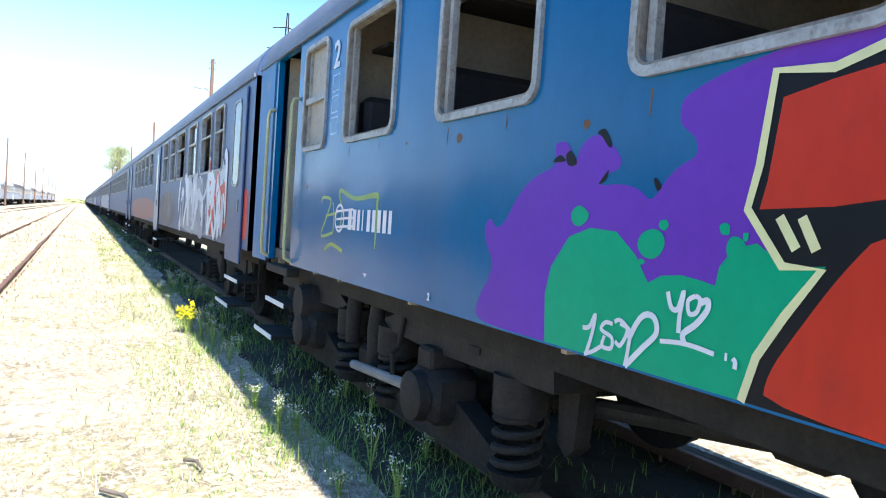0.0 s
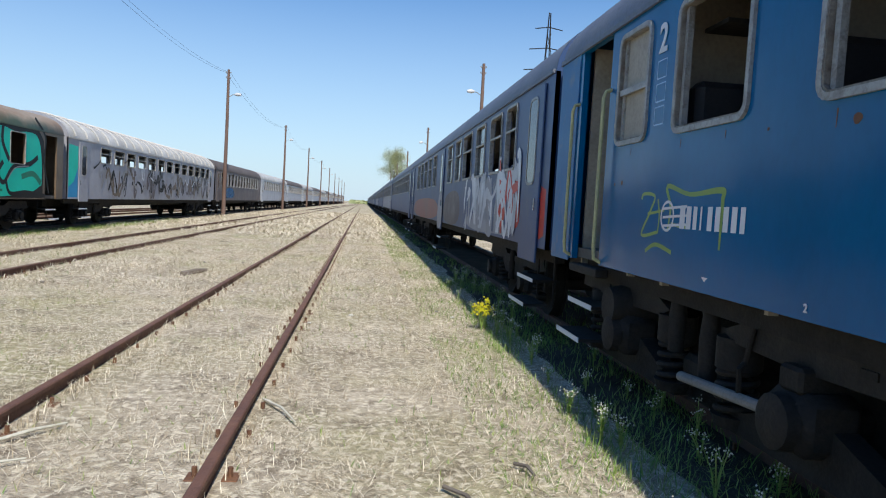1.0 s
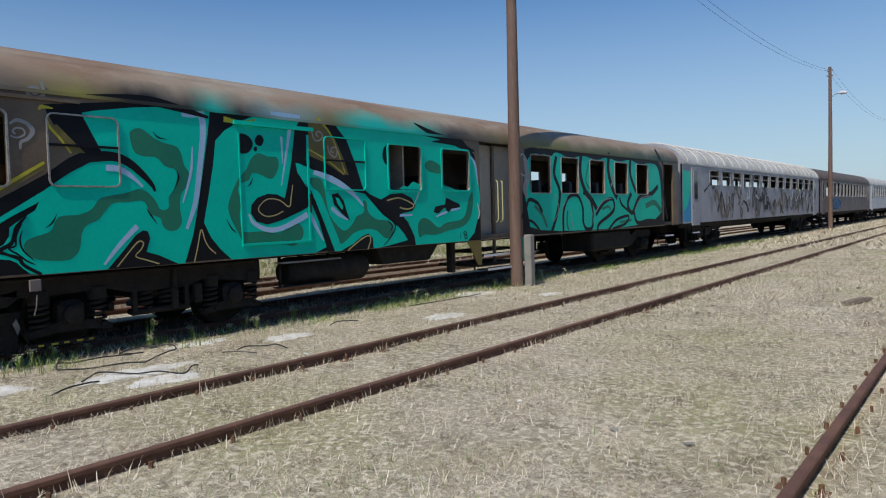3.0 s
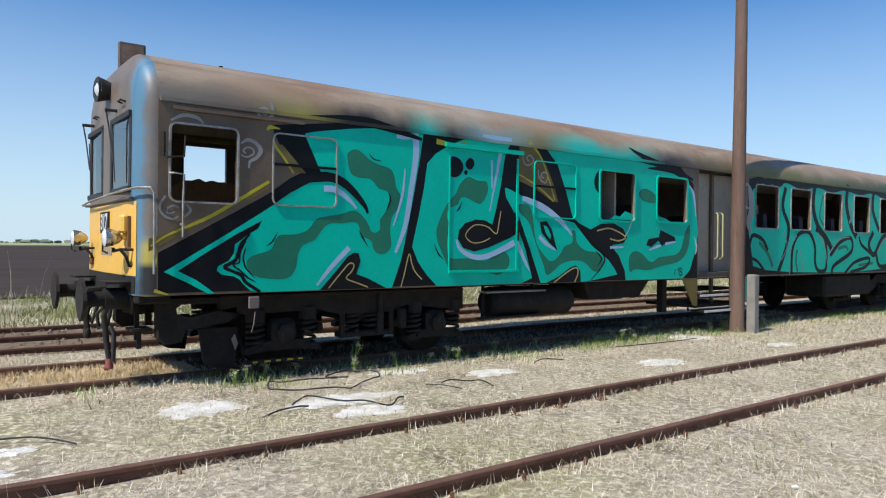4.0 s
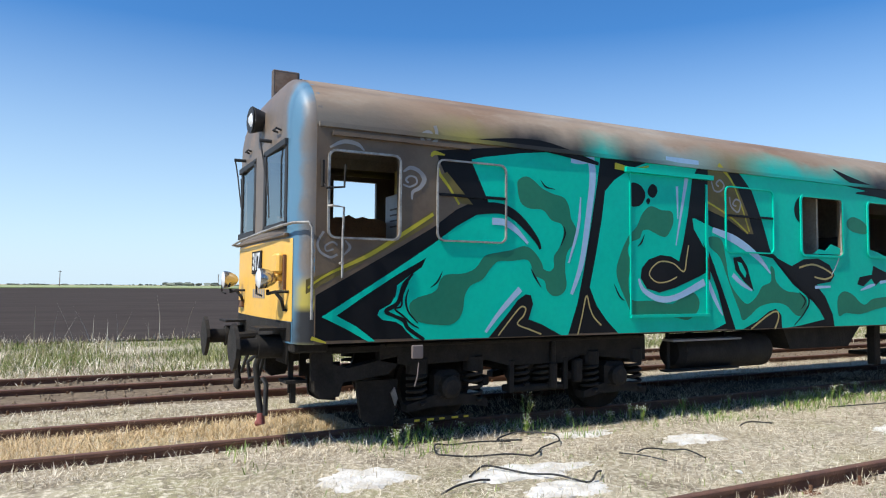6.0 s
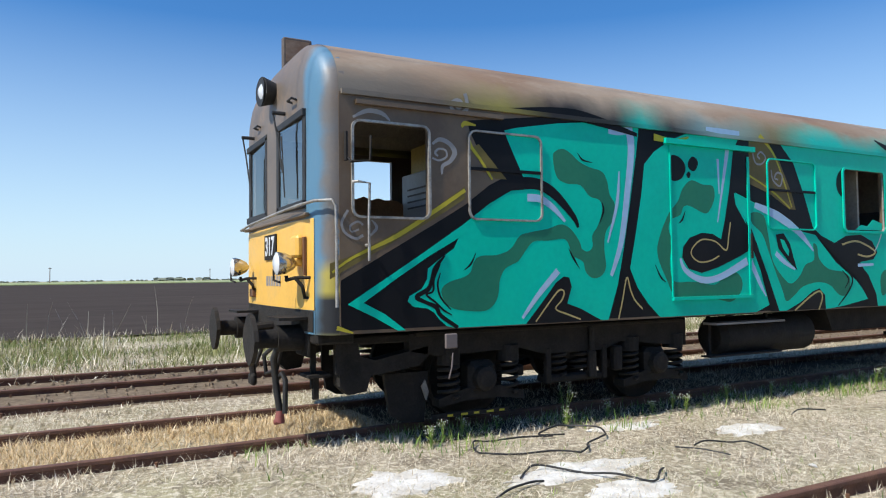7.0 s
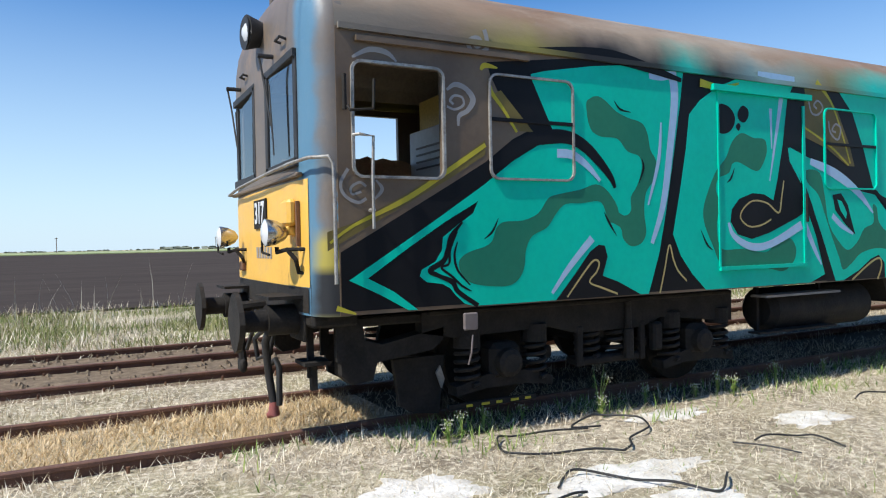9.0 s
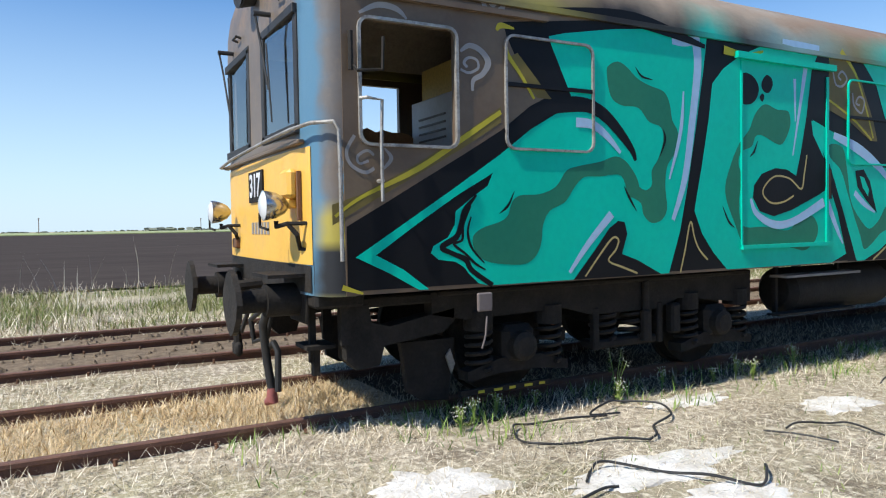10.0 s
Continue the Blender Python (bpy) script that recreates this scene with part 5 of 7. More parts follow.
tp.stroke([(5.04, 2.22), (5.23, 2.34), (5.42, 2.45), (5.65, 2.50), (5.85, 2.50), (6.02, 2.43), (6.18, 2.30), (6.31, 2.16), (6.35, 2.07)], [0.1, 0.132, 0.11, 0.126, 0.114, 0.108, 0.09, 0.06, 0.03], M_BLACKP, 6)
tp.blob([(6.04, 2.80), (6.08, 2.86), (6.17, 2.89), (6.27, 2.85), (6.38, 2.77), (6.52, 2.72), (6.69, 2.68), (6.76, 2.58), (6.79, 2.44), (6.86, 2.33), (6.84, 2.17), (6.73, 2.04), (6.70, 1.86), (6.72, 1.66), (6.65, 1.56), (6.53, 1.54), (6.44, 1.61), (6.41, 1.71), (6.28, 1.78), (6.32, 1.88), (6.46, 1.82), (6.54, 1.87), (6.54, 1.99), (6.62, 2.10), (6.68, 2.26), (6.65, 2.37), (6.51, 2.41), (6.39, 2.52), (6.20, 2.53), (6.08, 2.60)], M_DGREEN, 4)
tp.blob([(6.39, 1.86), (6.28, 1.75), (6.22, 1.90), (6.15, 1.95), (5.97, 1.93), (5.79, 1.92), (5.69, 1.84), (5.59, 1.72), (5.44, 1.65), (5.37, 1.54), (5.35, 1.40), (5.30, 1.30), (5.20, 1.24), (5.04, 1.24), (4.85, 1.27), (4.75, 1.34), (4.72, 1.45), (4.80, 1.52), (4.97, 1.57), (5.04, 1.62), (5.08, 1.72), (5.16, 1.77), (5.34, 1.78), (5.50, 1.84), (5.61, 1.97), (5.74, 2.01), (5.96, 2.05), (6.14, 2.10), (6.28, 2.03)], M_DGREEN, 4.5)
tp.stroke([(6.36, 2.86), (6.43, 2.79), (6.56, 2.77)], [0.006, 0.02, 0.006], M_BLACKP, 6)
tp.stroke([(6.68, 2.35), (6.70, 2.26), (6.64, 2.12)], [0.006, 0.024, 0.006], M_BLACKP, 6)
tp.stroke([(5.10, 1.80), (5.04, 1.69), (4.96, 1.63)], [0.005, 0.02, 0.005], M_BLACKP, 6)
tp.stroke([(6.22, 1.85), (6.28, 1.75), (6.36, 1.64)], [0.006, 0.024, 0.005], M_BLACKP, 6)
tp.stroke([(6.79, 3.13), (6.93, 3.14), (7.07, 3.16)], [0.06, 0.09, 0.072], M_LAV, 5.5)
tp.stroke([(7.08, 3.20), (7.11, 2.94), (7.04, 2.46), (6.94, 1.93), (6.79, 1.56)], [0.108, 0.096, 0.084, 0.072, 0.042], M_LAV, 5)
tp.stroke([(6.93, 2.70), (6.89, 2.34), (6.75, 1.92)], [0.018, 0.042, 0.02], M_LAV, 5)
tp.stroke([(5.71, 2.36), (5.88, 2.35), (6.04, 2.26), (6.18, 2.13)], [0.078, 0.075, 0.06, 0.03], M_LAV, 7)
tp.stroke([(5.63, 1.15), (5.82, 1.37), (6.08, 1.62)], [0.03, 0.055, 0.072], M_LAV, 5)
tp.shape([(5.67, 1.09), (5.89, 1.32), (6.05, 1.50), (6.15, 1.56), (6.22, 1.55), (6.25, 1.45), (6.19, 1.28), (6.37, 1.22), (6.64, 1.09), (6.58, 1.09)], M_BLACKP, 6, soft=False)
tp.stroke([(5.79, 1.11), (5.99, 1.33), (6.09, 1.42), (6.15, 1.40), (6.12, 1.32), (6.04, 1.23), (6.19, 1.17), (6.36, 1.11)], [0.015, 0.018, 0.018, 0.018, 0.018, 0.015, 0.018, 0.018], M_GOLDLINE, 7)
tp.stroke([(6.88, 1.09), (6.94, 1.29), (7.01, 1.54), (7.06, 1.40), (7.12, 1.29), (7.23, 1.19)], 0.018, M_GOLDLINE, 4)
# second letter with the hook, over the luggage door
tp.shape([(7.30, 2.80), (7.45, 2.95), (7.70, 3.10), (7.96, 3.20), (8.18, 3.20), (8.87, 3.20), (8.84, 3.06), (8.72, 2.54), (8.79, 2.54), (8.97, 2.15), (9.19, 1.69), (9.39, 1.19), (9.09, 1.09), (8.92, 1.09), (7.49, 1.09), (7.31, 1.25), (7.16, 1.43), (7.06, 1.64), (7.16, 2.05), (7.25, 2.47)], M_TEAL, 4, soft=False)
tp.blob([(8.03, 2.66), (8.21, 2.62), (8.38, 2.61), (8.41, 2.48), (8.33, 2.33), (8.23, 2.28), (7.99, 2.36), (7.89, 2.34), (7.84, 2.25), (7.69, 2.19), (7.65, 2.08), (7.70, 1.94), (7.66, 1.76), (7.67, 1.57), (7.75, 1.48), (8.03, 1.48), (8.38, 1.44), (8.56, 1.56), (8.75, 1.58), (8.85, 1.48), (8.82, 1.34), (8.64, 1.23), (8.37, 1.27), (7.78, 1.27), (7.68, 1.36), (7.60, 1.51), (7.49, 1.72), (7.47, 1.88), (7.54, 2.06), (7.61, 2.19), (7.68, 2.29), (7.80, 2.40), (7.89, 2.56)], M_DGREEN, 5)
tp.shape([(8.84, 3.20), (9.04, 3.20), (9.01, 2.74), (8.94, 2.57), (8.74, 2.56), (8.77, 2.40), (9.02, 2.08), (8.97, 1.84), (8.86, 1.79), (8.43, 1.64), (8.16, 1.58), (7.95, 1.63), (7.85, 1.76), (7.87, 1.88), (7.98, 1.99), (8.18, 2.05), (8.36, 2.04), (8.50, 1.98), (8.57, 2.20), (8.66, 2.56), (8.75, 3.06)], M_BLACKP, 6, soft=False)
tp.stroke([(8.67, 2.19), (8.63, 2.01), (8.58, 1.85), (8.40, 1.95), (8.18, 1.97), (8.03, 1.88), (8.00, 1.79), (8.12, 1.71), (8.30, 1.72), (8.46, 1.78)], [0.018, 0.021, 0.021, 0.018, 0.018, 0.018, 0.018, 0.018, 0.018, 0.018], M_GOLDLINE, 7)
tp.stroke([(7.82, 1.75), (7.90, 1.61), (8.16, 1.50), (8.47, 1.53), (8.95, 1.72)], [0.03, 0.06, 0.078, 0.078, 0.096], M_LAV, 7)
tp.stroke([(8.66, 3.11), (8.59, 2.79), (8.45, 2.18)], [0.07, 0.048, 0.018], M_LAV, 5)
tp.stroke([(8.48, 2.94), (8.49, 2.52)], [0.042, 0.018], M_LAV, 5)
tp.stroke([(9.01, 1.72), (9.18, 1.43), (9.28, 1.28)], [0.077, 0.056, 0.018], M_LAV, 5)
tp.stroke([(8.29, 3.29), (8.59, 3.28), (8.87, 3.28)], [0.048, 0.066, 0.054], M_LAV, 7)
tp.blob([(7.70, 2.91), (7.81, 2.93), (7.91, 2.87), (7.94, 2.78), (7.88, 2.68), (7.78, 2.64), (7.70, 2.67)], M_BLACKP, 6)
tp.blob([(7.98, 2.86), (8.05, 2.94), (8.13, 2.91), (8.14, 2.84), (8.08, 2.77), (8.00, 2.79)], M_BLACKP, 6)
tp.blob([(7.95, 2.72), (7.99, 2.76), (8.02, 2.73), (7.99, 2.68)], M_BLACKP, 6)
tp.stroke([(7.43, 1.68), (7.51, 1.54), (7.59, 1.48)], [0.006, 0.024, 0.006], M_BLACKP, 6)
tp.stroke([(7.92, 2.30), (7.87, 2.20), (7.81, 2.15)], [0.006, 0.024, 0.007], M_BLACKP, 6)
# olive wedge with curls, then the third letter
tp.shape([(8.96, 3.12), (9.06, 3.20), (9.35, 3.20), (9.60, 3.00), (9.82, 2.60), (9.90, 2.38), (9.77, 2.38), (9.41, 2.56), (8.96, 2.69)], M_OLIVE, 4.3, soft=False)
tp.stroke([(8.98, 2.79), (9.24, 2.69), (9.52, 2.56), (9.79, 2.39)], [0.024, 0.024, 0.027, 0.024], M_YELP, 5)
tp.stroke([(9.24, 3.29), (9.49, 3.08), (9.67, 2.76), (9.82, 2.41)], [0.064, 0.032, 0.027, 0.024], M_YELP, 5)
tp.stroke([(9.04, 3.20), (8.98, 3.00), (8.97, 2.76)], 0.024, M_YELP, 5)
tp.stroke([(9.10, 3.07), (9.15, 2.94), (9.26, 2.93), (9.34, 3.01), (9.26, 3.08), (9.19, 3.03), (9.24, 2.99)], 0.024, M_GREYP, 6)
tp.stroke([(9.44, 2.87), (9.47, 2.74), (9.60, 2.67), (9.65, 2.80), (9.56, 2.84), (9.50, 2.77), (9.57, 2.75)], [0.024, 0.027, 0.024, 0.024, 0.024, 0.024, 0.024], M_GREYP, 6)
tp.shape([(9.64, 3.20), (9.88, 2.98), (10.08, 2.57), (10.24, 2.16), (10.55, 1.96), (11.14, 1.84), (11.23, 1.71), (11.45, 1.44), (11.61, 1.09), (13.06, 1.09), (13.31, 1.09), (13.54, 1.25), (13.72, 1.64), (13.79, 1.98), (13.68, 2.61), (13.46, 2.92), (12.95, 3.06), (12.49, 3.15), (11.90, 3.20), (11.65, 3.20)], M_TEAL, 3, soft=False)
tp.shape([(8.77, 2.55), (9.18, 2.42), (9.52, 2.30), (9.94, 2.11), (10.28, 2.06), (10.70, 1.70), (11.14, 1.45), (11.42, 1.20), (10.87, 1.12), (10.55, 1.09), (9.49, 1.09), (9.30, 1.55), (9.13, 1.95), (8.93, 2.24)], M_TEAL, 4.6, soft=False)
tp.blob([(9.04, 2.31), (9.27, 2.29), (9.35, 2.05), (9.42, 1.73), (9.60, 1.52), (9.76, 1.43), (9.94, 1.53), (10.06, 1.67), (10.24, 1.74), (10.23, 1.94), (10.31, 1.91), (10.35, 1.74), (10.55, 1.61), (10.86, 1.57), (11.00, 1.47), (10.94, 1.28), (10.76, 1.26), (10.55, 1.40), (10.30, 1.44), (10.00, 1.39), (9.82, 1.28), (9.66, 1.21), (9.59, 1.35), (9.48, 1.56), (9.36, 1.81), (9.24, 2.05), (9.06, 2.18)], M_DGREEN, 5)
tp.shape([(8.95, 2.18), (9.04, 2.12), (9.31, 1.56), (9.52, 1.09), (9.36, 1.09), (9.19, 1.60), (8.98, 2.02)], M_BLACKP, 6, soft=False)
tp.shape([(10.24, 2.11), (10.68, 1.96), (10.94, 2.06), (11.27, 2.08), (11.53, 1.99), (11.64, 1.84), (11.54, 1.74), (11.20, 1.70), (11.41, 1.53), (11.58, 1.26), (11.61, 1.09), (11.36, 1.09), (11.39, 1.19), (11.14, 1.49), (10.70, 1.76)], M_BLACKP, 6, soft=False)
tp.stroke([(10.84, 1.94), (11.14, 1.99), (11.41, 1.93), (11.59, 1.84), (11.41, 1.78), (11.18, 1.81)], [0.027, 0.027, 0.027, 0.027, 0.027, 0.024], M_GOLDLINE, 7)
tp.shape([(9.49, 2.05), (9.64, 2.07), (9.76, 1.94), (9.82, 1.77), (9.89, 1.60), (9.70, 1.73), (9.53, 1.88)], M_BLACKP, 7, soft=False)
tp.shape([(9.57, 2.00), (9.65, 1.98), (9.74, 1.85), (9.72, 1.78), (9.62, 1.88)], M_TEAL, 8, soft=False)
tp.stroke([(9.48, 1.82), (9.64, 1.71), (9.85, 1.61)], [0.064, 0.064, 0.024], M_LAV, 6)
tp.stroke([(9.11, 2.41), (9.53, 2.29), (9.94, 2.09), (10.23, 1.85)], [0.072, 0.112, 0.088, 0.024], M_LAV, 8)
tp.stroke([(10.81, 1.68), (11.04, 1.49), (10.95, 1.31), (10.71, 1.12)], [0.018, 0.032, 0.024, 0.016], M_BLACKP, 7)
tp.stroke([(10.83, 1.59), (10.96, 1.47), (10.87, 1.35)], [0.009, 0.027, 0.009], M_BLACKP, 7)
tp.shape([(9.66, 1.09), (9.94, 1.19), (10.18, 1.32), (10.33, 1.36), (10.44, 1.27), (10.45, 1.09)], M_BLACKP, 6, soft=False)
tp.stroke([(9.82, 1.09), (10.16, 1.27), (10.34, 1.32), (10.38, 1.23), (10.30, 1.08)], [0.024, 0.024, 0.024, 0.027, 0.027], M_GOLDLINE, 7)
tp.shape([(12.18, 1.71), (12.24, 1.82), (12.55, 1.86), (12.59, 2.00), (12.72, 1.96), (13.03, 1.87), (13.06, 1.80), (12.78, 1.77), (12.63, 1.69), (12.54, 1.80), (12.33, 1.68)], M_BLACKP, 5, soft=False)
tp.stroke([(12.26, 1.62), (12.48, 1.68), (12.63, 1.71)], [0.018, 0.054, 0.027], M_LAV, 5)
tp.stroke([(12.75, 1.74), (13.06, 1.78)], [0.054, 0.027], M_LAV, 5)
tp.stroke([(11.18, 1.66), (11.54, 1.67)], [0.045, 0.032], M_LAV, 7)
tp.blob([(11.70, 1.49), (11.84, 1.60), (12.05, 1.56), (12.33, 1.40), (12.57, 1.49), (13.06, 1.54), (13.25, 1.68), (13.35, 1.95), (13.50, 2.12), (13.51, 1.86), (13.41, 1.58), (13.15, 1.41), (12.63, 1.33), (12.24, 1.26), (11.89, 1.28), (11.72, 1.24)], M_DGREEN, 5)
tp.blob([(11.96, 2.65), (12.13, 2.73), (12.42, 2.64), (12.44, 2.49), (12.19, 2.49), (12.01, 2.54)], M_DGREEN, 5)
tp.blob([(10.76, 2.76), (10.81, 2.90), (10.94, 2.96), (10.94, 2.60), (10.81, 2.63)], M_BLACKP, 5)
tp.stroke([(11.78, 2.16), (11.68, 1.98), (11.57, 1.85)], [0.02, 0.018, 0.016], M_WHITEP, 8)
tp.stroke([(13.06, 1.27), (13.04, 1.15)], 0.018, M_BLACKP, 6)
tp.stroke([(13.23, 1.22), (13.15, 1.26), (13.21, 1.29), (13.26, 1.25), (13.17, 1.19), (13.23, 1.14), (13.28, 1.19), (13.21, 1.22)], [0.018, 0.02, 0.018, 0.018, 0.018, 0.02, 0.02, 0.018], M_BLACKP, 6)
# pale strokes that paint in the lit edge at the letter's right end
tp.stroke([(13.42, 2.89), (13.62, 2.71), (13.71, 2.27)], [0.027, 0.07, 0.03], M_LAV, 6)
tp.stroke([(13.67, 1.88), (13.74, 1.68), (13.69, 1.54)], [0.018, 0.05, 0.02], M_WHITEP, 6)
tp.stroke([(11.66, 3.42), (12.05, 3.30), (12.56, 3.19), (13.10, 3.10), (13.42, 2.92)], [0.018, 0.09, 0.126, 0.14, 0.09], M_BLACKP, 8)
# white curls sprayed round the cab window
tp.stroke([(4.64, 2.82), (4.72, 2.87), (4.82, 2.84), (4.88, 2.76), (4.83, 2.67), (4.75, 2.62), (4.74, 2.54)], [0.02, 0.04, 0.045, 0.054, 0.04, 0.035, 0.02], M_GREYP, 4)
tp.stroke([(4.64, 2.69), (4.71, 2.67), (4.79, 2.71), (4.78, 2.77), (4.71, 2.78), (4.67, 2.74), (4.70, 2.71)], [0.02, 0.02, 0.02, 0.02, 0.02, 0.024, 0.02], M_GREYP, 4)
tp.stroke([(3.80, 2.17), (3.74, 2.06), (3.77, 1.97), (3.87, 1.92), (3.94, 1.95)], 0.025, M_GREYP, 4)
tp.stroke([(3.94, 2.04), (3.89, 2.07), (3.82, 2.03), (3.83, 1.98), (3.90, 2.00)], [0.02, 0.02, 0.02, 0.016, 0.02], M_GREYP, 4)
tp.stroke([(4.02, 2.09), (4.07, 2.02), (4.00, 1.94)], [0.012, 0.03, 0.015], M_GREYP, 4)
tp.stroke([(3.85, 3.00), (3.99, 3.07), (4.13, 3.06), (4.21, 3.00)], [0.02, 0.04, 0.04, 0.015], M_GREYP, 4)
tp.stroke([(5.00, 3.34), (5.02, 3.28), (5.02, 3.19), (4.94, 3.14), (4.87, 3.16), (4.85, 3.22), (4.90, 3.26), (4.95, 3.26), (4.96, 3.23), (4.94, 3.20), (4.92, 3.20), (4.91, 3.21)], 0.04, M_GREYP, 3)
# lettering on the near blue coach
bp.shape([(3.08, 1.15), (3.06, 1.26), (2.96, 1.38), (2.94, 1.46), (3.02, 1.54), (3.04, 1.62), (2.99, 1.67), (2.93, 1.61), (2.86, 1.64), (2.77, 1.76), (2.65, 1.85), (2.48, 1.89), (2.50, 1.95), (2.50, 1.99), (2.41, 1.99), (2.38, 1.93), (2.35, 1.90), (2.33, 1.96), (2.27, 2.00), (2.20, 2.00), (2.13, 1.95), (2.08, 1.90), (2.09, 1.86), (2.15, 1.85), (2.21, 1.80), (2.09, 1.81), (1.98, 1.79), (1.92, 1.74), (1.88, 1.78), (1.84, 1.83), (1.78, 1.87), (1.72, 1.89), (1.73, 1.95), (1.78, 1.98), (1.81, 2.01), (1.81, 2.08), (1.75, 2.11), (1.63, 2.15), (1.33, 2.2), (0.9, 2.2), (0.5, 2.2), (0.5, 1.15), (2.6, 1.15)], M_PURPLE, 1)
bp.shape([(2.48, 1.15), (2.50, 1.35), (2.47, 1.47), (2.36, 1.60), (2.23, 1.64), (2.08, 1.63), (1.97, 1.55), (1.90, 1.46), (1.84, 1.49), (1.75, 1.50), (1.66, 1.49), (1.61, 1.48), (1.60, 1.54), (1.55, 1.60), (1.47, 1.62), (1.37, 1.56), (1.25, 1.57), (1.27, 1.53), (1.35, 1.42), (1.43, 1.31), (1.48, 1.15)], M_GREEN, 2, soft=False)
bp.shape([(2.24, 1.69), (2.26, 1.66), (2.30, 1.64), (2.34, 1.65), (2.36, 1.68), (2.35, 1.71), (2.31, 1.73), (2.26, 1.71)], M_GREEN, 3)
bp.shape([(1.83, 1.60), (1.85, 1.56), (1.89, 1.54), (1.94, 1.55), (1.97, 1.59), (1.95, 1.63), (1.90, 1.65), (1.85, 1.64)], M_GREEN, 3)
bp.shape([(1.82, 1.66), (1.83, 1.65), (1.84, 1.64), (1.86, 1.65), (1.87, 1.66), (1.86, 1.68), (1.85, 1.68), (1.83, 1.68)], M_GREEN, 3)
bp.shape([(1.57, 1.66), (1.57, 1.64), (1.59, 1.64), (1.60, 1.64), (1.61, 1.66), (1.61, 1.67), (1.59, 1.68), (1.57, 1.67)], M_GREEN, 3)
bp.shape([(1.92, 1.53), (1.93, 1.52), (1.94, 1.52), (1.95, 1.52), (1.96, 1.53), (1.95, 1.54), (1.94, 1.54), (1.93, 1.54)], M_GREEN, 3)
bp.shape([(1.50, 1.64), (1.50, 1.63), (1.51, 1.62), (1.52, 1.63), (1.52, 1.64), (1.52, 1.65), (1.51, 1.65), (1.50, 1.65)], M_GREEN, 3)
bp.shape([(1.50, 1.60), (1.51, 1.57), (1.54, 1.56), (1.57, 1.57), (1.58, 1.60), (1.57, 1.63), (1.55, 1.64), (1.52, 1.63)], M_GREEN, 3)
bp.shape([(1.45, 2.12), (1.48, 1.84), (1.51, 1.72), (1.37, 1.56), (1.25, 1.57), (1.43, 1.31), (1.48, 1.15), (0.30, 1.15), (0.30, 2.15), (1.13, 2.14), (1.27, 2.10)], M_BLACKP, 3, soft=False)
bp.shape([(1.42, 2.04), (1.27, 2.07), (1.13, 2.09), (0.30, 2.10), (0.30, 1.80), (1.10, 1.75), (1.24, 1.73), (1.47, 1.72), (1.45, 1.80)], M_RED, 4, soft=False)
bp.shape([(1.09, 1.69), (1.21, 1.55), (1.32, 1.38), (1.40, 1.25), (1.41, 1.15), (0.30, 1.15), (0.30, 1.75)], M_RED, 4)
bp.stroke([(0.30, 2.20), (1.13, 2.14), (1.27, 2.10), (1.45, 2.12), (1.48, 1.85), (1.51, 1.72), (1.38, 1.56), (1.26, 1.56), (1.36, 1.42), (1.44, 1.29), (1.48, 1.15)], 0.028, M_PALEYEL, 5, soft=False)
bp.stroke([(1.40, 1.70), (1.34, 1.61)], 0.03, M_PALEYEL, 5)
bp.stroke([(1.33, 1.70), (1.28, 1.61)], 0.03, M_PALEYEL, 5)
bp.stroke([(2.23, 1.25), (2.19, 1.26), (2.16, 1.31), (2.17, 1.24), (2.20, 1.15)], 0.018, M_WHITEP, 5)
bp.stroke([(2.21, 1.15), (2.16, 1.17), (2.11, 1.20)], 0.016, M_WHITEP, 5)
bp.stroke([(2.06, 1.29), (2.10, 1.29), (2.12, 1.26), (2.06, 1.24), (2.06, 1.20), (2.11, 1.20), (2.10, 1.24)], 0.016, M_WHITEP, 5)
bp.stroke([(2.05, 1.30), (2.02, 1.31), (1.98, 1.28), (2.01, 1.22), (2.04, 1.23)], 0.016, M_WHITEP, 5)
bp.stroke([(2.02, 1.30), (1.97, 1.28), (1.97, 1.21), (1.98, 1.15)], 0.018, M_WHITEP, 5)
bp.stroke([(1.98, 1.15), (1.90, 1.23), (1.84, 1.29), (1.85, 1.34), (1.89, 1.35), (1.93, 1.32), (1.97, 1.25)], 0.022, M_WHITEP, 5)
bp.stroke([(1.80, 1.44), (1.78, 1.39), (1.75, 1.39), (1.73, 1.45), (1.74, 1.37), (1.74, 1.31)], 0.018, M_WHITEP, 5)
bp.stroke([(1.68, 1.44), (1.71, 1.42), (1.70, 1.38), (1.67, 1.39), (1.66, 1.43), (1.68, 1.44)], 0.016, M_WHITEP, 5)
bp.stroke([(1.66, 1.42), (1.63, 1.43), (1.63, 1.40), (1.67, 1.35), (1.72, 1.31), (1.71, 1.28)], 0.022, M_WHITEP, 5)
bp.stroke([(1.82, 1.27), (1.71, 1.28), (1.59, 1.27)], 0.016, M_WHITEP, 5)
bp.stroke([(1.55, 1.27), (1.54, 1.27)], 0.024, M_WHITEP, 5)
bp.stroke([(1.52, 1.27), (1.51, 1.26), (1.51, 1.24)], 0.016, M_WHITEP, 5)
bp.stroke([(5.70, 1.73), (5.66, 1.77), (5.46, 1.75), (5.53, 1.63), (5.66, 1.46), (5.38, 1.49)], 0.025, M_LIME, 1)
bp.stroke([(5.57, 1.62), (5.28, 1.65)], 0.02, M_LIME, 1)
bp.stroke([(5.40, 1.73), (5.36, 1.61), (5.37, 1.48)], 0.02, M_LIME, 1)
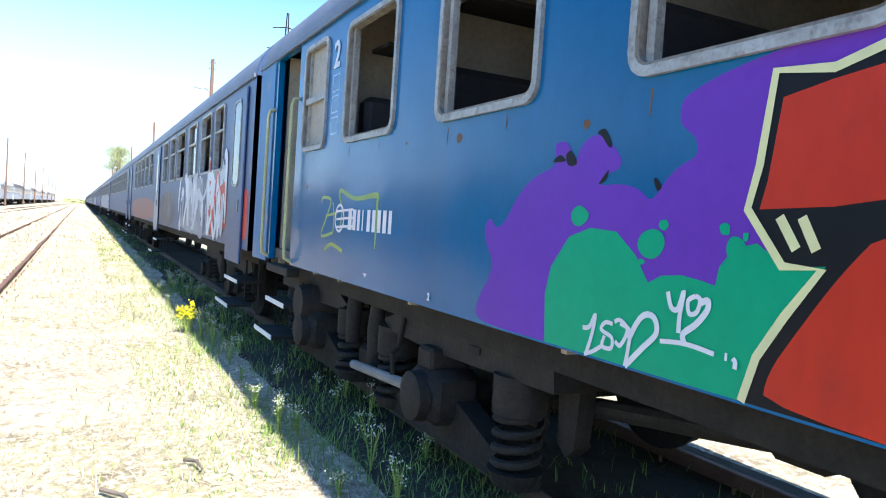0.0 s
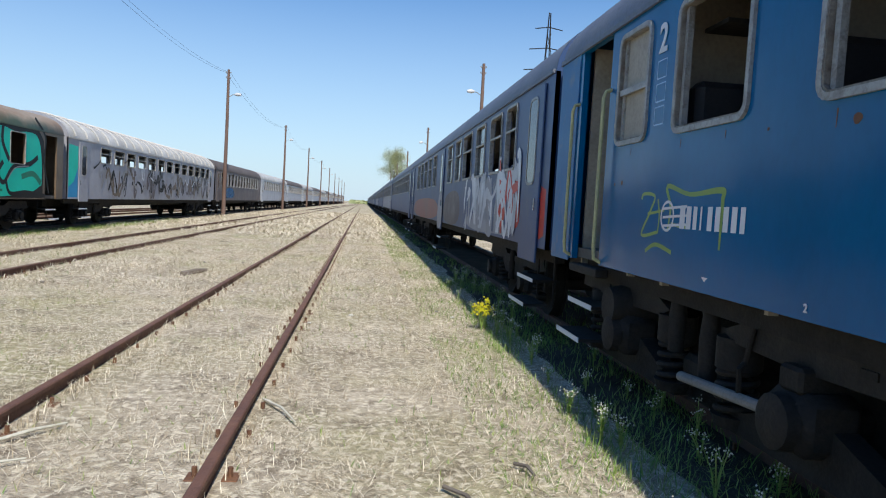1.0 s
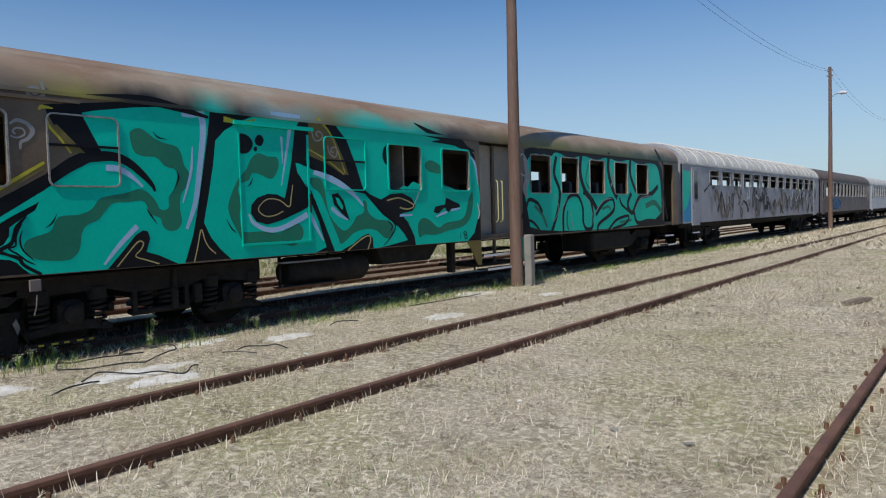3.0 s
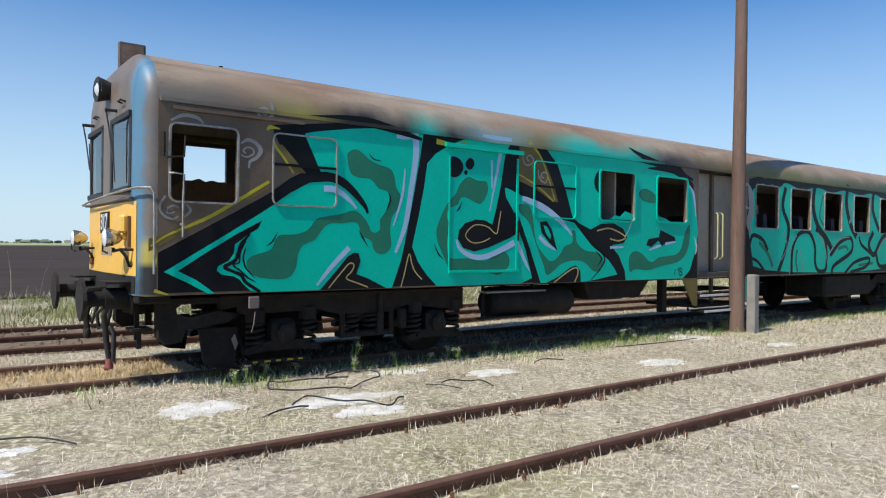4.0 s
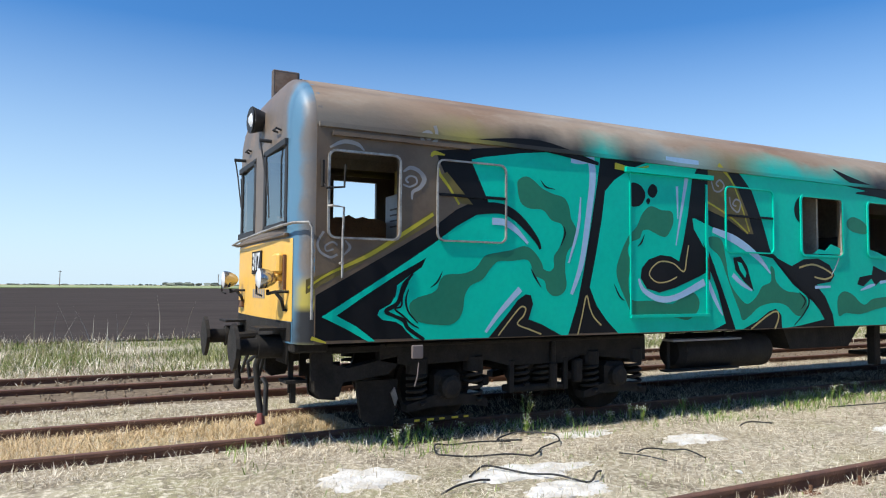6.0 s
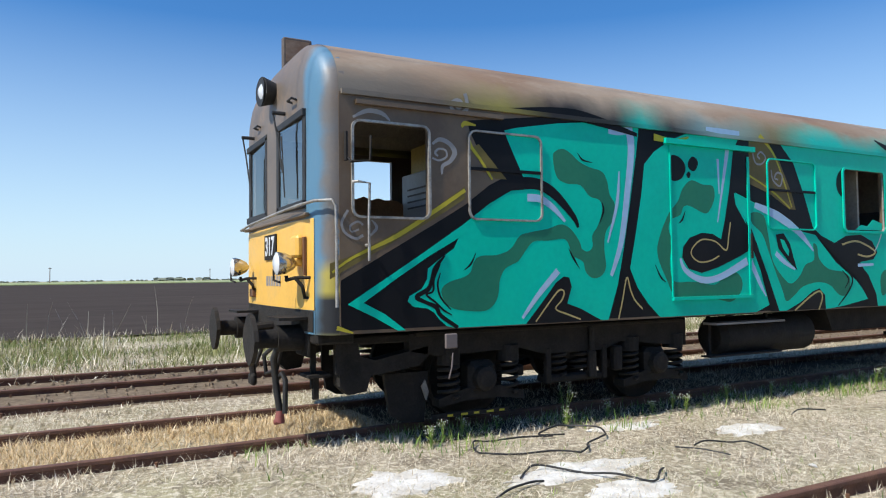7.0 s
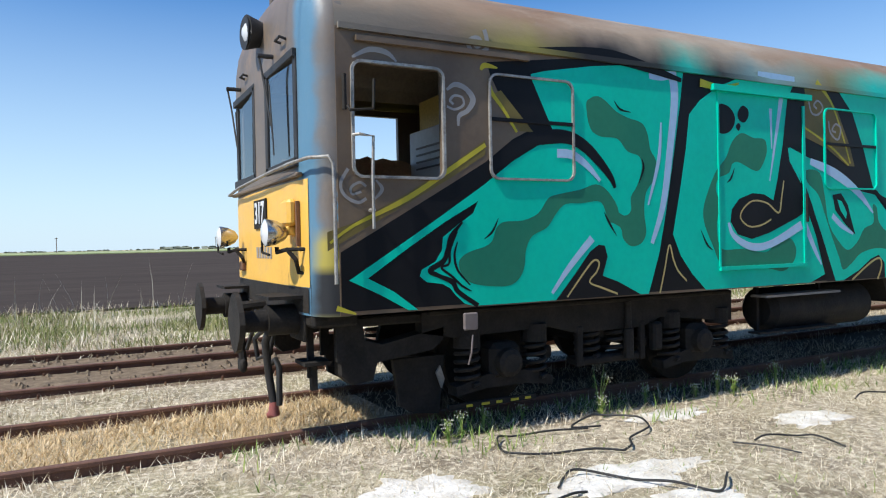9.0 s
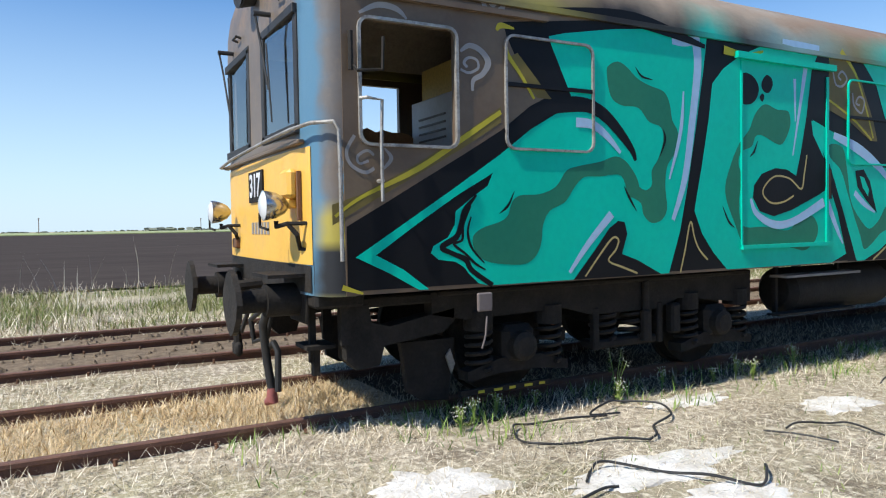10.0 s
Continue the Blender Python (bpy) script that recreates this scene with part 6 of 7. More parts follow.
bp.stroke([(5.21, 1.50), (5.18, 1.67), (5.25, 1.82), (4.90, 1.76), (4.49, 1.78), (4.47, 1.71), (4.47, 1.42)], [0.02, 0.03, 0.035, 0.03, 0.04, 0.04, 0.02], M_LIME, 1)
bp.stroke([(5.16, 1.56), (4.94, 1.54), (4.87, 1.59)], 0.02, M_LIME, 1)
bp.stroke([(5.57, 1.34), (5.39, 1.40), (5.12, 1.36)], 0.03, M_LIME, 1)
bp.blob([(2.23, 2.01), (2.19, 2.02), (2.16, 1.99), (2.14, 1.95), (2.16, 1.95), (2.20, 1.99)], M_BLACKP, 2)
bp.blob([(2.42, 1.93), (2.39, 1.95), (2.35, 1.91), (2.35, 1.89), (2.40, 1.89)], M_BLACKP, 2)
bp.blob([(1.91, 1.82), (1.89, 1.82), (1.87, 1.79), (1.89, 1.78)], M_BLACKP, 2)
bp.stroke([(2.15, 1.86), (2.17, 1.83), (2.20, 1.81)], [0.004, 0.02, 0.004], M_BLACKP, 2)
bp.stroke([(2.51, 1.91), (2.46, 1.92), (2.42, 1.91)], [0.006, 0.03, 0.006], M_BLACKP, 2)
bp.stroke([(5.30, 1.66), (5.13, 1.67), (4.92, 1.68)], 0.018, M_WHITEP, 4)
bp.stroke([(5.29, 1.60), (5.12, 1.61), (4.91, 1.62)], 0.018, M_WHITEP, 4)
bp.stroke([(5.28, 1.54), (5.10, 1.55), (4.90, 1.56)], 0.018, M_WHITEP, 4)

# second word on the railcar, narrower letters between the far windows
tp.shape([(15.5, 1.11), (15.5, 2.1), (15.6, 2.6), (15.62, 3.1), (16.4, 3.2), (23.9, 3.2), (24.25, 2.9), (24.2, 1.11)], M_BLACKP, 1, soft=False)
tp.shape([(15.85, 1.12), (15.75, 1.6), (15.56, 2.2), (15.7, 2.95), (16.3, 3.12), (16.9, 3.0), (17.1, 3.18), (17.9, 3.0), (18.6, 3.15), (19.4, 3.02), (20.0, 3.16), (20.9, 3.04), (21.6, 3.17), (22.4, 3.02), (23.2, 3.12),
          (23.9, 3.05), (24.15, 2.2), (24.1, 1.12)], M_TEAL, 2)
# strokes of the second word
tp.stroke([(17.14, 3.04), (17.02, 2.60), (17.28, 2.17), (17.19, 1.73), (16.98, 1.36), (16.82, 1.11)], [0.12, 0.12, 0.12, 0.112, 0.12, 0.112], M_BLACKP, 4)
tp.stroke([(17.44, 1.10), (17.47, 1.66), (17.75, 2.01), (18.23, 2.06), (18.52, 1.75), (18.54, 1.36), (18.73, 1.16), (19.07, 1.20), (19.11, 1.60), (18.98, 1.95), (18.56, 2.15)], [0.096, 0.096, 0.096, 0.096, 0.096, 0.096, 0.102, 0.102, 0.102, 0.102, 0.102], M_BLACKP, 4)
tp.stroke([(18.49, 3.15), (18.42, 2.68), (18.65, 2.23), (19.09, 1.93), (19.36, 1.69)], [0.144, 0.154, 0.154, 0.154, 0.154], M_BLACKP, 4)
tp.stroke([(19.30, 1.52), (19.82, 1.86), (20.39, 1.96), (20.42, 1.62), (19.50, 1.28), (19.40, 1.08)], [0.102, 0.109, 0.102, 0.109, 0.102, 0.102], M_BLACKP, 4)
tp.stroke([(20.08, 1.08), (20.64, 1.36), (21.47, 1.46), (21.27, 1.24), (20.39, 1.11)], [0.082, 0.086, 0.086, 0.086, 0.082], M_BLACKP, 4)
tp.stroke([(21.71, 2.14), (21.44, 1.81), (21.77, 1.55), (22.31, 2.01), (23.25, 2.13), (23.83, 2.38)], [0.144, 0.136, 0.144, 0.144, 0.152, 0.152], M_BLACKP, 4)
tp.stroke([(21.90, 1.55), (22.15, 1.24), (23.09, 1.28), (24.38, 1.18)], [0.115, 0.115, 0.122, 0.128], M_BLACKP, 4)
tp.stroke([(23.59, 3.57), (24.33, 3.05), (24.26, 2.26), (24.64, 1.27)], [0.091, 0.096, 0.096, 0.096], M_BLACKP, 4)
tp.stroke([(21.68, 1.55), (21.02, 1.80), (20.87, 2.01)], [0.086, 0.086, 0.082], M_BLACKP, 4)
tp.stroke([(20.21, 3.29), (20.13, 2.79), (20.37, 2.30), (20.71, 2.00)], 0.163, M_BLACKP, 4)
tp.stroke([(21.70, 3.24), (21.66, 2.71), (22.06, 2.19)], 0.144, M_BLACKP, 4)
tp.stroke([(15.41, 1.49), (15.65, 1.76), (15.79, 1.95), (16.17, 1.87), (16.40, 1.64)], 0.09, M_BLACKP, 4)
tp.stroke([(15.66, 1.49), (15.98, 1.40), (16.25, 1.21)], [0.067, 0.067, 0.072], M_BLACKP, 4)
tp.stroke([(17.35, 1.10), (17.38, 1.64), (17.66, 1.99)], 0.03, M_GREYP, 5)
tp.stroke([(19.22, 1.56), (19.78, 1.91), (20.31, 1.99)], [0.032, 0.034, 0.034], M_GREYP, 5)
tp.stroke([(17.05, 2.09), (17.22, 1.73), (16.95, 1.40)], 0.03, M_GREYP, 5)
tp.stroke([(21.94, 1.60), (22.40, 1.98), (23.25, 2.07)], [0.036, 0.036, 0.038], M_GREYP, 5)
tp.stroke([(18.66, 2.07), (19.00, 1.76), (19.17, 1.28)], 0.032, M_GREYP, 5)
tp.stroke([(15.92, 3.05), (15.99, 2.81)], [0.039, 0.042], M_GREYP, 5)
tp.stroke([(15.35, 2.89), (15.54, 3.02), (15.75, 2.82), (15.66, 2.54), (15.43, 2.58), (15.35, 2.83)], 0.052, M_GREYP, 5)
tp.stroke([(20.24, 2.83), (20.42, 2.55), (20.29, 2.33)], [0.064, 0.068, 0.068], M_GREYP, 5)
tp.stroke([(22.13, 2.91), (22.37, 2.74)], 0.054, M_GREYP, 5)
tp.stroke([(17.81, 1.66), (17.89, 1.44), (17.97, 1.16)], 0.03, M_GREYP, 5)
tp.stroke([(16.04, 1.81), (16.40, 1.57), (16.61, 1.28)], 0.098, M_DGREEN, 3)
tp.stroke([(17.68, 1.66), (17.64, 1.40), (17.71, 1.16)], 0.075, M_DGREEN, 3)
tp.stroke([(19.72, 1.69), (20.10, 1.75), (20.26, 1.65)], [0.085, 0.08, 0.085], M_DGREEN, 3)
tp.stroke([(22.80, 1.74), (23.53, 1.85), (24.07, 1.57)], [0.171, 0.171, 0.18], M_DGREEN, 3)
tp.stroke([(20.85, 1.28), (21.70, 1.33)], [0.068, 0.072], M_DGREEN, 3)
tp.stroke([(18.91, 2.95), (18.74, 2.47), (18.96, 2.24)], [0.06, 0.06, 0.064], M_DGREEN, 3)
tp.stroke([(15.62, 2.95), (15.72, 2.5), (15.6, 2.2), (15.72, 2.0)], [0.1, 0.2, 0.16, 0.05], M_GREYP, 5)
for y0, y1, z in ((5.5, 7.2, 3.24), (12.2, 13.6, 3.1), (15.6, 16.6, 3.12)):
    tp.stroke([(y0, z), ((y0 + y1) / 2, z + 0.02), (y1, z - 0.12)], [0.02, 0.12, 0.04], M_BLACKP, 9)
tp.stroke([(7.45, 3.12), (7.75, 3.1), (8.0, 3.16)], [0.08, 0.05, 0.02], M_YELP, 9)


def scrawl(side, y0, y1, z0, z1, n, w, materials, seed, layer=2):
    """Quick looping tags, crossing one another."""
    rnd = random.Random(seed)
    for i in range(n):
        y, z = rnd.uniform(y0, y1), rnd.uniform(z0, z1)
        pts = [(y, z)]
        for k in range(rnd.randint(4, 7)):
            y = min(y1, max(y0, y + rnd.uniform(-0.35, 0.6)))
            z = rnd.uniform(z0, z1)
            pts.append((y, z))
        side.stroke(pts, [w * rnd.uniform(0.5, 1.5) for p in pts], materials[i % len(materials)], layer + i * 0.3)


c2s = Side(c2, 1, c2_win, 26.1)
c2s.shape([(26.15, 1.15), (26.15, 3.0), (26.95, 2.95), (26.95, 1.15)], M_TEAL, 1, soft=False)
c2s.shape([(26.15, 1.15), (26.15, 1.5), (26.6, 1.7), (26.95, 2.2), (26.95, 1.15)], mat("cyan_spray", (0.0, 0.28, 0.55), (0.0, 0.22, 0.5), 0.4, 0, 1, 18, 0.03), 2, soft=False)
scrawl(c2s, 28.0, 48.5, 1.2, 2.3, 46, 0.12, (M_BLACKP, M_BROWN, M_GREYP, M_BROWNCAR), 3)
scrawl(c2s, 28.0, 48.5, 1.9, 3.1, 22, 0.07, (M_BROWN, M_BLACKP, M_WHITEP), 4, 16)
c3s = Side(c3, 1, [], 50.2)
c3s.shape([(53, 1.2), (53.3, 2.0), (57, 2.05), (58, 1.3)], M_BLUE, 1)
for k in range(13):
    c3s.shape([(52.0 + 1.35 * k + 1.0, 2.1), (52.0 + 1.35 * k + 1.0, 3.05), (52.0 + 1.35 * k + 1.3, 3.05), (52.0 + 1.35 * k + 1.3, 2.1)], M_WHITECAR, 1, soft=False)

bp.stroke([(5.22 + 0.1 * math.cos(math.pi * k / 10), 1.61 + 0.1 * math.sin(math.pi * k / 10)) for k in range(21)], 0.02, M_WHITEP, 3)
# ---- near blue coach: marks, doorway and fittings ----
for k, w in enumerate((0.1, 0.09, 0.07, 0.03, 0.08, 0.08, 0.08, 0.08, 0.07)):
    y = 5.02 - 0.096 * k
    bp.shape([(y, 1.53), (y, 1.68), (y - w * 0.75, 1.68), (y - w * 0.75, 1.53)], M_WHITEP, 3, soft=False, name="lettering_bar")
text_mesh("class_number", "2", 0.3, M_WHITEP, blue, pose(-HW - 0.006, 5.5 - B0, 2.9, 90, 0, -90))
text_mesh("sill_number", "2", 0.06, M_WHITEP, blue, pose(-HW - 0.006, 3.6 - B0, 1.2, 90, 0, -90))
for k in range(3):
    z = 2.62 - 0.17 * k
    bp.stroke([(5.58, z), (5.58, z + 0.13), (5.42, z + 0.13), (5.42, z), (5.58, z)], 0.012, M_LAV, 1, soft=False)
bp.shape([(4.62, 1.21), (4.58, 1.24), (4.66, 1.24)], M_WHITEP, 1, soft=False)
for y, z, r in ((3.36, 2.08, 0.04), (6.15, 1.87, 0.03), (6.32, 1.86, 0.02), (2.3, 2.05, 0.03), (4.05, 2.1, 0.015)):
    bp.shape([(y - r, z), (y, z + r * 0.7), (y + r, z + r * 0.2), (y + r * 0.3, z - r)], M_RUSTSTAIN, 1)
for y, l in ((5.1, 0.12), (4.5, 0.1), (3.5, 0.18), (2.9, 0.12), (1.95, 0.2), (6.0, 0.1)):
    bp.stroke([(y, 2.14), (y + 0.004, 2.14 - 0.5 * l)], [0.012, 0.004], M_RUSTSTAIN, 1)


def win_strip(hole, parent, x):
    """Rusty inner edge and a broken lip of sealing along a stripped window."""
    y0, y1, z0, z1 = hole
    g = Geo().box(x - 0.01, x + 0.03, y1 - 0.09, y1 - 0.05, z0, z1).box(x, x + 0.05, y1 - 0.05, y1 - 0.02, z0, z1)
    g.ob("window_channel", M_ALU, parent)


for h in shift(blue_win, B0)[:4]:
    win_strip(h, blue, -HW + 0.02)
    q = (h[0] + 0.034, h[1] - 0.034, h[2] + 0.034, h[3] - 0.034)
    ring(Geo(), q, -HW + 0.05, -HW - 0.016, 0.012, 0.055).ob("window_gasket", M_GASKET, blue)
h = shift(blue_win, B0)[0]
Geo().box(-HW - 0.01, -HW + 0.02, h[0], h[1], 2.6, 2.65).ob("crossbar", M_ALU, blue)
Geo().box(-HW + 0.03, -HW + 0.036, h[0], h[1], h[2], h[3]).ob("frosted_pane", M_BEIGE, blue, "grimy opaque lavatory pane")
# doorway of the blue coach: handrails, inner wall, end vestibule, steps
dy0, dy1 = 6.6 - B0, 7.42 - B0
for y, z0, z1, s in ((dy0 - 0.04, 1.2, 2.62, 1), (dy1 + 0.06, 1.2, 2.62, -1)):
    Geo().tube([(-HW + 0.02, y, z0 - 0.04), (-HW - 0.06, y, z0), (-HW - 0.07, y, z0 + 0.1), (-HW - 0.07, y, z1), (-HW - 0.05, y, z1 + 0.06), (-HW + 0.02, y, z1 + 0.08)], 0.018, 8).ob("grab_rail", M_HANDYEL, blue, "pale yellow handrail", smooth=True)
Geo().box(-1.3, 1.3, dy0 - 0.42, dy0 - 0.38, SILL, 3.3).ob("partition", M_BEIGE, blue)
Geo().box(0.6, 0.64, dy0 - 0.4, 23.9, SILL, 3.3).ob("vestibule_wall", M_BEIGE, blue)
Geo().box(-1.3, -0.6, dy1 + 0.02, dy1 + 0.06, SILL, 3.25).ob("open_door", M_BEIGE, blue)
Geo().box(-HW - 0.012, -HW - 0.002, dy1 + 0.1, 23.96, 1.11, 3.2).ob("end_panel", M_SKYB, blue, "light blue painted end panel")
Geo().box(-HW - 0.02, -HW + 0.1, dy0, dy1, 1.02, 1.1, 0.01).ob("door_sill", M_GREYIRON, blue)
# compartment walls, seats and luggage shelf
for y in (4.12, 5.52, 2.5, 0.95, -0.7, -2.3):
    Geo().box(-1.3, 0.5, y - B0 - 0.02, y - B0 + 0.02, SILL, 3.3).ob("partition", M_BEIGE, blue)
Geo().box(0.5, 0.54, 0.5, 5.5 - B0, SILL, 3.3).ob("corridor_wall", M_BEIGE, blue)
for y, s in ((4.25, 1), (5.35, -1), (2.62, 1), (3.95, -1), (1.1, 1), (2.3, -1)):
    yy = y - B0
    g = Geo().box(-1.25, 0.4, yy - 0.1, yy + 0.1, SILL + 0.3, 2.58, 0.05).box(-1.25, 0.4, min(yy, yy + s * 0.5), max(yy, yy + s * 0.5), SILL + 0.3, SILL + 0.52, 0.05)
    g.ob("bench_seat", M_SEAT, blue)
    Geo().box(-1.2, 0.4, yy + s * 0.02, yy + s * 0.35, 2.92, 2.95).ob("luggage_rack", M_GREYIRON, blue)
Geo().box(0.42, 0.5, 3.0 - B0, 3.5 - B0, 2.55, 2.85, 0.01).ob("picture_frame", M_ALU, blue)
# second coach: bold white lettering along its flank
sp = Side(second, -1, shift(second_win, 8.5), 8.5, HW)
sp.shape([(8.6, 1.3), (8.6, 1.85), (8.84, 1.9), (8.84, 1.25)], M_RED, 1, soft=False)
sp.shape([(9.9, 1.3), (10.0, 2.0), (10.5, 2.05), (10.6, 1.4)], M_RED, 1)
sp.shape([(10.15, 1.2), (10.3, 1.9), (10.9, 2.25), (11.5, 2.0), (12.3, 2.15), (12.9, 1.95), (13.9, 2.15), (14.9, 2.05), (15.5, 1.7), (15.2, 1.25), (13.5, 1.15), (11.5, 1.2)], M_GREYCAR, 2)
scrawl(sp, 10.2, 15.3, 1.2, 2.2, 26, 0.15, (M_WHITEP, M_WHITECAR, M_NAVY, M_GREYCAR), 11, 3)
scrawl(sp, 10.0, 11.6, 1.2, 2.4, 8, 0.1, (M_WHITEP, M_WHITEP, M_RED), 12, 11)
sp.shape([(16.0, 1.15), (16.1, 1.9), (17.5, 2.0), (19.2, 1.8), (19.2, 1.15)], M_BROWNCAR, 2)
sp.shape([(20.6, 1.15), (20.7, 1.75), (25.0, 1.85), (30.0, 1.75), (30.3, 1.15)], mat("faded_red_spray", (0.3, 0.1, 0.08), (0.24, 0.12, 0.1), 0.5, 0, 1, 18, 0.03), 2)
sp.shape([(19.3, 0.98), (19.3, 1.9), (20.2, 2.0), (20.5, 1.4), (20.4, 0.98)], M_GREYCAR, 26)
# near bogie: box beam, spring pots over coils, axle box on its arm, horn plate
NB = 5.15 - B0
bogie(blue, NB, near=True, skip=-1)
for q in (-1, 1):
    def at(y):
        return NB + q * (5.15 - y)
    lo, hi = sorted((at(2.68), at(4.75)))
    pts = [(at(2.68), 0.86), (at(2.7), 1.0), (at(4.4), 1.02), (at(4.75), 0.9), (at(4.6), 0.84), (at(3.9), 0.82)]
    Geo().prism(pts, "x", -1.2, -1.04).ob("frame_beam", M_GREYIRON, blue)
    Geo().box(-1.21, -1.19, at(3.42) - 0.06, at(3.42) + 0.06, 0.91, 0.95).ob("beam_slot", M_BLACKIRON, blue)
    Geo().prism([(at(2.72), 0.98), (at(2.76), 0.55), (at(2.82), 0.5), (at(2.88), 0.55), (at(2.92), 0.98)], "x", -1.0, -0.9).ob("horn_plate", M_GREYIRON, blue)
    for y in (3.1, 4.7):
        Geo().tube([(-1.1, at(y), 0.66), (-1.1, at(y), 0.86)], 0.145, 20).ob("spring_pot", M_GREYIRON, blue, smooth=True)
        coil = [(-1.1 + 0.115 * math.cos(a), at(y) + 0.115 * math.sin(a), 0.36 + 0.31 * a / (8 * math.pi)) for a in [math.pi / 6 * i for i in range(49)]]
        Geo().tube(coil, 0.024, 7).ob("coil_spring", M_GREYIRON, blue, smooth=True)
        Geo().tube([(-1.1, at(y), 0.28), (-1.1, at(y), 0.36)], [0.12, 0.15], 18).ob("spring_seat", M_GREYIRON, blue)
    arm = [(at(3.0), 0.26), (at(3.0), 0.36), (at(3.3), 0.42), (at(3.7), 0.56), (at(4.1), 0.56), (at(4.5), 0.42), (at(4.8), 0.36), (at(4.8), 0.26)]
    Geo().prism(arm, "x", -1.14, -1.0).ob("axle_arm", M_GREYIRON, blue)
    g = Geo().box(-1.3, -0.95, at(3.9) - 0.19, at(3.9) + 0.19, 0.4, 0.74, 0.06)
    g.tube([(-1.29, at(3.9), 0.56), (-1.36, at(3.9), 0.56), (-1.38, at(3.9), 0.56)], [0.16, 0.15, 0.1], 16)
    g.ob("axle_box", M_GREYIRON, blue, smooth=True)
    Geo().box(-1.28, -1.0, at(3.9) - 0.1, at(3.9) + 0.1, 0.72, 0.86, 0.02).ob("axle_box_stop", M_GREYIRON, blue)
Geo().tube([(-1.24, 5.2 - B0, 0.48), (-1.26, 4.15 - B0, 0.56)], 0.036, 10).ob("traction_rod", M_CONC, blue)
Geo().tube([(-1.25, 4.42 - B0, 0.55), (-1.27, 4.4 - B0, 0.72), (-1.22, 4.42 - B0, 0.76), (-1.22, 4.36 - B0, 0.98)], 0.018, 7).ob("pipe_bracket", M_GREYIRON, blue)
Geo().box(-1.1, -0.7, NB - 0.35, NB + 0.35, 0.42, 0.6, 0.04).ob("bolster_beam", M_GREYIRON, blue)
# underside of the near coach: dynamo drum, brake rods, sandy pipework
Geo().tube([(-1.36, 6.45 - B0, 0.8), (-1.1, 6.45 - B0, 0.8), (-0.75, 6.45 - B0, 0.8)], [0.16, 0.21, 0.21], 22).ob("dynamo", M_GREYIRON, blue, smooth=True)
for y, z0, z1 in ((5.0, 0.5, 1.08), (5.5, 0.6, 1.08)):
    Geo().tube([(-1.15, y - B0, z0), (-1.15, y - B0, (z0 + z1) / 2), (-1.15, y - B0, z1)], [0.06, 0.07, 0.045], 12).ob("damper", M_GREYIRON, blue, smooth=True)
Geo().tube([(-0.1, 1.7 - B0, 0.72), (1.0, 1.7 - B0, 0.72)], 0.27, 20).ob("air_reservoir", M_BLACKIRON, blue, smooth=True)
Geo().box(-0.95, -0.75, 1.5 - B0, 1.75 - B0, 0.85, 1.06, 0.03).ob("valve_block", M_BLACKIRON, blue)
Geo().box(-1.3, -0.4, -6.5 - B0, -3.5 - B0, 0.55, 1.0, 0.06).ob("battery_box", M_BLACKIRON, blue)
Geo().tube([(-0.85, 3.0 - B0, 0.72), (-0.85, 1.6 - B0, 0.92)], 0.05, 10).tube([(-0.6, -1 - B0, 0.9), (-0.6, 2.0 - B0, 0.9)], 0.03, 8).ob("brake_shaft", M_BLACKIRON, blue)


# ---- poles, lamps and wires ----
def pole(x, y, h, lamp=True, stub=False, side=1, label="weathered wooden lamp pole on the yard's edge"):
    p = empty("lamp_pole", (x, y, 0), label, "pole", "wooden poles")
    Geo().tube([(0, 0, -0.3), (0, 0, 2), (0.02, 0.01, h * 0.6), (0.0, 0.03, h)], [0.15, 0.14, 0.115, 0.09], 12).ob("shaft", M_WOOD, p, smooth=True)
    if stub:
        Geo().box(0.16, 0.34, 0.06, 0.24, -0.2, 1.15, 0.02).ob("concrete_stub", M_CONC, p)
    for z in (h - 0.25, h - 0.6):
        q = Geo().cyl((-0.16, 0.03, z), (0.16, 0.03, z), 0.015, 6)
        for s in (-1, 1):
            q.tube([(s * 0.15, 0.03, z), (s * 0.15, 0.03, z + 0.06), (s * 0.15, 0.03, z + 0.11)], [0.02, 0.04, 0.025], 8)
        q.ob("insulator_arm", M_CONC, p)
    if lamp:
        a = Geo().tube([(0, 0, h - 1.95), (side * 0.35, -0.05, h - 1.75), (side * 0.6, -0.1, h - 1.72)], 0.025, 7).ob("lamp_arm", M_CONC, p)
        Geo().tube([(side * 0.5, -0.08, h - 1.72), (side * 0.68, -0.11, h - 1.71), (side * 0.95, -0.15, h - 1.74)], [0.06, 0.13, 0.08], 10).ob("lamp_head", M_WHITECAR, a, smooth=True)
    return p


PX = -10.33
tops = []
for k, y in enumerate((14.9, 52, 88.5, 125, 162, 199, 236, 273, 310, 347)):
    pole(PX if k else -10.42, y, 10.3 if k else 10.2, lamp=k > 0, stub=k == 0)
    tops.append((PX, y, 10.0))
for y in (43, 80, 117, 154, 191):
    pole(6.35, y, 10.3, side=-1)
for a, b in zip([(PX, -22, 10.0)] + tops[:5], tops[:6]):
    for dx in (-0.15, 0.15):
        pts = [(PX + dx, a[1] + (b[1] - a[1]) * k / 12, 10.05 - 1.0 * 4 * (k / 12) * (1 - k / 12)) for k in range(13)]
        tagged(Geo().tube(pts, 0.006, 5).ob("overhead_wire", M_RUBBER), "thin dark overhead wire strung between poles", "cable", "overhead wires")


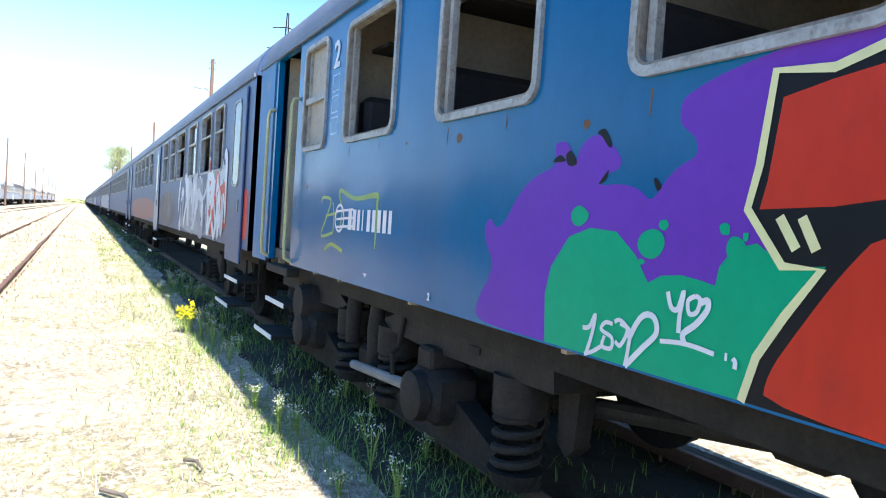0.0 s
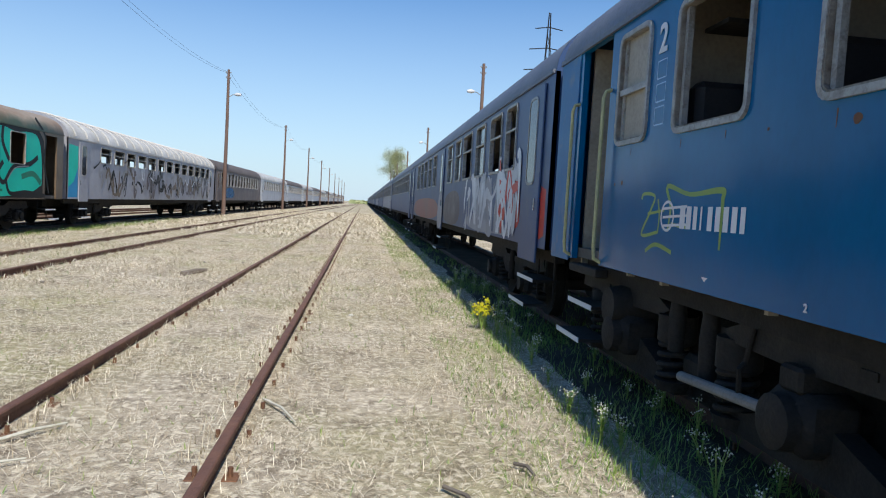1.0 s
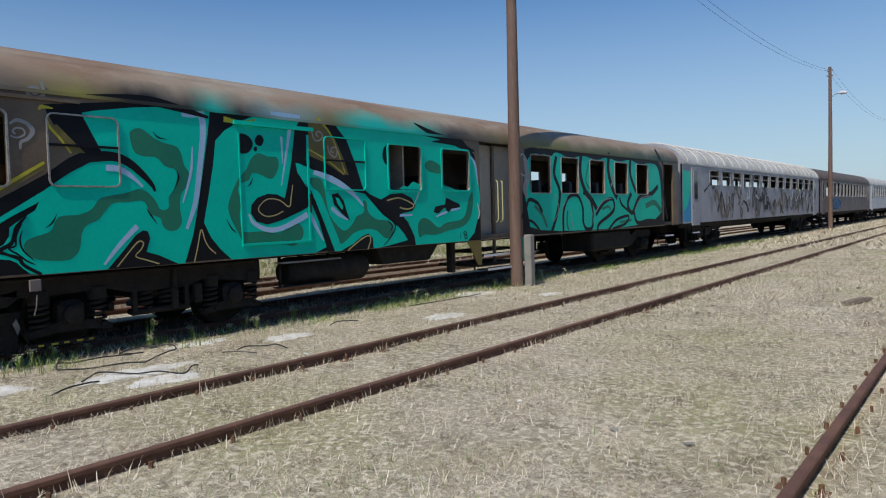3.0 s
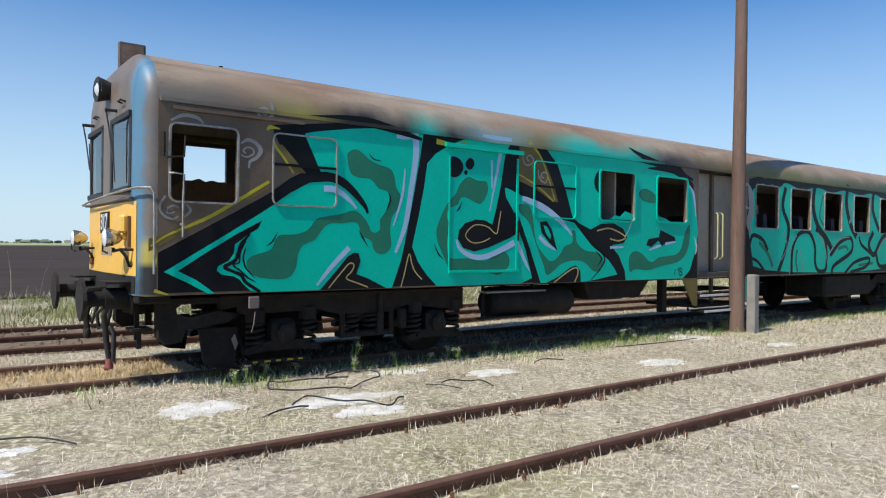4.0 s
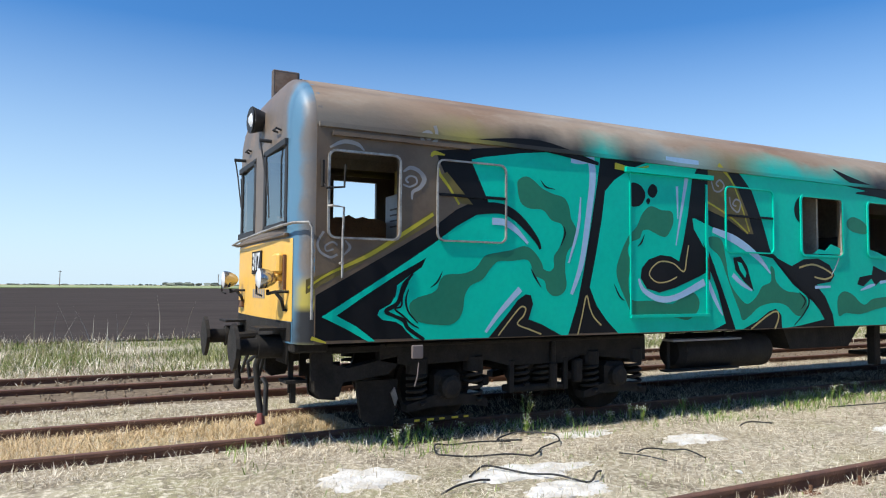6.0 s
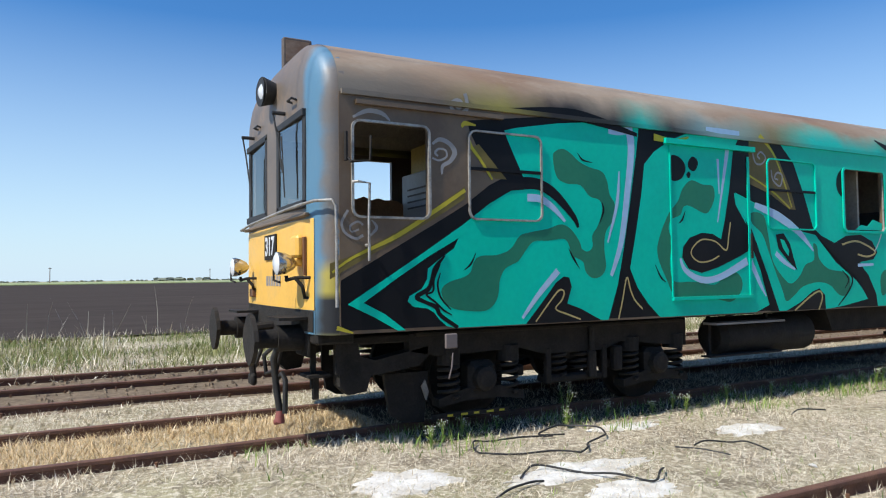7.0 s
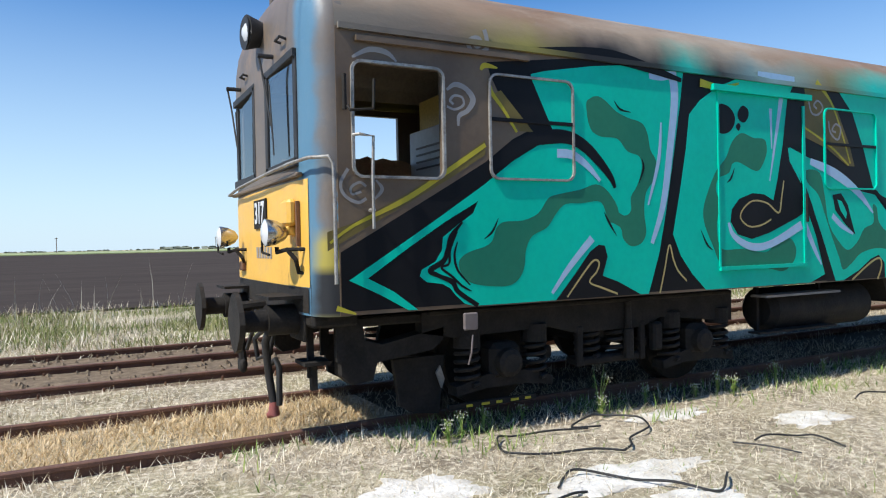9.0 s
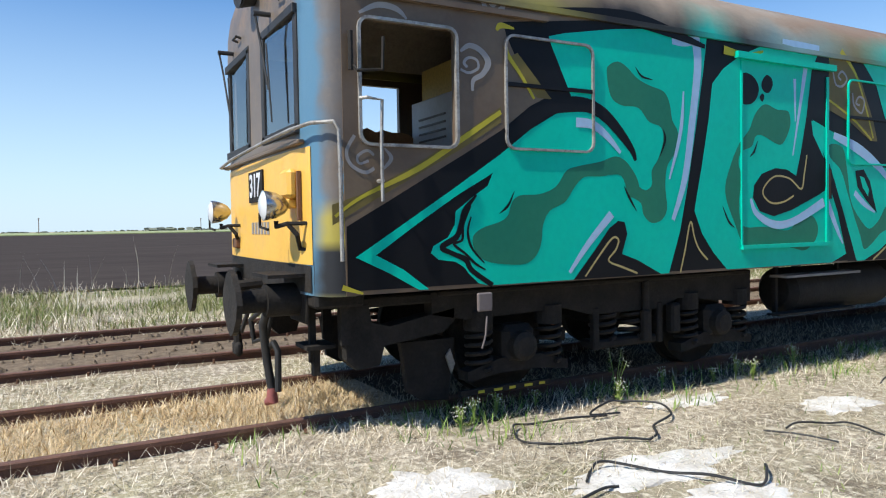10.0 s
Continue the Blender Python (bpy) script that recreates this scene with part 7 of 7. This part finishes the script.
def pylon(x, y, h):
    g = Geo()
    for sx in (-1, 1):
        for sy in (-1, 1):
            g.tube([(x + sx * 2.2, y + sy * 2.2, 0), (x + sx * 0.5, y + sy * 0.5, h * 0.75), (x + sx * 0.15, y + sy * 0.15, h)], 0.09, 5)
    for k in range(9):
        z0, z1 = h * k / 10, h * (k + 1) / 10
        r0, r1 = 2.2 * (1 - k / 10) + 0.2, 2.2 * (1 - (k + 1) / 10) + 0.2
        g.tube([(x - r0, y - r0, z0), (x + r1, y - r1, z1)], 0.07, 4).tube([(x + r0, y - r0, z0), (x - r1, y - r1, z1)], 0.07, 4)
    for z, w in ((h * 0.72, 5), (h * 0.82, 4), (h * 0.92, 3)):
        g.tube([(x - w, y, z), (x, y, z + 0.5), (x + w, y, z)], 0.12, 4)
    return tagged(g.ob("power_pylon", M_GREYIRON), "far grey lattice power pylon", "pylon")


pylon(37, 150, 44)
for x, y, h in ((-560, -10, 11), (-520, 190, 11), (-600, 320, 11), (-640, 110, 11)):
    tagged(Geo().tube([(x, y, 0), (x, y, h)], 0.28, 6).box(x - 0.1, x + 0.1, y - 1, y + 1, h - 0.8, h - 0.5).ob("field_pole", M_WOOD), "distant utility pole across the field", "pole", "field poles")


# ---- loose things on the ground ----
def ground_z(x, y):
    return 0.035 * noise.noise((x * 0.5, y * 0.35, 3.1)) - 0.01


def patch(x, y, rx, ry, seed, label):
    """A thin, ragged spill of white lime."""
    rnd = random.Random(seed)
    g = Geo()
    n, rings = 44, 6
    g.v = [(x, y, ground_z(x, y) + 0.012)]
    for r in range(1, rings + 1):
        for k in range(n):
            a = 2 * math.pi * k / n
            q = r / rings * (1 + 0.5 * noise.noise((math.cos(a) * 2 + seed, math.sin(a) * 2, seed)) + 0.16 * rnd.uniform(-1, 1) * (r >= rings - 1))
            px, py = x + rx * q * math.cos(a), y + ry * q * math.sin(a)
            g.v.append((px, py, ground_z(px, py) + (0.004 + 0.014 * rnd.random() if r < rings else -0.01)))
    g.f = [(0, 1 + k, 1 + (k + 1) % n) for k in range(n)]
    g.f += [(1 + (r - 1) * n + k, 1 + r * n + k, 1 + r * n + (k + 1) % n, 1 + (r - 1) * n + (k + 1) % n) for r in range(1, rings) for k in range(n)]
    return tagged(g.ob("lime_spill", M_LIME_DUST, smooth=True), label, "spill", "lime spills")


for i, (x, y, rx, ry) in enumerate(((-9.75, 3.93, 0.34, 0.48), (-9.33, 5.3, 0.28, 0.85), (-8.75, 5.3, 0.25, 0.5), (-9.65, 7.7, 0.24, 0.42), (-10.42, 6.75, 0.2, 0.5), (-9.5, 1.5, 0.22, 0.4), (-9.1, 1.1, 0.2, 0.3), (-9.2, 2.2, 0.12, 0.25), (-8.7, 1.0, 0.2, 0.3),
                                   (-8.6, 1.9, 0.18, 0.35), (-10.3, 13.1, 0.4, 0.5), (-8.9, 10.3, 0.3, 0.5), (-8.85, 13.7, 0.22, 0.42), (-7.55, 2.25, 0.2, 0.35))):
    patch(x, y, rx * 0.95, ry * 0.9, i + 1, "thin spill of white lime on the dry grass")


def cable(pts, r=0.011, label="black discarded cable lying on the grass"):
    P = [Vector((x, y, ground_z(x, y) + 0.02 + z)) for x, y, z in pts]
    return tagged(Geo().tube([tuple(p) for p in curve2([tuple(p) for p in P], closed=False)], r, 7).ob("cable", M_RUBBER, smooth=True), label, "cable", "discarded cables")


cable([(-10.4, 5.97, 0), (-10.4, 5.66, 0.03), (-10.57, 6.0, 0.05), (-10.56, 6.14, 0.04), (-10.33, 6.32, 0.05), (-10.15, 6.28, 0.02), (-10.03, 6.12, 0.03), (-9.99, 5.93, 0.0), (-9.78, 5.75, 0.02), (-9.74, 5.64, 0)], 0.009)
cable([(-9.74, 5.64, 0), (-9.86, 5.44, 0.01), (-9.94, 5.1, 0), (-10.01, 4.86, 0.02), (-10.2, 4.84, 0), (-10.43, 4.95, 0.03), (-10.48, 5.14, 0), (-10.42, 5.45, 0.02), (-10.36, 5.8, 0.01)], 0.009)
cable([(-8.97, 5.85, 0.02), (-8.85, 5.7, 0.05), (-8.79, 5.56, 0), (-8.99, 5.38, 0.03), (-9.22, 5.24, 0), (-9.48, 4.99, 0.03), (-9.44, 4.85, 0.01), (-9.33, 4.72, 0)], 0.009)
cable([(-9.43, 6.7, 0), (-9.41, 6.82, 0.03), (-9.34, 7.07, 0), (-9.22, 7.15, 0.02), (-8.96, 7.13, 0)], 0.008)
cable([(-9.87, 8.69, 0), (-9.93, 8.93, 0.03), (-9.88, 9.3, 0)], 0.008)
cable([(-9.0, 4.28, 0), (-9.09, 4.47, 0.02), (-9.18, 4.72, 0.01), (-9.18, 4.83, 0)], 0.009)
cable([(-9.48, 6.51, 0), (-9.24, 6.6, 0.02), (-9.04, 6.72, 0)], 0.007)
cable([(-9.6, 1.9, 0), (-9.4, 2.4, 0.03), (-9.1, 2.7, 0)], 0.008)
cable([(-10.3, 11.0, 0), (-10.0, 12.0, 0.02), (-10.1, 13.0, 0)], 0.008)


def stick(a, b, w=0.011, m=M_SEED, label="pale dry stick lying in the grass"):
    P, Q = Vector((*a, ground_z(*a) + 0.03)), Vector((*b, ground_z(*b) + 0.035))
    mid = (P + Q) / 2 + Vector((0.02, 0.015, 0.015))
    return tagged(Geo().tube([P, mid, Q], [w, w * 0.9, w * 0.5], 6).ob("stick", m), label, "stick", "sticks")


stick((-1.12, 5.95), (-0.82, 5.38))
stick((-2.6, 4.9), (-2.3, 5.3), 0.012)
stick((-2.55, 4.4), (-2.27, 4.66), 0.01)
stick((-3.75, 14.1), (-3.5, 15.0), 0.06, M_SLEEPER, "dark piece of old timber in the grass")
stick((0.58, 4.65), (0.66, 4.45), 0.014, M_BARK, "dark curled bit of bark")
stick((0.1, 4.3), (0.27, 3.95), 0.014, M_BARK, "dark curled bit of bark")
rnd = random.Random(9)
for k in range(38):
    x, y, r = rnd.uniform(-10, 1.2), rnd.uniform(2.5, 24), rnd.uniform(0.02, 0.05)
    if min(abs(x - q) for q in (-1.2, -2.705, -6.4, -7.905)) < 0.12:
        continue
    bm = bmesh.new()
    bmesh.ops.create_icosphere(bm, subdivisions=1, radius=r)
    for v in bm.verts:
        v.co = v.co * rnd.uniform(0.6, 1.25)
        v.co.z *= 0.5
    me = bpy.data.meshes.new("stone")
    bm.to_mesh(me)
    bm.free()
    me.materials.append(M_CONC if k % 3 else M_LIME_DUST)
    o = new("stone", me)
    o.location = (x, y, ground_z(x, y) + r * 0.4)
    tagged(o, "small pale stone lying in the dry grass", "stone", "scattered stones")

# ---- beds under the standing trains, coloured dark to deepen their shade ----
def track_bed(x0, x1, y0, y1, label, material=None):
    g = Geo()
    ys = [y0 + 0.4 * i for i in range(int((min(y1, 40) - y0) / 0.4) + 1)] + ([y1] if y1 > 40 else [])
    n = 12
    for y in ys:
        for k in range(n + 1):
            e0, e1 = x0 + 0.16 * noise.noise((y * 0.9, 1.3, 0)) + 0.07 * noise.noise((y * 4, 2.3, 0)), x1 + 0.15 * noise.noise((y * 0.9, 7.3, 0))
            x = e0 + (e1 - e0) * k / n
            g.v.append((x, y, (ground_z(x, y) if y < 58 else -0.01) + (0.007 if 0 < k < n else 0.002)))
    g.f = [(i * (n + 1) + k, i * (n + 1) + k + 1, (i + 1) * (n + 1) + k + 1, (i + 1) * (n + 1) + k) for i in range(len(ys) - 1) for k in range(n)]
    tagged(g.ob("track_bed", material or M_SHADE_BED, smooth=True), label, "track bed", kind="structure")


track_bed(1.62, 4.3, -20, 440, "dark soil track bed under the blue coaches, shade put into its colour")
track_bed(-13.5, -10.8, 4.6, 440, "track bed under the painted railcar, coloured dark for its shade")
track_bed(-17.7, -14.45, -20, 40, "brown stony bed of the further track", M_STONY)

ballast = Geo()
rnd = random.Random(77)
for k in range(2600):
    x, y, r = rnd.uniform(-17.5, -14.5), rnd.uniform(-10, 26), rnd.uniform(0.025, 0.06)
    if min(abs(x - q) for q in (-14.6, -16.1, -17.45)) < 0.1:
        continue
    z = ground_z(x, y) + 0.01
    ballast.add([(x + r * rnd.uniform(0.6, 1.2), y, z), (x, y + r * rnd.uniform(0.6, 1.2), z), (x - r * rnd.uniform(0.6, 1.2), y, z), (x, y - r * rnd.uniform(0.6, 1.2), z), (x + r * rnd.uniform(-0.3, 0.3), y + r * rnd.uniform(-0.3, 0.3), z + r * rnd.uniform(0.5, 1.0))],
                [(0, 1, 4), (1, 2, 4), (2, 3, 4), (3, 0, 4)])
tagged(ballast.ob("ballast", M_STONY), "loose brown ballast stones between the rails", "gravel", kind="stuff")

# ---- grass ----
rng = np.random.default_rng(7)


def blades(name, label, material, xy, length, width, tilt, curl=0.25):
    """One sheet of thin tapered blades standing or lying at the points xy."""
    n = len(xy)
    L = length * rng.uniform(0.5, 1.4, n)
    W = width * rng.uniform(0.6, 1.4, n)
    head = rng.uniform(0, 2 * np.pi, n)
    el = np.radians(np.clip(rng.normal(tilt[0], tilt[1], n), 2, 88))
    d = np.stack([np.cos(head) * np.cos(el), np.sin(head) * np.cos(el), np.sin(el)], 1)
    side = np.stack([-np.sin(head), np.cos(head), np.zeros(n)], 1) * W[:, None] / 2
    base = np.stack([xy[:, 0], xy[:, 1], np.array([ground_z(x, y) for x, y in xy])], 1)
    bend = np.stack([np.cos(head), np.sin(head), -np.ones(n) * 0.6], 1) * (L * curl * rng.uniform(0, 1, n))[:, None]
    mid = base + d * L[:, None] * 0.55
    tip = base + d * L[:, None] + bend * 0.5
    v = np.stack([base - side, base + side, mid + side * 0.8, mid - side * 0.8, tip], 1).reshape(-1, 3)
    k = np.arange(n)[:, None] * 5
    me = bpy.data.meshes.new(name)
    me.vertices.add(n * 5)
    me.vertices.foreach_set("co", v.astype(np.float32).ravel())
    loops = np.concatenate([k + np.array([[0, 1, 2, 3]]), k + np.array([[3, 2, 4]])], 1).ravel()
    me.loops.add(n * 7)
    me.loops.foreach_set("vertex_index", loops.astype(np.int32))
    me.polygons.add(n * 2)
    starts = (np.arange(n)[:, None] * 7 + np.array([[0, 4]])).ravel()
    me.polygons.foreach_set("loop_start", starts.astype(np.int32))
    me.update(calc_edges=True)
    me.materials.append(material)
    o = new(name, me)
    return tagged(o, label, "grass", kind="stuff")


def scatter(n, x0, x1, y0, y1, clump=0.0, freq=0.6, seed=0.0, rails=True):
    xy = np.stack([rng.uniform(x0, x1, n), rng.uniform(y0, y1, n)], 1)
    if clump:
        keep = np.array([noise.noise((x * freq, y * freq, seed)) * 0.5 + 0.5 for x, y in xy]) > clump * rng.uniform(0.6, 1.4, n)
        xy = xy[keep]
    if rails:
        for r in (-1.2, -2.705, -6.4, -7.905, -11.3, -12.805, -14.6, -16.1, -17.45):
            xy = xy[np.abs(xy[:, 0] - r) > 0.05]
    return xy


STRAW_LABEL = "matted bleached dry grass and straw"
blades("dry_grass", STRAW_LABEL, M_STRAW, scatter(190000, -10.8, 1.6, 2.5, 12, 0.45, 1.1, 31.0), 0.06, 0.003, (14, 13))
blades("dry_grass", STRAW_LABEL, M_STRAW, scatter(260000, -10.8, 1.6, 2.5, 12, 0.56, 1.3, 12.0), 0.085, 0.0032, (14, 12))
blades("dry_grass", STRAW_LABEL, M_STRAW, scatter(150000, -10.8, 1.6, 12, 30, 0.42, 1.1, 12.0), 0.13, 0.0065, (16, 13))
blades("dry_grass", STRAW_LABEL, M_STRAW, scatter(45000, -11, 1.6, 30, 90), 0.22, 0.03, (20, 14))
blades("dry_grass", STRAW_LABEL, M_STRAW, scatter(110000, -14.4, -10.6, -8, 20, 0.35), 0.1, 0.0055, (25, 18))
blades("dry_grass", STRAW_LABEL, M_STRAW, scatter(26000, -19.5, -17.3, -14, 30, 0.35), 0.16, 0.011, (25, 18))
blades("dry_grass", STRAW_LABEL, M_STRAW, scatter(80000, -11, 1.4, 2.5, 22, 0.55, 1.9, 4.0), 0.095, 0.004, (38, 20))
for r in (-1.2, -2.705, -6.4, -7.905, -11.3, -12.805):
    for s in (-1, 1):
        blades("dry_grass", "tufts of dry grass along the rail foot", M_STRAW, scatter(2600, min(r + s * 0.06, r + s * 0.22), max(r + s * 0.06, r + s * 0.22), -4, 30, 0.48, 1.5, r), 0.11, 0.005, (50, 20))
blades("dry_grass", "dark rotten straw between the bleached tufts", M_OLDSTRAW, scatter(50000, -10.8, 1.6, 2.5, 13, 0.58, 1.6, 44.0), 0.07, 0.004, (10, 9))
blades("dry_grass", "dark rotten straw between the bleached tufts", M_OLDSTRAW, scatter(24000, -10.8, 1.6, 13, 30, 0.58, 1.3, 45.0), 0.1, 0.008, (12, 10))
blades("golden_grass", "golden dry grass between the rails under the cab", M_BURNT, scatter(26000, -12.7, -11.38, -3, 4.4, 0.3), 0.13, 0.006, (24, 20))
GREEN_LABEL = "low green grass growing along the shade"
blades("green_grass", GREEN_LABEL, M_GRASS, scatter(13000, 1.15, 2.4, 2, 16, 0.45, 0.9, 2.0), 0.1, 0.006, (50, 22))
blades("green_grass", GREEN_LABEL, M_GRASS, scatter(26000, 0.45, 1.35, 2, 40, 0.42, 0.9, 2.0), 0.06, 0.006, (35, 22))
blades("green_grass", GREEN_LABEL, M_GRASS, scatter(9000, 1.1, 2.4, 16, 90, 0.5, 0.5, 2.0), 0.12, 0.018, (45, 20))
blades("green_grass", GREEN_LABEL, M_GRASS, scatter(4500, 1.5, 3.9, 0, 14, 0.5, 0.9, 3.0), 0.13, 0.008, (60, 18))
blades("green_grass", "thin green grass at the foot of the railcar track", M_GRASS, scatter(15000, -11.25, -10.2, 3, 40, 0.52, 0.9, 5.0), 0.13, 0.009, (50, 20))
blades("green_grass", "sparse green tufts in the dry grass", M_GRASS, scatter(26000, -10.5, 1.2, 3, 30, 0.62, 0.5, 6.0), 0.07, 0.006, (40, 22))
VERGE = "tall rank grass and weeds at the field's edge"
blades("verge_grass", VERGE, M_VERGE, scatter(150000, -25.5, -18.2, -22, 45, 0.42, 0.5, 1.0, False), 0.2, 0.012, (50, 22))
blades("verge_straw", VERGE, M_STRAW, scatter(60000, -26.5, -18.6, -22, 45, 0.52, 0.35, 8.0, False), 0.3, 0.013, (38, 24))
blades("verge_straw", "pale dead stalks standing on the verge", M_SEED, scatter(500, -26.5, -20.5, -22, 45, 0.55, 0.3, 9.0, False), 1.15, 0.01, (72, 12))


def weed(x, y, h, seed, flower=None):
    """A leafy weed: stalks, narrow leaves and pale seed heads."""
    rnd = random.Random(seed)
    w = empty("weed", (x, y, ground_z(x, y)), "yellow-flowering weed in the grass" if flower else "leafy weed with pale seed heads", "weed", "weeds")
    stem, leaf, head = Geo(), Geo(), Geo()
    for k in range(rnd.randint(4, 7)):
        a, q = rnd.uniform(0, 6.28), rnd.uniform(0.05, 0.3) * h
        top = Vector((math.cos(a) * q, math.sin(a) * q, h * rnd.uniform(0.7, 1.05)))
        stem.tube([(0, 0, 0), (top.x * 0.35, top.y * 0.35, top.z * 0.55), tuple(top)], [0.005, 0.004, 0.002], 5)
        for j in range(6):
            t = rnd.uniform(0.15, 0.95)
            c = Vector((top.x * t, top.y * t, top.z * t))
            b = rnd.uniform(0, 6.28)
            e = Vector((math.cos(b), math.sin(b), rnd.uniform(-0.1, 0.6))) * rnd.uniform(0.03, 0.07)
            p = Vector((-e.y, e.x, 0)).normalized() * 0.009
            leaf.add([c, c + e * 0.5 + p, c + e, c + e * 0.5 - p], [(0, 1, 2, 3)])
        for j in range(12 if flower else 5):
            c = top + Vector((rnd.uniform(-1, 1), rnd.uniform(-1, 1), rnd.uniform(-1.2, 0.4))) * (0.05 if flower else 0.035)
            r = 0.014 if flower else 0.007
            head.add([c + Vector(p) * r for p in ((1, 0, 0), (-1, 0, 0), (0, 1, 0), (0, -1, 0), (0, 0, 1), (0, 0, -1))],
                     [(0, 2, 4), (2, 1, 4), (1, 3, 4), (3, 0, 4), (2, 0, 5), (1, 2, 5), (3, 1, 5), (0, 3, 5)])
    tagged(stem.ob("stalk", M_GRASS, w), kind="stuff")
    tagged(leaf.ob("leaves", M_GRASS, w), kind="stuff")
    tagged(head.ob("flower_head" if flower else "seed_head", M_FLOWER if flower else M_SEED, w), kind="stuff")


weed(1.27, 9.72, 0.42, 1, True)
weed(1.22, 9.66, 0.36, 7, True)
rnd = random.Random(21)
for k in range(50):
    y = rnd.uniform(2.6, 16)
    weed(rnd.uniform(1.25, 2.15), y, rnd.uniform(0.16, 0.34), 100 + k)
weed(-10.75, 6.25, 0.5, 2)
for k in range(24):
    weed(rnd.uniform(-11.0, -10.5), rnd.uniform(4.5, 18), rnd.uniform(0.14, 0.28), 300 + k)


# ---- trees and far woods ----
def tree(x, y, h, spread, seed, label="tall tree with thin spring foliage beyond the coaches"):
    rnd = random.Random(seed)
    t = empty("tree", (x, y, 0), label, "tree")
    trunk = Geo().tube([(0, 0, -0.2), (0.1, 0.05, h * 0.3), (0.0, 0.1, h * 0.6), (0.1, 0, h * 0.9)], [0.4, 0.32, 0.2, 0.05], 10)
    crown = Geo()
    for k in range(26):
        z0 = h * rnd.uniform(0.22, 0.7)
        a = rnd.uniform(0, 6.28)
        r = spread * rnd.uniform(0.4, 1.0) * (1.0 if z0 < h * 0.5 else 0.7)
        e = Vector((math.cos(a) * r, math.sin(a) * r, z0 + h * rnd.uniform(0.12, 0.3)))
        m = Vector((e.x * 0.5, e.y * 0.5, z0 + (e.z - z0) * 0.6))
        trunk.tube([(0, 0, z0), tuple(m), tuple(e)], [0.12, 0.07, 0.03], 5)
        for j in range(9):
            c = m.lerp(e, rnd.uniform(0.1, 1.1)) + Vector((rnd.gauss(0, 1), rnd.gauss(0, 1), rnd.gauss(0, 1))) * spread * 0.16
            for q in range(48):
                p = c + Vector((rnd.gauss(0, 1), rnd.gauss(0, 1), rnd.gauss(0, 0.8))) * spread * 0.13
                u = Vector((rnd.uniform(-1, 1), rnd.uniform(-1, 1), rnd.uniform(-1, 1))).normalized() * 0.11
                v = u.cross(Vector((rnd.uniform(-1, 1), rnd.uniform(-1, 1), 0.3))).normalized() * 0.07
                crown.add([p - u, p + v, p + u, p - v], [(0, 1, 2, 3)])
    trunk.ob("trunk", M_BARK, t)
    crown.ob("crown", M_LEAF, t)
    return t


tree(7.6, 200, 19.5, 4.6, 4)
rnd = random.Random(31)
woods = Geo()
for k in range(900):
    y = rnd.uniform(-900, 1900)
    x = -1150 + rnd.uniform(-60, 60)
    s = rnd.uniform(1, 2.4) * (2.0 if noise.noise((y * 0.01, 2.0, 0)) > 0.15 else 0.8)
    bm = [(x + rnd.uniform(-1, 1) * s, y + math.cos(a) * s * rnd.uniform(1.2, 2), max(0, s * 0.6 + math.sin(a) * s * rnd.uniform(0.5, 1))) for a in (0, 0.8, 1.6, 2.4, 3.2, 4.0, 4.8, 5.6)]
    woods.add(bm, [(0, 1, 2, 3), (0, 3, 4, 7), (4, 5, 6, 7)])
tagged(woods.ob("far_woods", M_SHRUB), "low line of hazy woods on the horizon", "trees", kind="stuff")
bush = Geo()
for k in range(260):
    x, y, s = rnd.uniform(-9, 4), rnd.uniform(395, 520), rnd.uniform(0.5, 1.6)
    bush.add([(x + math.cos(a) * s * rnd.uniform(0.6, 1.2), y + rnd.uniform(-0.5, 0.5), max(0, s * 0.7 + math.sin(a) * s * rnd.uniform(0.5, 1))) for a in (0, 0.8, 1.6, 2.4, 3.2, 4.0, 4.8, 5.6)], [(0, 1, 2, 3), (0, 3, 4, 7), (4, 5, 6, 7)])
tagged(bush.ob("far_bushes", M_LEAF), "green bushes where the tracks end", "bushes", kind="stuff")
